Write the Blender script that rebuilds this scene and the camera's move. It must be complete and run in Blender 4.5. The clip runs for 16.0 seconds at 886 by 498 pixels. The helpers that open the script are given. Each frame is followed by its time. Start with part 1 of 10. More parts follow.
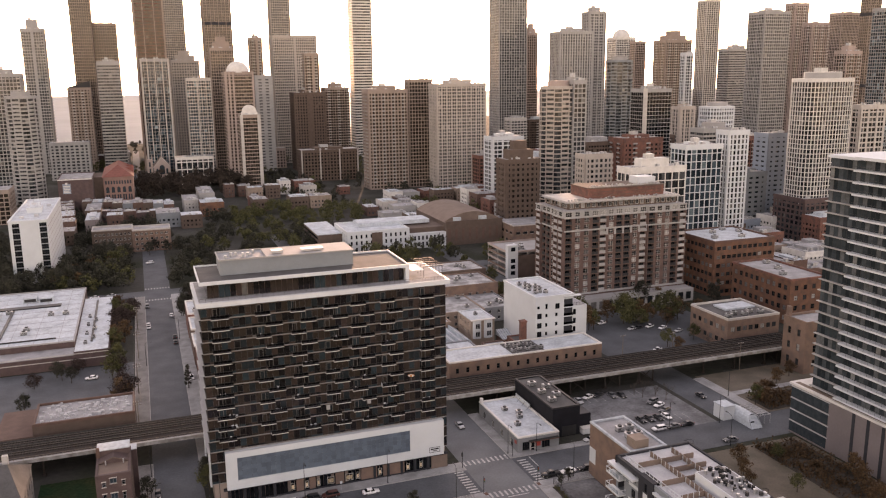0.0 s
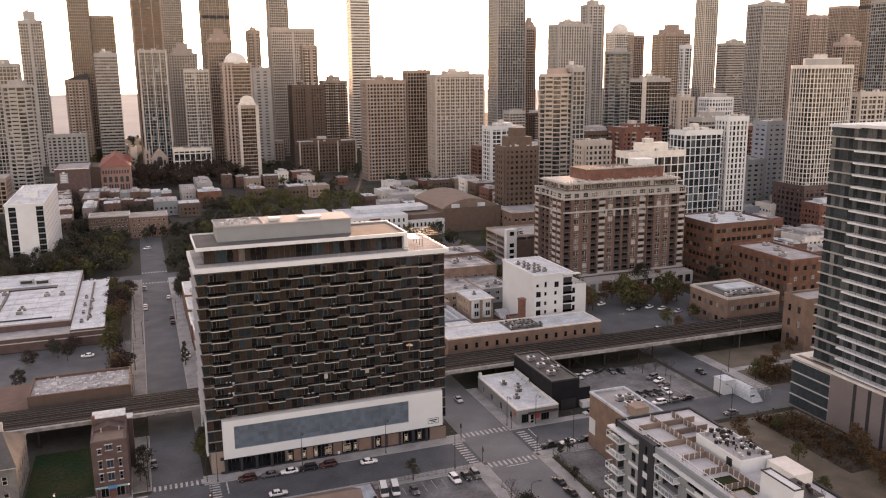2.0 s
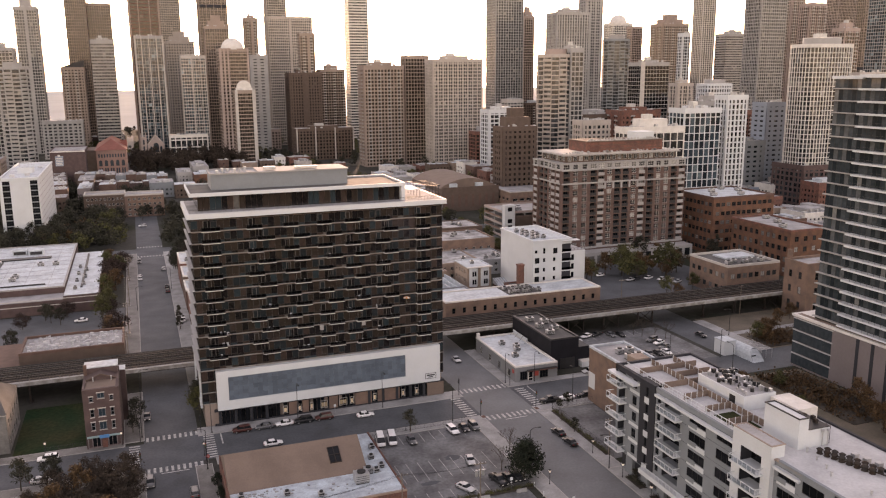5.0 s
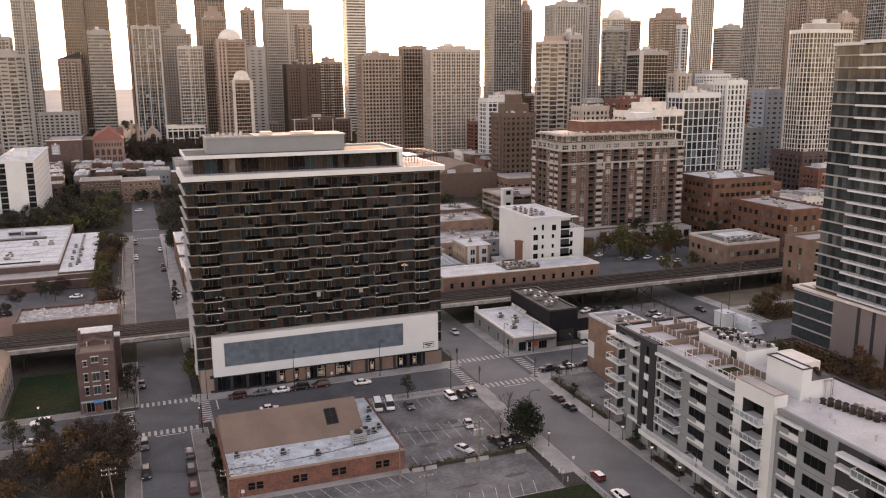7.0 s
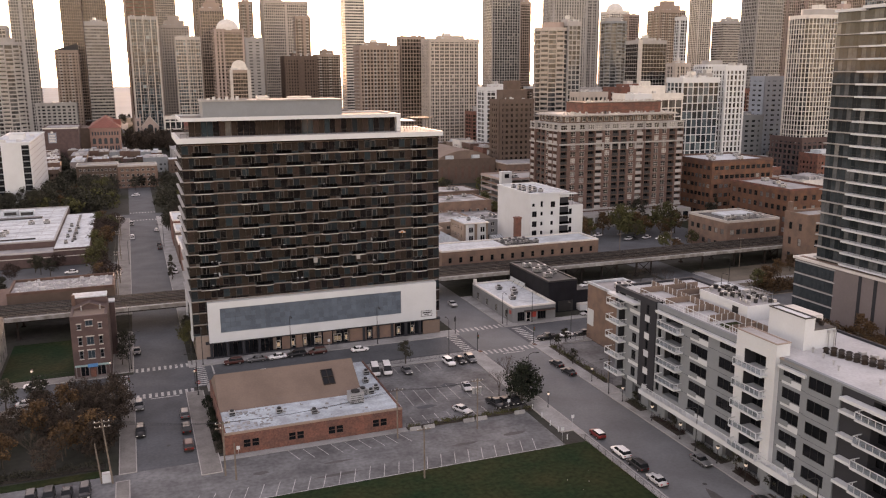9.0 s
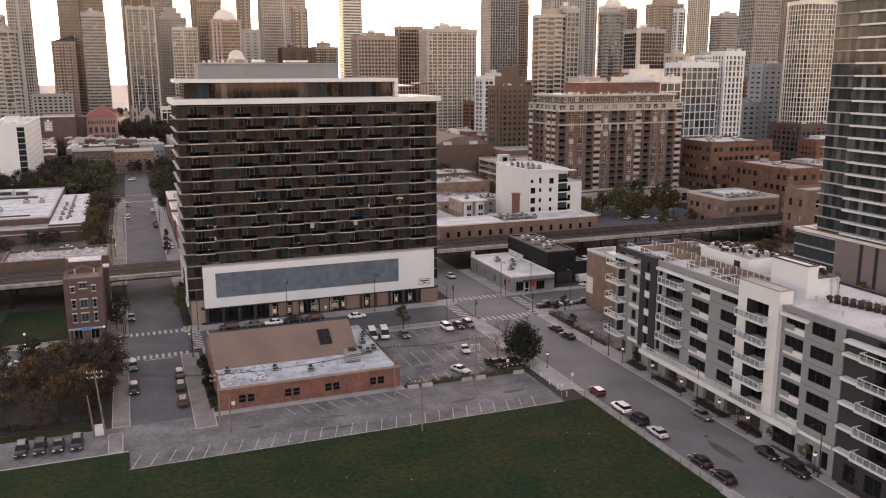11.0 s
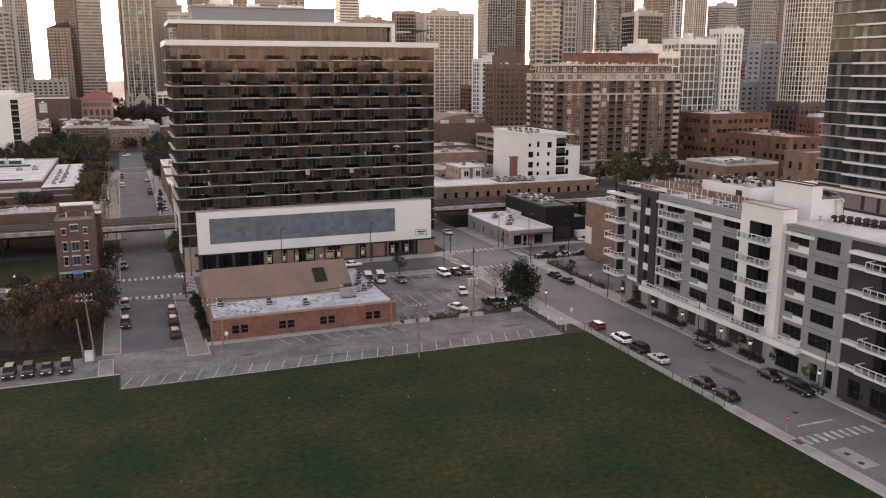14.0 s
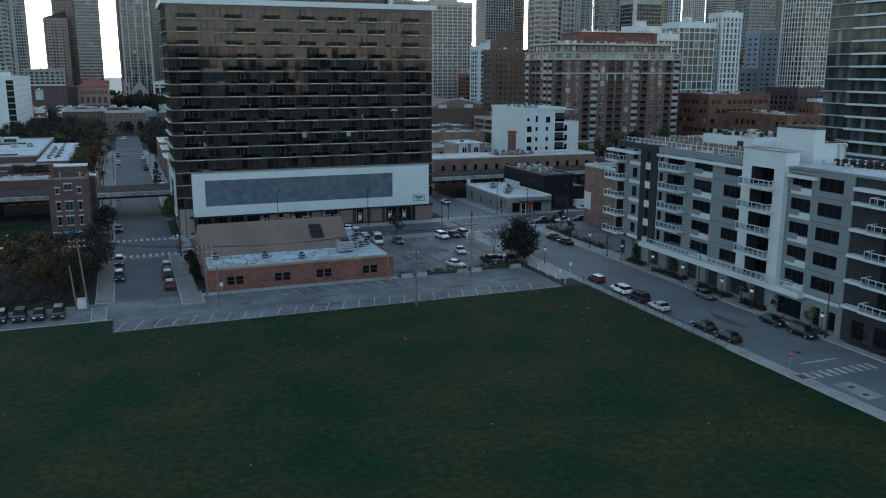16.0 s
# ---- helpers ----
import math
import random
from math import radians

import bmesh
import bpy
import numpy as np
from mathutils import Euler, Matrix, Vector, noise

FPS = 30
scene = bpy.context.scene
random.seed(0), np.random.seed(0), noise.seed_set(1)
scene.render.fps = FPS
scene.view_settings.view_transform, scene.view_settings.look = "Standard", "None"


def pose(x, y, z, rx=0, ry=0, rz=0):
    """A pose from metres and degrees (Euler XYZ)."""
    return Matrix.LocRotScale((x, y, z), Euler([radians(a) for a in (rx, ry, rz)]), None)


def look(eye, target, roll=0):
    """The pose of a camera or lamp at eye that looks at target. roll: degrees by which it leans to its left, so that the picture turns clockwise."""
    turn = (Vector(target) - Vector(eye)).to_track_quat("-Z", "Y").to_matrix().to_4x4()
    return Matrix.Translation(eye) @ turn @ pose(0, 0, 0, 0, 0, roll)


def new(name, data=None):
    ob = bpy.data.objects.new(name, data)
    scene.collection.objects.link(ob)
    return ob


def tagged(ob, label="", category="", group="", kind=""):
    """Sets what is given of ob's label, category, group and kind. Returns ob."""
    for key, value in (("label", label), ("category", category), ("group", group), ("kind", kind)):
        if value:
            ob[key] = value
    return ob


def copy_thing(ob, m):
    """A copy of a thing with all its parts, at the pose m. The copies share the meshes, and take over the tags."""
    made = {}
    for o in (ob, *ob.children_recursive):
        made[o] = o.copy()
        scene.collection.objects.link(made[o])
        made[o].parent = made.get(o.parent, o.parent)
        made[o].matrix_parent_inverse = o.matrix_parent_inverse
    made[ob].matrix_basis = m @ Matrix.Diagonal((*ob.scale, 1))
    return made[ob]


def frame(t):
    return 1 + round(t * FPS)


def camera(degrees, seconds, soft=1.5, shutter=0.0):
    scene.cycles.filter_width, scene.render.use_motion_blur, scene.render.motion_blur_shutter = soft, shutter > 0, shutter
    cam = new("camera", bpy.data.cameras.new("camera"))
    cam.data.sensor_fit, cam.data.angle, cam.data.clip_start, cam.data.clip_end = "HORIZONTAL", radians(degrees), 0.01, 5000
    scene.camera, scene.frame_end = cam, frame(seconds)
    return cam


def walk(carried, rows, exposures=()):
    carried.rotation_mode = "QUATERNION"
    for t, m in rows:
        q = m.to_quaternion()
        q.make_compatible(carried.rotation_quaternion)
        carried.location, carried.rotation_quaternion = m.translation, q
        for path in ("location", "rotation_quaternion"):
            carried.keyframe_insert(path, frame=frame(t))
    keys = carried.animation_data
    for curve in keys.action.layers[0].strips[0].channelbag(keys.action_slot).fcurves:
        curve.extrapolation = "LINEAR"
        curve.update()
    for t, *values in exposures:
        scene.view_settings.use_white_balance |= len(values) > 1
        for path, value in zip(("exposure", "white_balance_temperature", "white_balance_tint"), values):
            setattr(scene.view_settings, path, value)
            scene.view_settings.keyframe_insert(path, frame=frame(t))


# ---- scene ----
cam = camera(56.1, 16.0, soft=1.15)
METRES, EYE, TILT, LEAN, TURN = 72.0, 111.12, -12.0, 0.59, -20.0
ROWS = [
    (0.0, 0.0, 0.0, 0.0, 0.0, 0.0, -0.0),
    (0.5, -0.0005, 0.0059, -0.0295, -0.03, -0.0, -0.01),
    (1.0, -0.0004, 0.0129, -0.0601, -0.05, 0.01, -0.01),
    (1.5, -0.001, 0.0179, -0.0902, -0.08, 0.01, -0.02),
    (2.0, -0.0015, 0.0246, -0.1207, -0.12, 0.02, -0.03),
    (2.5, -0.0027, 0.032, -0.1515, -0.15, 0.02, -0.05),
    (3.0, -0.003, 0.0395, -0.182, -0.18, 0.02, -0.06),
    (3.5, -0.003, 0.047, -0.213, -0.2, 0.03, -0.09),
    (4.0, -0.003, 0.0534, -0.2427, -0.24, 0.02, -0.11),
    (6.5, -0.0023, 0.0927, -0.3972, -0.39, 0.04, -0.14),
    (7.0, -0.0028, 0.0982, -0.4274, -0.44, 0.03, -0.15),
    (7.5, -0.0027, 0.1049, -0.4581, -0.47, 0.03, -0.16),
    (8.0, -0.0028, 0.1118, -0.4885, -0.5, 0.03, -0.17),
    (8.5, -0.0027, 0.1183, -0.5188, -0.54, 0.03, -0.19),
    (9.0, -0.0024, 0.1254, -0.5492, -0.57, 0.02, -0.2),
    (11.5, -0.0032, 0.1611, -0.7015, -0.78, 0.02, -0.27),
    (12.0, -0.0031, 0.1666, -0.7313, -0.82, 0.01, -0.28),
    (12.5, -0.0031, 0.173, -0.7617, -0.85, 0.0, -0.29),
    (13.0, -0.0032, 0.1801, -0.7918, -0.88, -0.0, -0.31),
    (13.5, -0.0031, 0.1862, -0.8221, -0.92, -0.02, -0.33),
    (14.0, -0.0029, 0.1922, -0.8526, -0.96, -0.03, -0.34),
    (14.5, -0.0023, 0.1988, -0.883, -0.99, -0.05, -0.35),
    (15.0, -0.002, 0.2052, -0.9138, -1.04, -0.07, -0.37),
    (15.5, -0.0019, 0.2116, -0.9444, -1.07, -0.08, -0.38),
    (16.0, -0.0018, 0.2177, -0.9754, -1.11, -0.09, -0.41),
]
LIGHT = [(0.0, 2.57, 8750, 38), (14.4, 2.62, 8750, 38), (15.2, 2.43, 7800, 30), (16.0, 1.74, 5450, 4)]
walk(cam, [(t, pose(0, 0, EYE, TILT, LEAN, TURN) @ pose(METRES * x, METRES * y, METRES * z, 90 + pitch, roll, yaw)) for t, x, y, z, yaw, pitch, roll in ROWS], LIGHT)

# ---- world, sun, exposure ----
SUN_AZ, SUN_EL = 17.6, 6.0
world = bpy.data.worlds.new("world")
scene.world = world
world.use_nodes = True
wn = world.node_tree.nodes
sky = wn.new("ShaderNodeTexSky")
sky.sky_type = "NISHITA"
sky.sun_disc = False
sky.sun_elevation, sky.sun_rotation = radians(SUN_EL), radians(SUN_AZ)
sky.air_density, sky.dust_density, sky.ozone_density = 1.0, 0.5, 1.1
haze = wn.new("ShaderNodeHueSaturation")
haze.inputs["Saturation"].default_value = 0.62
world.node_tree.links.new(sky.outputs[0], haze.inputs["Color"])
world.node_tree.links.new(haze.outputs[0], wn["Background"].inputs[0])
wn["Background"].inputs[1].default_value = 0.15
sun = new("sun", bpy.data.lights.new("sun", "SUN"))
sun.data.energy, sun.data.angle, sun.data.color = 1.0, radians(0.6), (1.0, 0.78, 0.56)
sun_way = Vector((math.sin(radians(SUN_AZ)) * math.cos(radians(SUN_EL)), math.cos(radians(SUN_AZ)) * math.cos(radians(SUN_EL)), math.sin(radians(SUN_EL))))
sun.matrix_world = look(sun_way * 900, (0, 0, 0))


# ---- materials ----
def mat(name, col, rough=0.8, vary=0.25, scale=0.35, fine=4.0, bump=0.0, metal=0.0, spec=0.4, second=None, island=0.0, each=0.0):
    """Principled surface with broad stains and fine grain at world scale."""
    m = bpy.data.materials.new(name)
    m.use_nodes = True
    nt = m.node_tree
    n, ln = nt.nodes, nt.links.new
    b = n["Principled BSDF"]
    geo = n.new("ShaderNodeNewGeometry")
    big, small = n.new("ShaderNodeTexNoise"), n.new("ShaderNodeTexNoise")
    big.inputs["Scale"].default_value, big.inputs["Detail"].default_value = scale, 5.0
    small.inputs["Scale"].default_value, small.inputs["Detail"].default_value = fine, 3.0
    ln(geo.outputs["Position"], big.inputs["Vector"])
    ln(geo.outputs["Position"], small.inputs["Vector"])
    mix = n.new("ShaderNodeMix")
    mix.data_type = "RGBA"
    ramp = n.new("ShaderNodeMapRange")
    ramp.inputs["From Min"].default_value, ramp.inputs["From Max"].default_value = 0.35, 0.68
    ln(big.outputs["Fac"], ramp.inputs["Value"])
    ln(ramp.outputs["Result"], mix.inputs["Factor"])
    dark = second or tuple(c * (1 - vary) for c in col)
    mix.inputs["A"].default_value = (*col, 1)
    mix.inputs["B"].default_value = (*dark, 1)
    gain = n.new("ShaderNodeMapRange")
    gain.inputs["To Min"].default_value, gain.inputs["To Max"].default_value = 1 - vary * 0.8, 1 + vary * 0.8
    ln(small.outputs["Fac"], gain.inputs["Value"])
    val = gain.outputs["Result"]
    for amount, node, out in ((island, geo, "Random Per Island"), (each, n.new("ShaderNodeObjectInfo") if each else None, "Random")):
        if amount:
            r = n.new("ShaderNodeMapRange")
            r.inputs["To Min"].default_value, r.inputs["To Max"].default_value = 1 - amount, 1 + amount
            ln(node.outputs[out], r.inputs["Value"])
            mul = n.new("ShaderNodeMath")
            mul.operation = "MULTIPLY"
            ln(val, mul.inputs[0])
            ln(r.outputs["Result"], mul.inputs[1])
            val = mul.outputs[0]
    hsv = n.new("ShaderNodeHueSaturation")
    ln(mix.outputs["Result"], hsv.inputs["Color"])
    ln(val, hsv.inputs["Value"])
    ln(hsv.outputs["Color"], b.inputs["Base Color"])
    b.inputs["Roughness"].default_value = rough
    b.inputs["Metallic"].default_value = metal
    b.inputs["Specular IOR Level"].default_value = spec
    if bump:
        bp = n.new("ShaderNodeBump")
        bp.inputs["Strength"].default_value, bp.inputs["Distance"].default_value = bump, 0.05
        ln(small.outputs["Fac"], bp.inputs["Height"])
        ln(bp.outputs["Normal"], b.inputs["Normal"])
    return m


def emit(name, col, power):
    m = bpy.data.materials.new(name)
    m.use_nodes = True
    b = m.node_tree.nodes["Principled BSDF"]
    b.inputs["Base Color"].default_value = (*col, 1)
    b.inputs["Emission Color"].default_value = (*col, 1)
    b.inputs["Emission Strength"].default_value = power
    return m


def clear_glass(name, tint):
    m = bpy.data.materials.new(name)
    m.use_nodes = True
    nt = m.node_tree
    n, ln = nt.nodes, nt.links.new
    n.remove(n["Principled BSDF"])
    see, gloss, mix = n.new("ShaderNodeBsdfTransparent"), n.new("ShaderNodeBsdfGlossy"), n.new("ShaderNodeMixShader")
    see.inputs["Color"].default_value = (*tint, 1)
    gloss.inputs["Roughness"].default_value = 0.04
    mix.inputs[0].default_value = 0.008
    ln(see.outputs[0], mix.inputs[1])
    ln(gloss.outputs[0], mix.inputs[2])
    ln(mix.outputs[0], n["Material Output"].inputs[0])
    return m


def panes(name, steps, rough, by_object=False, spec=0.4):
    """Window glass whose panes differ: most dark, some with curtains or blinds behind. steps: (from, colour)."""
    m = bpy.data.materials.new(name)
    m.use_nodes = True
    n, ln = m.node_tree.nodes, m.node_tree.links.new
    b = n["Principled BSDF"]
    src = n.new("ShaderNodeObjectInfo" if by_object else "ShaderNodeNewGeometry")
    ramp = n.new("ShaderNodeValToRGB")
    ramp.color_ramp.interpolation = "CONSTANT"
    e = ramp.color_ramp.elements
    e[0].position, e[0].color = 0.0, (*steps[0][1], 1)
    e[1].position, e[1].color = steps[1][0], (*steps[1][1], 1)
    for at, col in steps[2:]:
        one = e.new(at)
        one.color = (*col, 1)
    ln(src.outputs["Random" if by_object else "Random Per Island"], ramp.inputs[0])
    geo, tex, gain, hsv = n.new("ShaderNodeNewGeometry"), n.new("ShaderNodeTexNoise"), n.new("ShaderNodeMapRange"), n.new("ShaderNodeHueSaturation")
    tex.inputs["Scale"].default_value, tex.inputs["Detail"].default_value = 0.9, 4.0
    gain.inputs["To Min"].default_value, gain.inputs["To Max"].default_value = 0.45, 1.5
    ln(geo.outputs["Position"], tex.inputs["Vector"])
    ln(tex.outputs["Fac"], gain.inputs["Value"])
    ln(ramp.outputs["Color"], hsv.inputs["Color"])
    ln(gain.outputs["Result"], hsv.inputs["Value"])
    ln(hsv.outputs["Color"], b.inputs["Base Color"])
    b.inputs["Roughness"].default_value, b.inputs["Specular IOR Level"].default_value = rough, spec
    return m


PANE_STEPS = [(0.0, (0.012, 0.014, 0.016)), (0.42, (0.03, 0.034, 0.038)), (0.68, (0.06, 0.064, 0.066)), (0.91, (0.12, 0.117, 0.11)), (0.975, (0.24, 0.23, 0.215))]
M = {
    "pane_far": panes("tower_panes", PANE_STEPS, 0.16),
    "pane_brown": panes("bronze_tower_panes", [(0.0, (0.016, 0.012, 0.010)), (0.5, (0.028, 0.022, 0.018)), (0.8, (0.045, 0.036, 0.03)), (0.97, (0.11, 0.095, 0.08))], 0.16),
    "pane_blue": panes("blue_tower_panes", [(p, (c[0] * 0.8, c[1] * 1.15, c[2] * 1.35)) for p, c in PANE_STEPS], 0.12),
    "pane_home": panes("apartment_panes", [(0.0, (0.008, 0.009, 0.010)), (0.4, (0.03, 0.032, 0.034)), (0.7, (0.13, 0.128, 0.125)), (0.9, (0.26, 0.255, 0.245))], 0.12, True),
    "shop_pane": clear_glass("shop_glass", (0.75, 0.75, 0.74)),
    "tinted_rail": clear_glass("tinted_railing_glass", (0.38, 0.38, 0.39)),
    "rail_glass": clear_glass("clear_railing_glass", (0.80, 0.83, 0.84)),
    "ground": mat("city_ground", (0.06, 0.058, 0.056), 0.95, 0.45, 0.03, 0.5, spec=0.05, second=(0.028, 0.032, 0.022)),
    "asphalt": mat("asphalt", (0.084, 0.093, 0.103), 0.85, 0.42, 0.12, 1.6, 0.2, spec=0.25, second=(0.058, 0.063, 0.069)),
    "asphalt_pale": mat("pale_asphalt", (0.135, 0.144, 0.153), 0.85, 0.3, 0.1, 1.6, 0.2, spec=0.3, second=(0.10, 0.106, 0.112)),
    "lot": mat("lot_asphalt", (0.15, 0.155, 0.162), 0.8, 0.7, 0.16, 1.2, 0.2, spec=0.3, second=(0.07, 0.072, 0.075)),
    "concrete": mat("pavement_concrete", (0.285, 0.29, 0.292), 0.9, 0.35, 0.25, 2.5, second=(0.19, 0.192, 0.192)),
    "concrete_worn": mat("worn_pavement_concrete", (0.185, 0.178, 0.17), 0.9, 0.4, 0.25, 2.5, second=(0.12, 0.115, 0.11)),
    "kerb": mat("kerb_concrete", (0.34, 0.33, 0.32), 0.9, 0.2, 0.4, 3.0),
    "grass": mat("lawn_grass", (0.0065, 0.023, 0.0098), 0.95, 1.15, 0.08, 1.1, 0.8, spec=0.08, second=(0.028, 0.030, 0.0125)),
    "dry_ground": mat("dry_autumn_ground", (0.13, 0.105, 0.082), 0.95, 0.4, 0.15, 2.0, 0.3, second=(0.075, 0.068, 0.05)),
    "soil": mat("planter_soil", (0.05, 0.042, 0.034), 0.95, 0.4, 0.8, 6.0, 0.4),
    "paint": mat("road_paint", (0.44, 0.44, 0.43), 0.8, 0.5, 0.9, 3.0, second=(0.2, 0.2, 0.2)),
    "paint_worn": mat("faded_line_paint", (0.46, 0.46, 0.455), 0.85, 0.5, 0.9, 4.0),
    "water": mat("lake_water", (0.20, 0.23, 0.25), 0.6, 0.12, 0.004, 0.02, 0.3, spec=0.02),
    "white": mat("white_panel", (0.49, 0.52, 0.54), 0.6, 0.08, 0.2, 3.0),
    "offwhite": mat("aged_white", (0.58, 0.56, 0.53), 0.75, 0.18, 0.3, 3.0),
    "roof_white": mat("white_membrane_roof", (0.43, 0.48, 0.515), 0.8, 0.5, 0.18, 1.0, second=(0.31, 0.345, 0.37)),
    "roof_grey": mat("grey_membrane_roof", (0.30, 0.30, 0.305), 0.9, 0.3, 0.18, 2.0, second=(0.19, 0.19, 0.195)),
    "roof_pale": mat("pale_membrane_roof", (0.44, 0.445, 0.455), 0.85, 0.25, 0.2, 2.0, second=(0.33, 0.335, 0.345)),
    "roof_dark": mat("tar_roof", (0.085, 0.083, 0.082), 0.9, 0.35, 0.2, 2.0),
    "roof_brown": mat("brown_membrane_roof", (0.165, 0.12, 0.098), 0.85, 0.2, 0.2, 3.0),
    "metal": mat("galvanised_metal", (0.45, 0.46, 0.47), 0.45, 0.2, 0.8, 6.0, metal=0.7),
    "steel_dark": mat("dark_steel", (0.03, 0.031, 0.033), 0.55, 0.2, 0.8, 6.0, metal=0.4),
    "steel_rust": mat("viaduct_steel", (0.034, 0.032, 0.031), 0.85, 0.4, 0.8, 5.0, second=(0.034, 0.024, 0.019), spec=0.1),
    "rail": mat("rail_steel", (0.12, 0.105, 0.098), 0.55, 0.2, 1.0, 6.0, metal=0.5),
    "sleeper": mat("timber_sleeper", (0.022, 0.018, 0.016), 0.95, 0.35, 1.0, 6.0, spec=0.05),
    "wood": mat("weathered_pole_wood", (0.17, 0.14, 0.115), 0.9, 0.3, 1.2, 8.0, 0.3),
    "brick": mat("red_brick", (0.175, 0.075, 0.056), 0.9, 0.75, 0.35, 3.0, 0.3, second=(0.095, 0.05, 0.042)),
    "brick_dark": mat("dark_brick", (0.115, 0.068, 0.055), 0.9, 0.25, 0.4, 7.0, 0.3),
    "brick_tan": mat("tan_brick", (0.27, 0.205, 0.165), 0.9, 0.22, 0.35, 6.0, 0.3),
    "brick_brown": mat("brown_brick", (0.105, 0.074, 0.06), 0.9, 0.22, 0.35, 6.0, 0.3),
    "brick_tower": mat("red_brown_brick", (0.118, 0.074, 0.065), 0.9, 0.3, 0.35, 6.0, 0.3),
    "lime": mat("limestone", (0.42, 0.395, 0.37), 0.85, 0.18, 0.3, 4.0),
    "beige": mat("beige_precast", (0.37, 0.33, 0.30), 0.85, 0.15, 0.1, 1.5),
    "brown": mat("brown_precast", (0.27, 0.212, 0.182), 0.8, 0.18, 0.1, 1.5),
    "greyc": mat("grey_concrete", (0.30, 0.295, 0.29), 0.85, 0.18, 0.1, 1.5),
    "pinkc": mat("pinkish_concrete", (0.34, 0.27, 0.245), 0.85, 0.18, 0.1, 1.5),
    "bluec": mat("blue_grey_panel", (0.20, 0.24, 0.29), 0.5, 0.18, 0.1, 1.5),
    "grey_panel": mat("grey_fibre_panel", (0.175, 0.197, 0.214), 0.75, 0.12, 0.3, 3.0),
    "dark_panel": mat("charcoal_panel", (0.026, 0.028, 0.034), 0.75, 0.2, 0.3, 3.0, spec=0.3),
    "black": mat("black_painted_brick", (0.013, 0.013, 0.017), 0.85, 0.3, 0.4, 6.0, 0.2, spec=0.15),
    "grey_paint": mat("grey_painted_block", (0.19, 0.20, 0.21), 0.85, 0.15, 0.4, 5.0),
    "glass": mat("window_glass", (0.007, 0.008, 0.010), 0.09, 0.3, 0.05, 0.5, spec=0.22, island=0.5),
    # base lifted a little to stand in for haze over the distance
    "glass_far": mat("tower_glass", (0.042, 0.056, 0.066), 0.25, 0.4, 0.05, 0.4, spec=0.3),
    # brown steps also hold the warm sun flare that lies over the glass
    "curtain": panes("curtain_wall_glass", [(0.0, (0.010, 0.009, 0.009)), (0.3, (0.030, 0.023, 0.019)), (0.6, (0.016, 0.021, 0.024)), (0.76, (0.042, 0.030, 0.026)), (0.88, (0.022, 0.034, 0.040)), (0.965, (0.10, 0.095, 0.09))], 0.05, spec=0.34),
    "teal_glass": panes("teal_curtain_glass", [(0.0, (0.018, 0.024, 0.028)), (0.35, (0.034, 0.044, 0.050)), (0.62, (0.052, 0.064, 0.072)), (0.84, (0.085, 0.094, 0.10)), (0.96, (0.16, 0.165, 0.165))], 0.06, spec=0.24),
    "church_stone": mat("pink_church_stone", (0.24, 0.145, 0.125), 0.85, 0.2, 0.2, 2.0),
    "floor_edge": mat("weathered_floor_edge", (0.25, 0.248, 0.245), 0.8, 0.2, 0.3, 3.0),
    "door_frame": mat("grey_door_frame", (0.09, 0.088, 0.085), 0.7, 0.2, 0.3, 3.0),
    "parasol_orange": mat("orange_canvas", (0.55, 0.22, 0.06), 0.85, 0.15, 1.0, 6.0),
    "brown_brick_wall": mat("faded_brown_brick", (0.19, 0.122, 0.094), 0.9, 0.3, 0.35, 6.0, 0.3, second=(0.13, 0.09, 0.074)),
    "slab": mat("pale_slab_concrete", (0.36, 0.365, 0.37), 0.8, 0.15, 0.3, 3.0),
    "stone": mat("grey_rubble_stone", (0.15, 0.145, 0.14), 0.9, 0.35, 0.5, 3.0, 0.4, second=(0.09, 0.088, 0.086)),
    "warehouse": mat("orange_brown_brick", (0.155, 0.074, 0.046), 0.9, 0.28, 0.3, 5.0, 0.3, second=(0.085, 0.045, 0.034)),
    "mauve_panel": mat("mauve_grey_panel", (0.17, 0.145, 0.145), 0.6, 0.15, 0.1, 1.5),
    "mullion": mat("dark_mullion", (0.024, 0.023, 0.022), 0.5, 0.15, 0.4, 3.0, metal=0.3),
    "blue_panel": mat("dull_blue_panel", (0.088, 0.118, 0.152), 0.4, 0.25, 0.12, 0.4, each=0.16),
    "bark": mat("tree_bark", (0.065, 0.052, 0.042), 0.95, 0.3, 1.0, 8.0, 0.5),
    "leaf_green": mat("green_foliage", (0.034, 0.034, 0.024), 0.8, 0.3, 0.5, 3.0, spec=0.2, island=0.45, each=0.25),
    "leaf_olive": mat("olive_foliage", (0.07, 0.07, 0.028), 0.8, 0.3, 0.5, 3.0, spec=0.2, island=0.45, each=0.25),
    "leaf_rust": mat("autumn_foliage", (0.095, 0.056, 0.028), 0.8, 0.3, 0.5, 3.0, spec=0.2, island=0.45, each=0.25),
    "leaf_brown": mat("withered_brown_foliage", (0.050, 0.038, 0.030), 0.85, 0.3, 0.5, 3.0, spec=0.15, island=0.45, each=0.25),
    "leaf_black": mat("dark_evergreen_foliage", (0.016, 0.021, 0.014), 0.8, 0.3, 0.5, 3.0, spec=0.15, island=0.5),
    "mauve_brick": mat("mauve_brick", (0.088, 0.058, 0.056), 0.9, 0.25, 0.4, 7.0, 0.3),
    "leaf_dark": mat("dark_red_foliage", (0.04, 0.026, 0.022), 0.8, 0.3, 0.5, 3.0, spec=0.2, island=0.45),
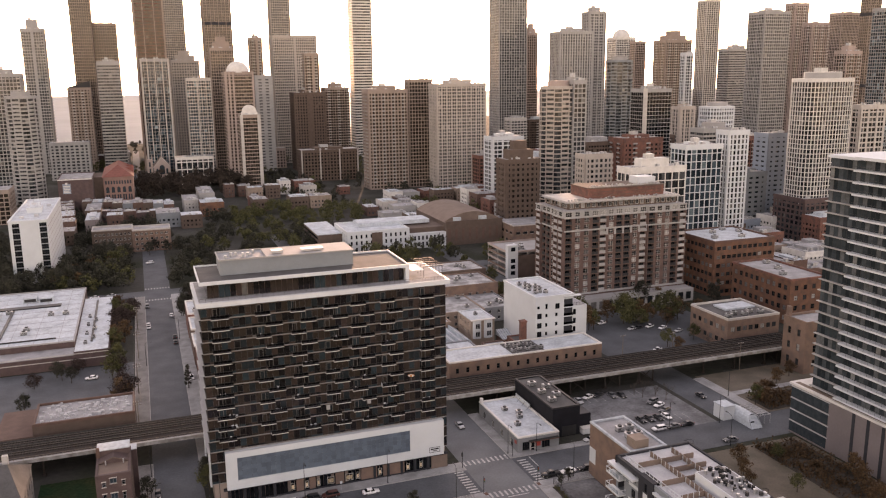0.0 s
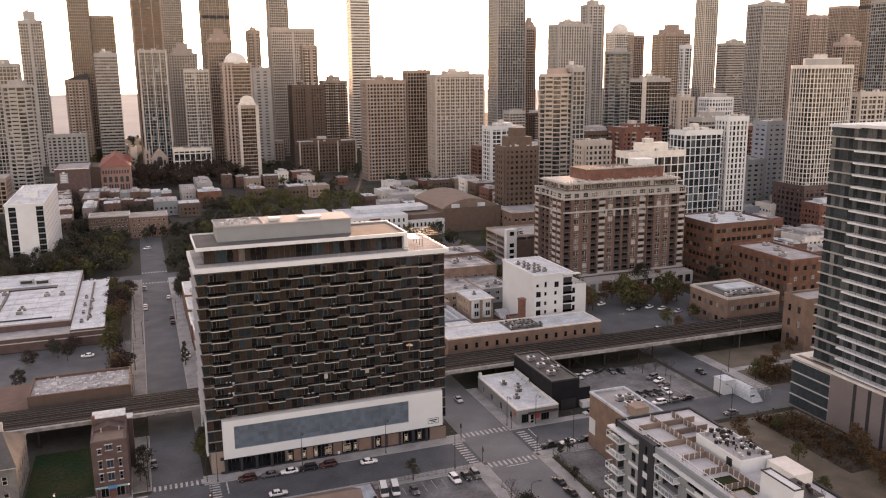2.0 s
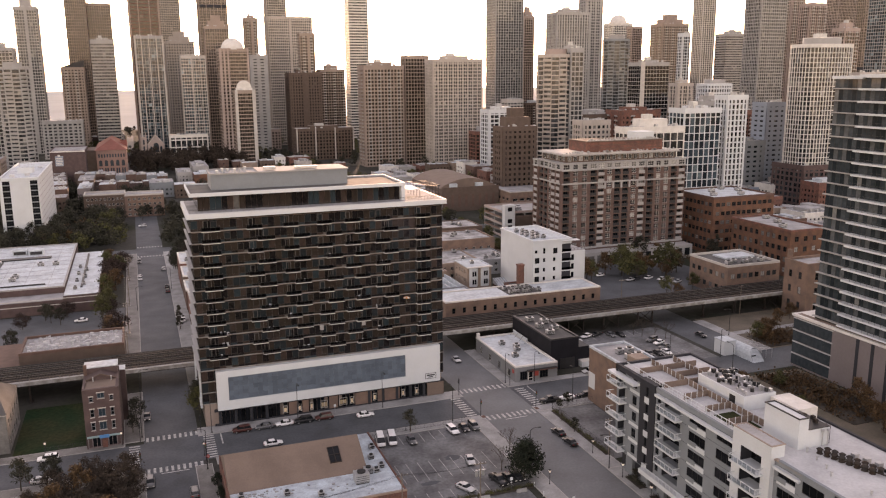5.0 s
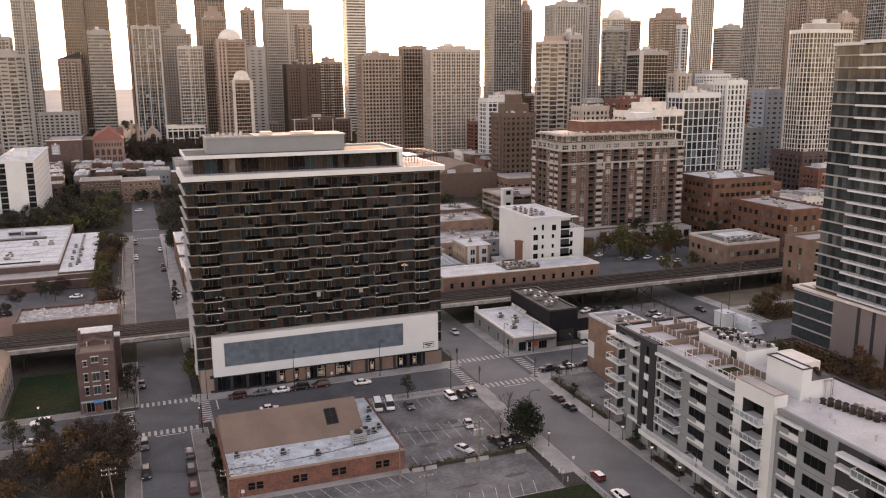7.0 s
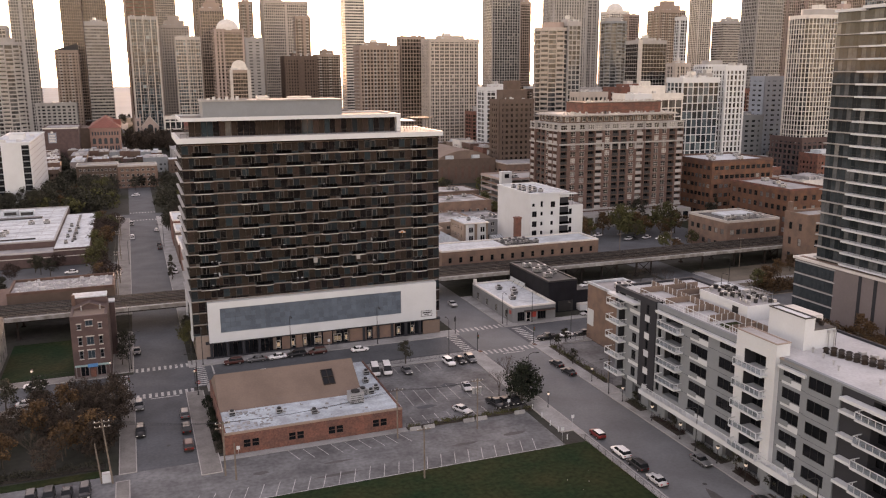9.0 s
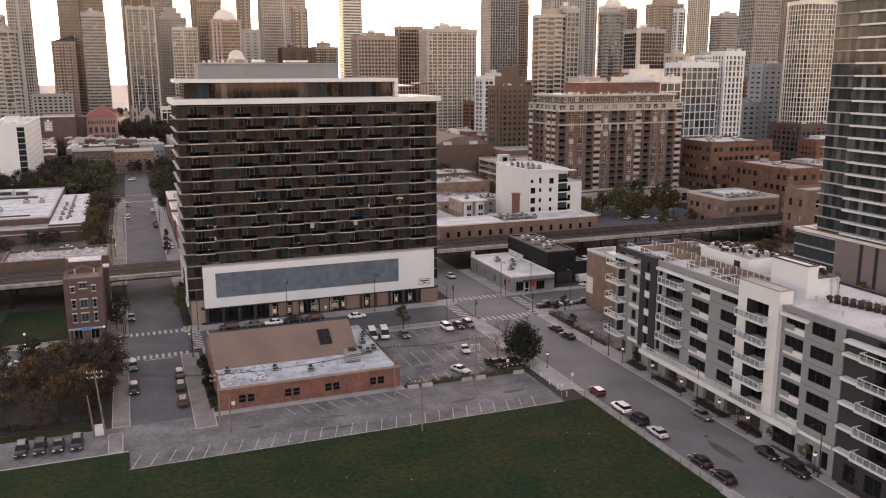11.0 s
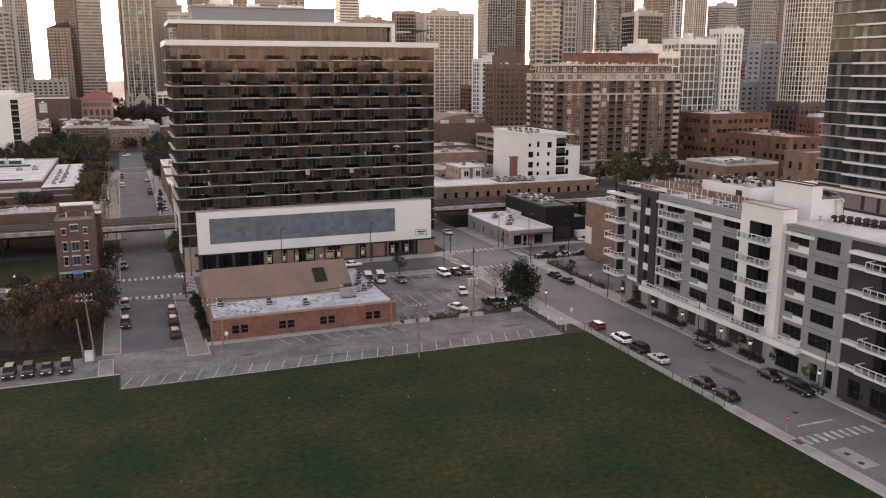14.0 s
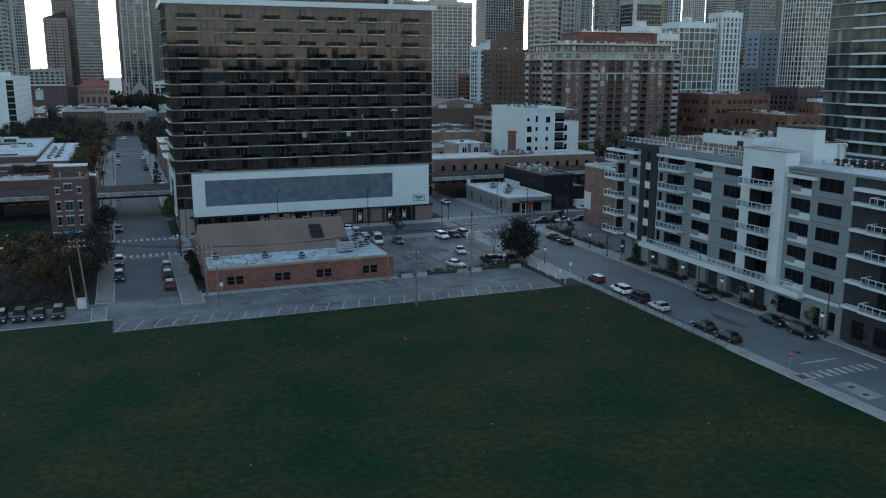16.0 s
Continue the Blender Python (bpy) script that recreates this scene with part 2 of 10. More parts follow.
    "tyre": mat("tyre_rubber", (0.018, 0.018, 0.018), 0.9, 0.2, 1.0, 6.0),
    "rim": mat("wheel_alloy", (0.42, 0.42, 0.43), 0.35, 0.15, 1.0, 6.0, metal=0.8),
    "car_glass": mat("car_glass", (0.010, 0.012, 0.014), 0.05, 0.2, 1.0, 4.0, spec=0.3),
    "lamp_white": mat("lamp_lens", (0.7, 0.7, 0.68), 0.15, 0.1, 2.0, 8.0),
    "lamp_red": mat("tail_lens", (0.35, 0.015, 0.012), 0.2, 0.1, 2.0, 8.0),
    "sign_red": mat("sign_red", (0.36, 0.05, 0.04), 0.5, 0.15, 1.0, 6.0),
    "sign_blue": mat("sign_blue", (0.05, 0.22, 0.45), 0.5, 0.15, 1.0, 6.0),
    "copper": mat("teal_patina", (0.24, 0.36, 0.36), 0.8, 0.2, 0.3, 3.0),
}
# pinkish specular tint that turns the block's olive sky reflections brown
M["curtain"].node_tree.nodes["Principled BSDF"].inputs["Specular Tint"].default_value = (1.0, 0.86, 0.96, 1)
for key, col in {"car_white": (0.72, 0.72, 0.72), "car_black": (0.012, 0.013, 0.015), "car_silver": (0.42, 0.43, 0.44), "car_grey": (0.10, 0.105, 0.11), "car_red": (0.13, 0.015, 0.015), "car_blue": (0.03, 0.055, 0.11), "car_rust": (0.07, 0.022, 0.018)}.items():
    M[key] = mat(key + "_paint", col, 0.3, 0.08, 0.5, 5.0, spec=0.4)


# ---- mesh helpers ----
class Geo:
    """Collects vertices and faces of one mesh."""

    def __init__(self):
        self.v, self.f, self.m, self.slot = [], [], [], 0

    def add(self, vs, fs):
        k = len(self.v)
        self.v += vs
        self.f += [tuple(i + k for i in f) for f in fs]
        self.m += [self.slot] * len(fs)
        return self

    def box(self, x0, x1, y0, y1, z0, z1):
        return self.add([(x0, y0, z0), (x1, y0, z0), (x1, y1, z0), (x0, y1, z0), (x0, y0, z1), (x1, y0, z1), (x1, y1, z1), (x0, y1, z1)],
                        [(0, 3, 2, 1), (4, 5, 6, 7), (0, 1, 5, 4), (1, 2, 6, 5), (2, 3, 7, 6), (3, 0, 4, 7)])

    def frustum(self, lo, hi):
        """lo and hi: (x0, x1, y0, y1, z) of the lower and upper rectangle."""
        a, b = lo, hi
        return self.add([(a[0], a[2], a[4]), (a[1], a[2], a[4]), (a[1], a[3], a[4]), (a[0], a[3], a[4]), (b[0], b[2], b[4]), (b[1], b[2], b[4]), (b[1], b[3], b[4]), (b[0], b[3], b[4])],
                        [(0, 3, 2, 1), (4, 5, 6, 7), (0, 1, 5, 4), (1, 2, 6, 5), (2, 3, 7, 6), (3, 0, 4, 7)])

    def prism(self, pts, z0, z1, top=None):
        n = len(pts)
        top = top or pts
        vs = [(x, y, z0) for x, y in pts] + [(x, y, z1) for x, y in top]
        fs = [tuple(range(n))[::-1], tuple(range(n, 2 * n))] + [(i, (i + 1) % n, n + (i + 1) % n, n + i) for i in range(n)]
        return self.add(vs, fs)

    def cyl(self, x, y, z0, z1, r0, r1=None, n=10):
        r1 = r0 if r1 is None else r1
        ring = [(math.cos(2 * math.pi * i / n), math.sin(2 * math.pi * i / n)) for i in range(n)]
        return self.prism([(x + c * r0, y + s * r0) for c, s in ring], z0, z1, [(x + c * r1, y + s * r1) for c, s in ring])

    def bar(self, p, q, r0, r1=None, n=5):
        p, q = Vector(p), Vector(q)
        r1 = r0 if r1 is None else r1
        d = (q - p).normalized()
        a = d.orthogonal().normalized()
        b = d.cross(a)
        vs = []
        for c, r in ((p, r0), (q, r1)):
            vs += [tuple(c + (a * math.cos(2 * math.pi * i / n) + b * math.sin(2 * math.pi * i / n)) * r) for i in range(n)]
        return self.add(vs, [tuple(range(n))[::-1], tuple(range(n, 2 * n))] + [(i, (i + 1) % n, n + (i + 1) % n, n + i) for i in range(n)])

    def plate(self, ss, zs, solid, put):
        """One connected sheet with thickness and real holes. solid(i, j) says which cells are filled; put(s, z, front) gives the place."""
        idx = {}

        def vert(i, j, o):
            if (i, j, o) not in idx:
                idx[i, j, o] = len(self.v)
                self.v.append(put(ss[i], zs[j], o))
            return idx[i, j, o]

        def face(*vs):
            self.f.append(vs)
            self.m.append(self.slot)

        full = {(i, j) for i in range(len(ss) - 1) for j in range(len(zs) - 1) if solid(i, j)}
        for i, j in full:
            face(vert(i, j, 1), vert(i + 1, j, 1), vert(i + 1, j + 1, 1), vert(i, j + 1, 1))
            face(vert(i, j, 0), vert(i, j + 1, 0), vert(i + 1, j + 1, 0), vert(i + 1, j, 0))
            for di, dj, a, b in ((-1, 0, (i, j + 1), (i, j)), (1, 0, (i + 1, j), (i + 1, j + 1)), (0, -1, (i, j), (i + 1, j)), (0, 1, (i + 1, j + 1), (i, j + 1))):
                if (i + di, j + dj) not in full:
                    face(vert(*a, 1), vert(*a, 0), vert(*b, 0), vert(*b, 1))
        return self

    def mesh(self, name, mats):
        me = bpy.data.meshes.new(name)
        me.from_pydata(self.v, [], self.f)
        for one in mats if isinstance(mats, (list, tuple)) else [mats]:
            me.materials.append(one)
        if any(self.m):
            me.polygons.foreach_set("material_index", self.m)
        me.update()
        return me

    def out(self, name, mats, parent=None, label="", at=None):
        ob = new(name, self.mesh(name, mats))
        ob.parent = parent
        if at is not None:
            ob.matrix_basis = at
        return tagged(ob, label) if label else ob


def thing(name, x, y, label, category, group="", kind="", z=0.0, rz=0.0):
    ob = tagged(new(name), label, category, group, kind)
    ob.matrix_basis = pose(x, y, z, 0, 0, rz)
    ob.empty_display_size = 0.5
    return ob


def shared(name, me, parent, m):
    """One more object on a mesh that already exists."""
    ob = new(name, me)
    ob.parent = parent
    ob.matrix_basis = m
    return ob


def fbox(g, side, W, D, s0, s1, z0, z1, o0, o1):
    """A box on a face of a W by D block whose corner is the origin: s along the face, o outwards."""
    if side == "S":
        g.box(s0, s1, -o1, -o0, z0, z1)
    elif side == "W":
        g.box(-o1, -o0, s0, s1, z0, z1)
    elif side == "E":
        g.box(W + o0, W + o1, s0, s1, z0, z1)
    else:
        g.box(s0, s1, D + o0, D + o1, z0, z1)


def face_pose(side, W, D, s, z, o):
    """Where a window, made in the xz plane facing -y, sits on a face."""
    if side == "S":
        return pose(s, -o, z)
    if side == "W":
        return pose(-o, s, z, 0, 0, -90)
    if side == "E":
        return pose(W + o, s, z, 0, 0, 90)
    return pose(s, D + o, z, 0, 0, 180)


WINDOWS = {}


def window_mesh(w, h, style, frame_mat, glass="glass"):
    """Meshes of a framed window w by h (style: columns x rows of panes): the frame with its bars, one pane, and the panes' places."""
    key = (w, h, style, frame_mat, glass)
    if key not in WINDOWS:
        t, b = 0.08, 0.035
        ss, zs = [-w / 2, -w / 2 + t], [0, t]
        for i in range(1, style[0]):
            x = -w / 2 + w * i / style[0]
            ss += [x - b, x + b]
        for j in range(1, style[1]):
            zs += [h * j / style[1] - b, h * j / style[1] + b]
        ss, zs = ss + [w / 2 - t, w / 2], zs + [h - t, h]
        g = Geo().plate(ss, zs, lambda i, j: i % 2 == 0 or j % 2 == 0, lambda s, z, o: (s, -0.06 if o else 0.06, z))
        pw = w / style[0] - 0.06
        pane = Geo().box(-pw / 2, pw / 2, -0.012, 0.012, 0.03, h - 0.03).mesh("pane", M[glass])
        WINDOWS[key] = (g.mesh("window", M[frame_mat]), pane, [-w / 2 + w * (i + 0.5) / style[0] for i in range(style[0])])
    return WINDOWS[key]


PANE_RND = random.Random(31)


FAR_WINDOWS = {}


def far_window(parent, w, h, style, frame_mat, m, glass="glass"):
    """A window too small to pick apart: frame and panes in one mesh."""
    key = (w, h, style, frame_mat, glass)
    if key not in FAR_WINDOWS:
        t, b = 0.1, 0.05
        ss, zs = [-w / 2, -w / 2 + t], [0, t]
        for i in range(1, style[0]):
            x = -w / 2 + w * i / style[0]
            ss += [x - b, x + b]
        for j in range(1, style[1]):
            zs += [h * j / style[1] - b, h * j / style[1] + b]
        ss, zs = ss + [w / 2 - t, w / 2], zs + [h - t, h]
        FAR_WINDOWS[key] = []
        for k in range(4):
            g, lean = Geo(), PANE_RND.uniform(-0.02, 0.02)
            for i in range(len(ss)):
                for j in range(len(zs)):
                    g.v.append((ss[i], lean * ss[i] / w, zs[j]))
            for i in range(len(ss) - 1):
                for j in range(len(zs) - 1):
                    a = i * len(zs) + j
                    g.f.append((a, a + len(zs), a + len(zs) + 1, a + 1))
                    g.m.append(1 if i % 2 and j % 2 else 0)
            FAR_WINDOWS[key].append(g.mesh("window", [M[frame_mat], M[glass]]))
    shared("window", FAR_WINDOWS[key][PANE_RND.randrange(4)], parent, m)


def window(parent, w, h, style, frame_mat, m, glass="glass"):
    """A window under a building: frame, and each pane as a part of its own, a touch out of true."""
    if parent.matrix_basis.translation.y > 255 or w < 1.25:
        return far_window(parent, w, h, style, frame_mat, m, glass)
    me, pane, xs = window_mesh(w, h, style, frame_mat, glass)
    ob = shared("window", me, parent, m)
    for x in xs:
        shared("pane", pane, ob, pose(x, 0, 0, PANE_RND.uniform(-0.5, 0.5), 0, PANE_RND.uniform(-0.8, 0.8)))
    return ob


def face_put(side, W, D, t):
    """Puts s, z of a wall sheet of thickness t on a face of a block."""
    return {"S": lambda s, z, o: (s, -t * o, z), "W": lambda s, z, o: (-t * o, s, z), "E": lambda s, z, o: (W + t * o, s, z), "N": lambda s, z, o: (s, D + t * o, z)}[side]


def wall_face(g, side, W, D, z0, rows, cols, ww, wh, fh, sill, t=0.3, ends=0.8, span=None, top=None, low=None):
    """A wall sheet with a grid of openings; returns the openings' places (s, z of the foot)."""
    a, b = span or (0.0, W if side in "SN" else D)
    pitch = (b - a - 2 * ends) / cols
    ss, zs, spots = [a], [z0 if low is None else low], []
    for c in range(cols):
        s = a + ends + (c + 0.5) * pitch
        ss += [s - ww / 2, s + ww / 2]
    for r in range(rows):
        zf = z0 + r * fh + sill
        zs += [zf, zf + wh]
        spots += [(a + ends + (c + 0.5) * pitch, zf) for c in range(cols)]
    ss.append(b)
    zs.append(z0 + rows * fh if top is None else top)
    g.plate(ss, zs, lambda i, j: i % 2 == 0 or j % 2 == 0, face_put(side, W, D, t))
    return spots


def roof_edge(g, W, D, z, h=0.9, t=0.35):
    """A parapet round a flat roof."""
    g.plate([-0.3, t, W - t, W + 0.3], [-0.3, t, D - t, D + 0.3], lambda i, j: (i, j) != (1, 1), lambda s, q, o: (s, q, z + h * o))


# ---- ground, streets ----
def slab(name, label, x0, x1, y0, y1, z0, z1, material, category="ground", kind="structure"):
    return tagged(Geo().box(x0, x1, y0, y1, z0, z1).out(name, M[material]), label, category, kind=kind)


tagged(Geo().add([(-4500, -600, -0.06), (4500, -600, -0.06), (4500, 5200, -0.06), (-4500, 5200, -0.06)], [(0, 1, 2, 3)]).out("ground", M["ground"]), "flat dark city ground between the buildings", "ground", kind="structure")
tagged(Geo().add([(-4500, 1480, 0.02), (150, 1480, 0.02), (700, 2000, 0.02), (4500, 1900, 0.02), (4500, 5200, 0.02), (-4500, 5200, 0.02)], [(0, 1, 2, 3, 4, 5)]).out("water", M["water"]), "pale calm lake reaching the bright horizon", "lake", kind="structure")

slab("road_west", "worn grey asphalt street between parked cars", -4, 9, 138, 580, -0.05, 0.0, "asphalt", "road")
slab("road_front", "worn grey asphalt street before the glass block", -130, 80, 190, 204, -0.05, 0.005, "asphalt", "road")
slab("road_front_east", "worn grey asphalt street past the corner shop", 95, 330, 190.5, 206, -0.05, 0.005, "asphalt", "road")
slab("road_east", "grey asphalt street with cars along both kerbs", 80, 95, 30, 580, -0.05, 0.002, "asphalt_pale", "road")
slab("road_cross_east", "asphalt side street beyond the viaduct", 170, 184, 206, 580, -0.05, 0.001, "asphalt", "road")
slab("road_north", "asphalt cross street lined with trees", -130, 330, 440, 452, -0.05, 0.003, "asphalt", "road")
slab("car_park_south", "patched striped asphalt strip beside the lawn", -4, 74, 132.5, 150.5, -0.05, 0.006, "lot", "car park")
slab("car_park_west", "grey concrete parking pad with dark cars", -60, -4, 139.5, 150.5, -0.05, 0.006, "lot", "car park")
slab("car_park_middle", "cracked asphalt car park behind the brick shop", 47, 76, 150.5, 188, -0.05, 0.006, "lot", "car park")
slab("car_park_east", "asphalt car park half full of cars", 131, 168, 206, 240, -0.05, 0.008, "lot", "car park")
slab("car_park_corner", "empty asphalt yard behind a wire fence", 99, 111.5, 156, 187, -0.05, 0.006, "lot", "car park")
slab("car_park_store", "patched asphalt yard between the store and the workshop", -100, -9, 286, 336.5, -0.05, 0.006, "asphalt", "car park")
slab("yard_north", "asphalt yard under the trees behind the white block", 168, 236, 262, 335, -0.05, 0.006, "asphalt", "car park")

# lawn: one gently uneven sheet
g = Geo()
nx, ny = 60, 60
for j in range(ny + 1):
    for i in range(nx + 1):
        x, y = -150 + i * (229.0 / nx), -40 + j * (172.5 / ny)
        g.v.append((x, y, 0.06 + 0.10 * noise.noise((x * 0.08, y * 0.08, 0)) * min(1, (132.5 - y) / 6, (79 - x) / 6)))
for j in range(ny):
    for i in range(nx):
        k = j * (nx + 1) + i
        g.f.append((k, k + 1, k + nx + 2, k + nx + 1))
        g.m.append(0)
tagged(g.out("lawn", M["grass"]), "wide dark green mown field with thin patches", "lawn", kind="structure")
slab("lawn_strip", "strip of the field below the parking pad", -150, -4.2, 132.4, 139.3, -0.05, 0.07, "grass", "lawn")
slab("pad_kerb", "pale worn concrete kerb of the parking pad", -60, -4.2, 139.3, 139.55, -0.05, 0.12, "kerb", "kerb")
slab("shop_walk", "narrow cracked concrete walk beside the brick shop", 10.5, 47.5, 149.4, 151.3, -0.05, 0.1, "concrete", "pavement")
slab("verge", "narrow grass verge along the parking pad", -60, -8.5, 150.5, 153, -0.05, 0.1, "grass", "verge")
slab("lot_lawn", "dark grass plot between two houses", -33.5, -17, 208, 238, -0.05, 0.05, "grass", "lawn")

PAVES = [
    (-6.8, -4, 150.5, 188, "west"), (-8.5, -4, 206, 240, "west"), (-8.5, -4, 259, 440, "west"), (9, 13.5, 233, 440, "west_far"), (7.1, 10.6, 145, 187, "west_near"), (-7.3, -5.2, 140, 147.4, "pad_end"),
    (-120, -8.5, 204, 207.5, "corner"), (-120, -8.5, 186, 190, "corner_south"), (9, 80, 204, 208.6, "front"), (12, 76, 186.5, 190, "front_south"),
    (76, 80, 138, 190, "east"), (95, 131, 206, 208.6, "shop"), (95, 98.4, 208.6, 240, "shop_side"), (95, 112, 187, 190.5, "corner_east"),
    (95, 99, 152, 187, "apartment_north"), (95, 100, 60, 152, "apartment"), (78.7, 80, 93, 138, "lawn_side"), (78.5, 80.4, 40, 93, "corner_lawn"), (184, 188, 206, 240, "far"),
]
for x0, x1, y0, y1, tail in PAVES:
    walk_slab = slab("pavement_" + tail, "pale concrete pavement with a raised kerb", x0, x1, y0, y1, -0.05, 0.14, "concrete_worn" if tail in ("west", "west_near", "pad_end", "corner", "corner_south") else "concrete", "pavement")
    g = Geo()
    g.box(x0 - 0.16, x0, y0, y1, -0.05, 0.15).box(x1, x1 + 0.16, y0, y1, -0.05, 0.15)
    g.box(x0 - 0.16, x1 + 0.16, y0 - 0.16, y0, -0.05, 0.15).box(x0 - 0.16, x1 + 0.16, y1, y1 + 0.16, -0.05, 0.15)
    g.out("kerb", M["kerb"], walk_slab)

# road markings: each bar a piece of its crossing
bar_mesh = {}


def crossing(name, x, y, n, step, along, size):
    """n bars from (x, y); along: 'x' or 'y' is the way from bar to bar."""
    root = tagged(new(name), "worn white zebra crossing painted on asphalt", "crossing", "zebra crossings")
    root.matrix_basis = pose(x, y, 0.012)
    if size not in bar_mesh:
        bar_mesh[size] = Geo().box(-size[0] / 2, size[0] / 2, -size[1] / 2, size[1] / 2, 0, 0.006).mesh("stripe", M["paint"])
    for i in range(n):
        shared("stripe", bar_mesh[size], root, pose(i * step if along == "x" else 0, i * step if along == "y" else 0, 0))


crossing("zebra_crossing", -3.2, 188.2, 10, 1.3, "x", (0.6, 2.6))
crossing("zebra_crossing", -3.2, 206.2, 10, 1.3, "x", (0.6, 2.6))
crossing("zebra_crossing", -6.2, 191, 10, 1.35, "y", (2.6, 0.6))
crossing("zebra_crossing", 11.2, 191, 10, 1.35, "y", (2.6, 0.6))
crossing("zebra_crossing", 81.0, 188.0, 10, 1.45, "x", (0.6, 2.8))
crossing("zebra_crossing", 81.0, 207.6, 10, 1.45, "x", (0.6, 2.8))
crossing("zebra_crossing", 77.6, 191.2, 9, 1.5, "y", (2.8, 0.65))
crossing("zebra_crossing", 97.4, 191.8, 9, 1.5, "y", (2.8, 0.65))
crossing("zebra_crossing", 81.4, 80.2, 9, 1.35, "x", (0.62, 2.2))
crossing("zebra_crossing", -3.2, 432, 9, 1.45, "x", (0.6, 2.6))
crossing("zebra_crossing", -3.2, 456, 9, 1.45, "x", (0.6, 2.6))


def stripes(name, spots, size, rz=0):
    root = tagged(new(name), "thin faded white parking lines on asphalt", "parking lines", kind="structure")
    me = Geo().box(-size[0] / 2, size[0] / 2, -size[1] / 2, size[1] / 2, 0, 0.006).mesh("stripe", M["paint_worn"])
    for x, y in spots:
        shared("stripe", me, root, pose(x, y, 0.012, 0, 0, rz))


stripes("parking_lines", [(-3 + 2.75 * i, 135.2) for i in range(27)], (0.12, 4.8), -18)
stripes("parking_lines", [(24 + 2.75 * i, 147.0) for i in range(9)], (0.12, 4.6), 18)
stripes("parking_lines", [(50 + 2.7 * i, 183) for i in range(10)], (0.12, 5.0))
stripes("parking_lines", [(50 + 2.7 * i, 166) for i in range(9)], (0.12, 9.0))
stripes("parking_lines", [(50 + 2.7 * i, 153.6) for i in range(9)], (0.12, 4.8))
stripes("parking_lines", [(132 + 2.9 * i, 236.5) for i in range(10)], (0.12, 5.0))
stripes("parking_lines", [(144 + 2.9 * i, 214) for i in range(7)], (0.12, 5.0))
stripes("stop_lines", [(2.5, 186.2), (88, 185.6), (87, 84.2)], (6.2, 0.35))
stripes("stop_lines", [(14.2, 200.5), (100.4, 202)], (0.35, 6.2))
stripes("lawn_edge_line", [(34.5, 132.7)], (78, 0.14))


# ---- elevated railway ----
M["edge_plate"] = mat("flaking_edge_plate", (0.33, 0.325, 0.315), 0.85, 0.6, 0.5, 2.0, second=(0.16, 0.145, 0.13))


